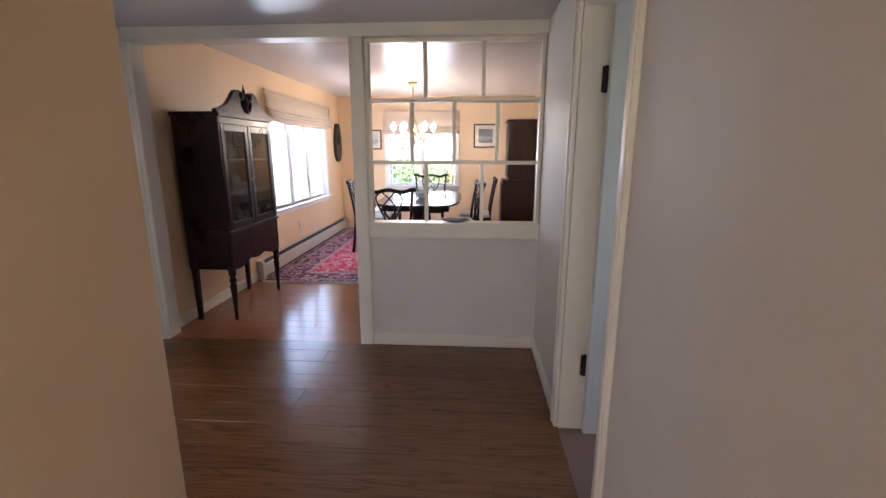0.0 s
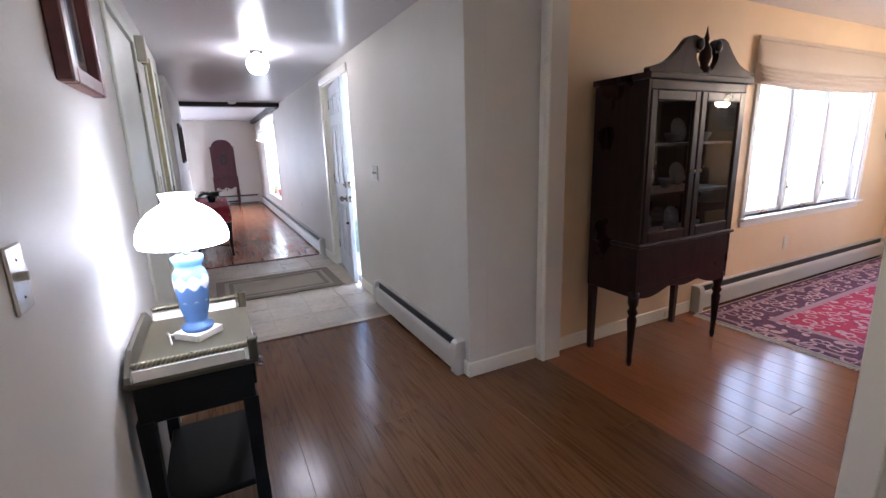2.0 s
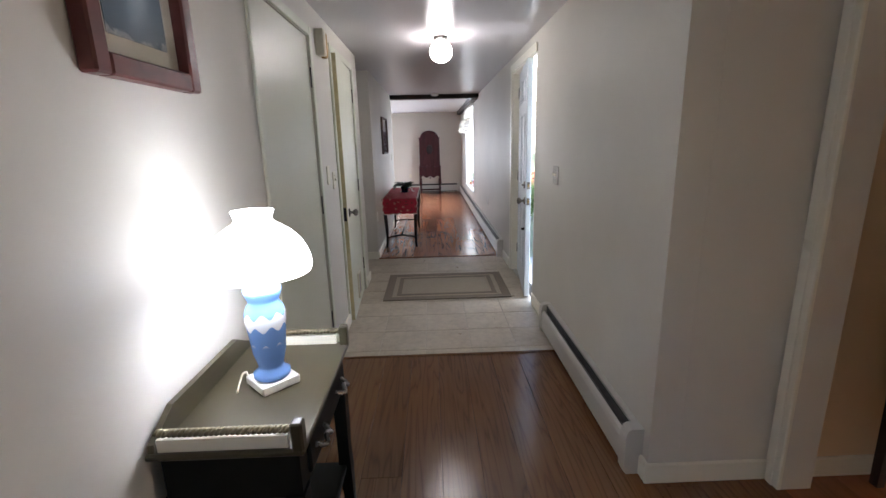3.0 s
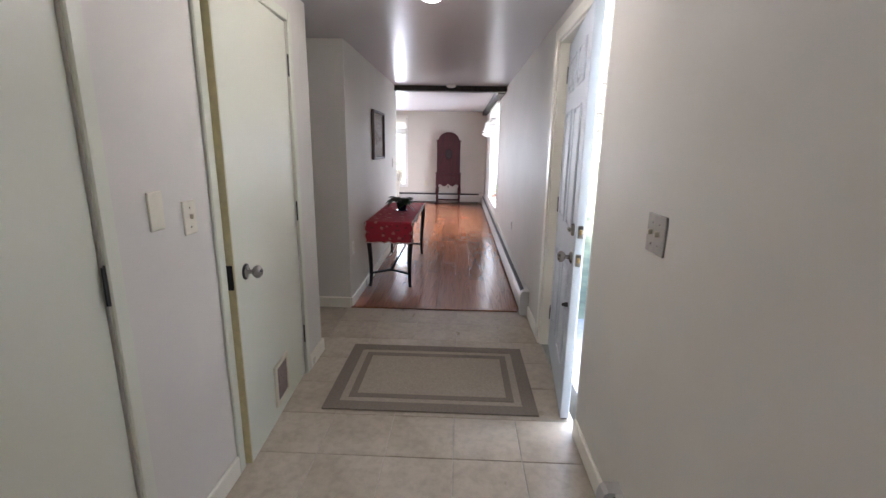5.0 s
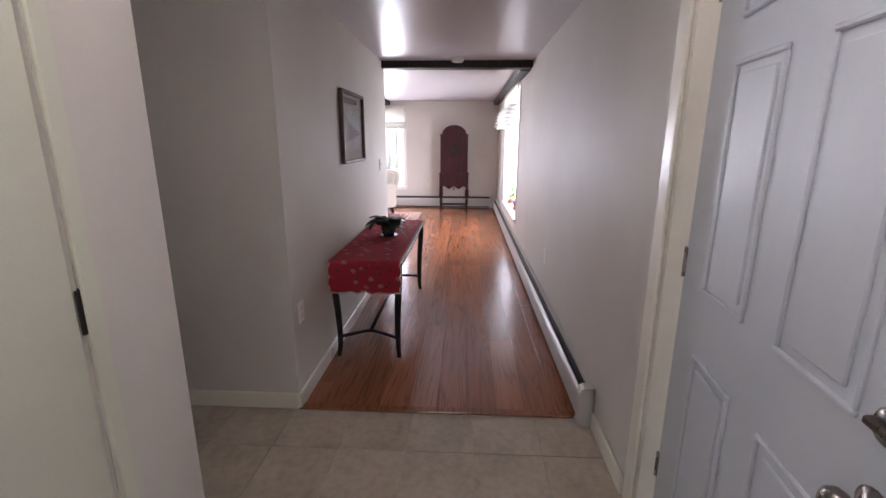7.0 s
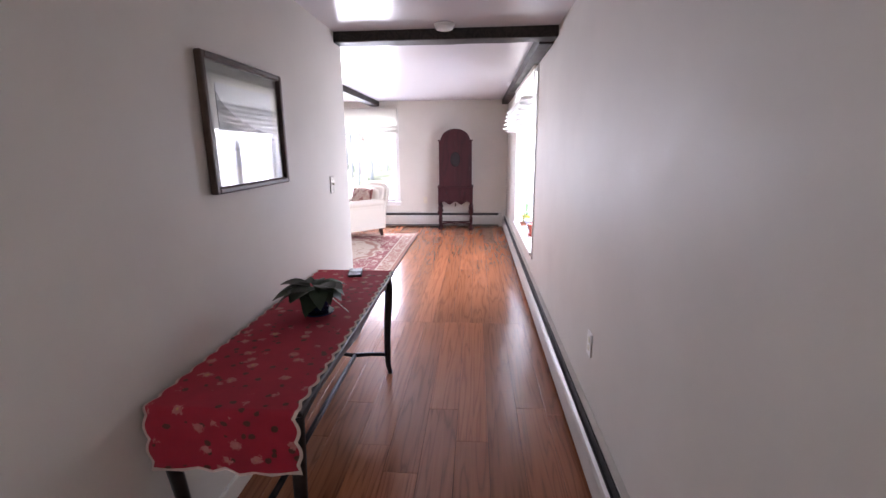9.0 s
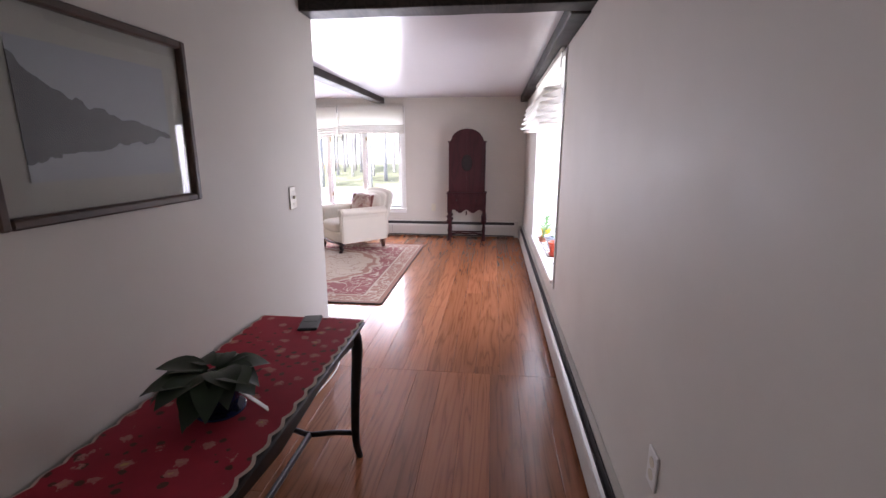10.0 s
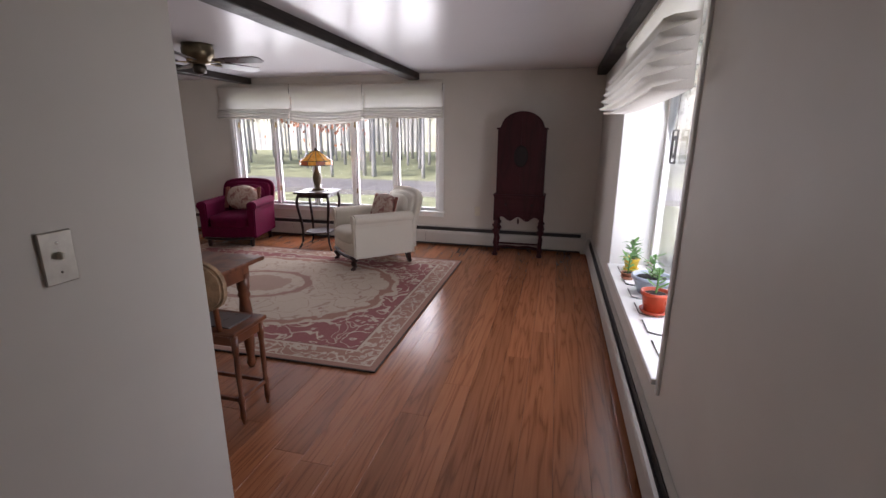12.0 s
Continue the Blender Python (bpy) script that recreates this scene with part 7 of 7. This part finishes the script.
boards("floor_hall", "dark brown oak board floor of the hall", -3.385, EAST, LEFT, HALF + 0.02, 0.17, OAK_HALL, 1, 1.8, 3.6)
boards("floor_dining", "honey-brown oak board floor of the dining room", BAY, 1.08, HALF + 0.02, BACK, 0.125, OAK_DINING, 2, 1.9, 3.6)
boards("floor_corridor", "dark brown oak board floor of the corridor", CORNER, EAST, -2.0, LEFT, 0.125, OAK_HALL, 3)
boards("floor_hall_west", "wide brown board floor of the hall", -8.725, -5.94, LEFT, RIGHT, 0.155, OAK_LIVING, 4, start=0.05)
boards("floor_living", "wide brown board floor of the living room", FAR, -8.725, -3.7, RIGHT, 0.155, OAK_LIVING, 5, start=0.003)
structure("floor_side_room", boxes((EAST, 0.6, -0.1, 2.4, 2.95, -0.002)), plain("side_floor", (0.16, 0.10, 0.07), 0.6, scale=4), "plain grey-brown floor behind the doorway", "floor")

TILE = mat("floor_tile_beige", (0.42, 0.36, 0.28), 0.35)
n = Nodes(TILE)
v = n.coords((1, 1, 1), True)
c1 = n.ramp(n.noise(v, 3.0, 6, 0.6), (0.3, (0.40, 0.335, 0.25)), (0.55, (0.50, 0.435, 0.34)), (0.75, (0.56, 0.49, 0.40)))
c2 = n.ramp(n.noise(v, 26.0, 4), (0.3, (0.82, 0.82, 0.82)), (0.6, (1, 1, 1)))
n.colour(n.mix(1.0, c1, c2, "MULTIPLY"))
n.rough(n.noise(v, 9, 3), 0.26, 0.45)
n.bump(n.noise(v, 40, 3), 0.08, 0.002)
ft = structure("floor_tiles", boxes((-5.94, -0.6, -0.1, -3.385, RIGHT + 0.02, -0.004)), GROUT, "beige ceramic tile floor inside the front door", "floor")
S = 0.3085
ix0 = -5.94
i = 0
while ix0 + i * S < -3.385 - 0.01:
    a, b = ix0 + i * S, min(ix0 + (i + 1) * S, -3.385)
    j = -7
    while True:
        c_, d_ = 1.385 + j * S, 1.385 + (j + 1) * S
        j += 1
        if c_ >= RIGHT:
            break
        d_ = min(d_, RIGHT + 0.01)
        c_ = max(c_, -0.6)
        if d_ - c_ < 0.02 or (a > -5.1 and d_ < LEFT - 0.05):
            continue
        ob = part("tile", plank_mesh(b - a, d_ - c_, 0.002, 0.01), TILE, ft)
        ob.location = ((a + b) / 2, (c_ + d_) / 2, random.uniform(-0.0004, 0.0004))
    i += 1
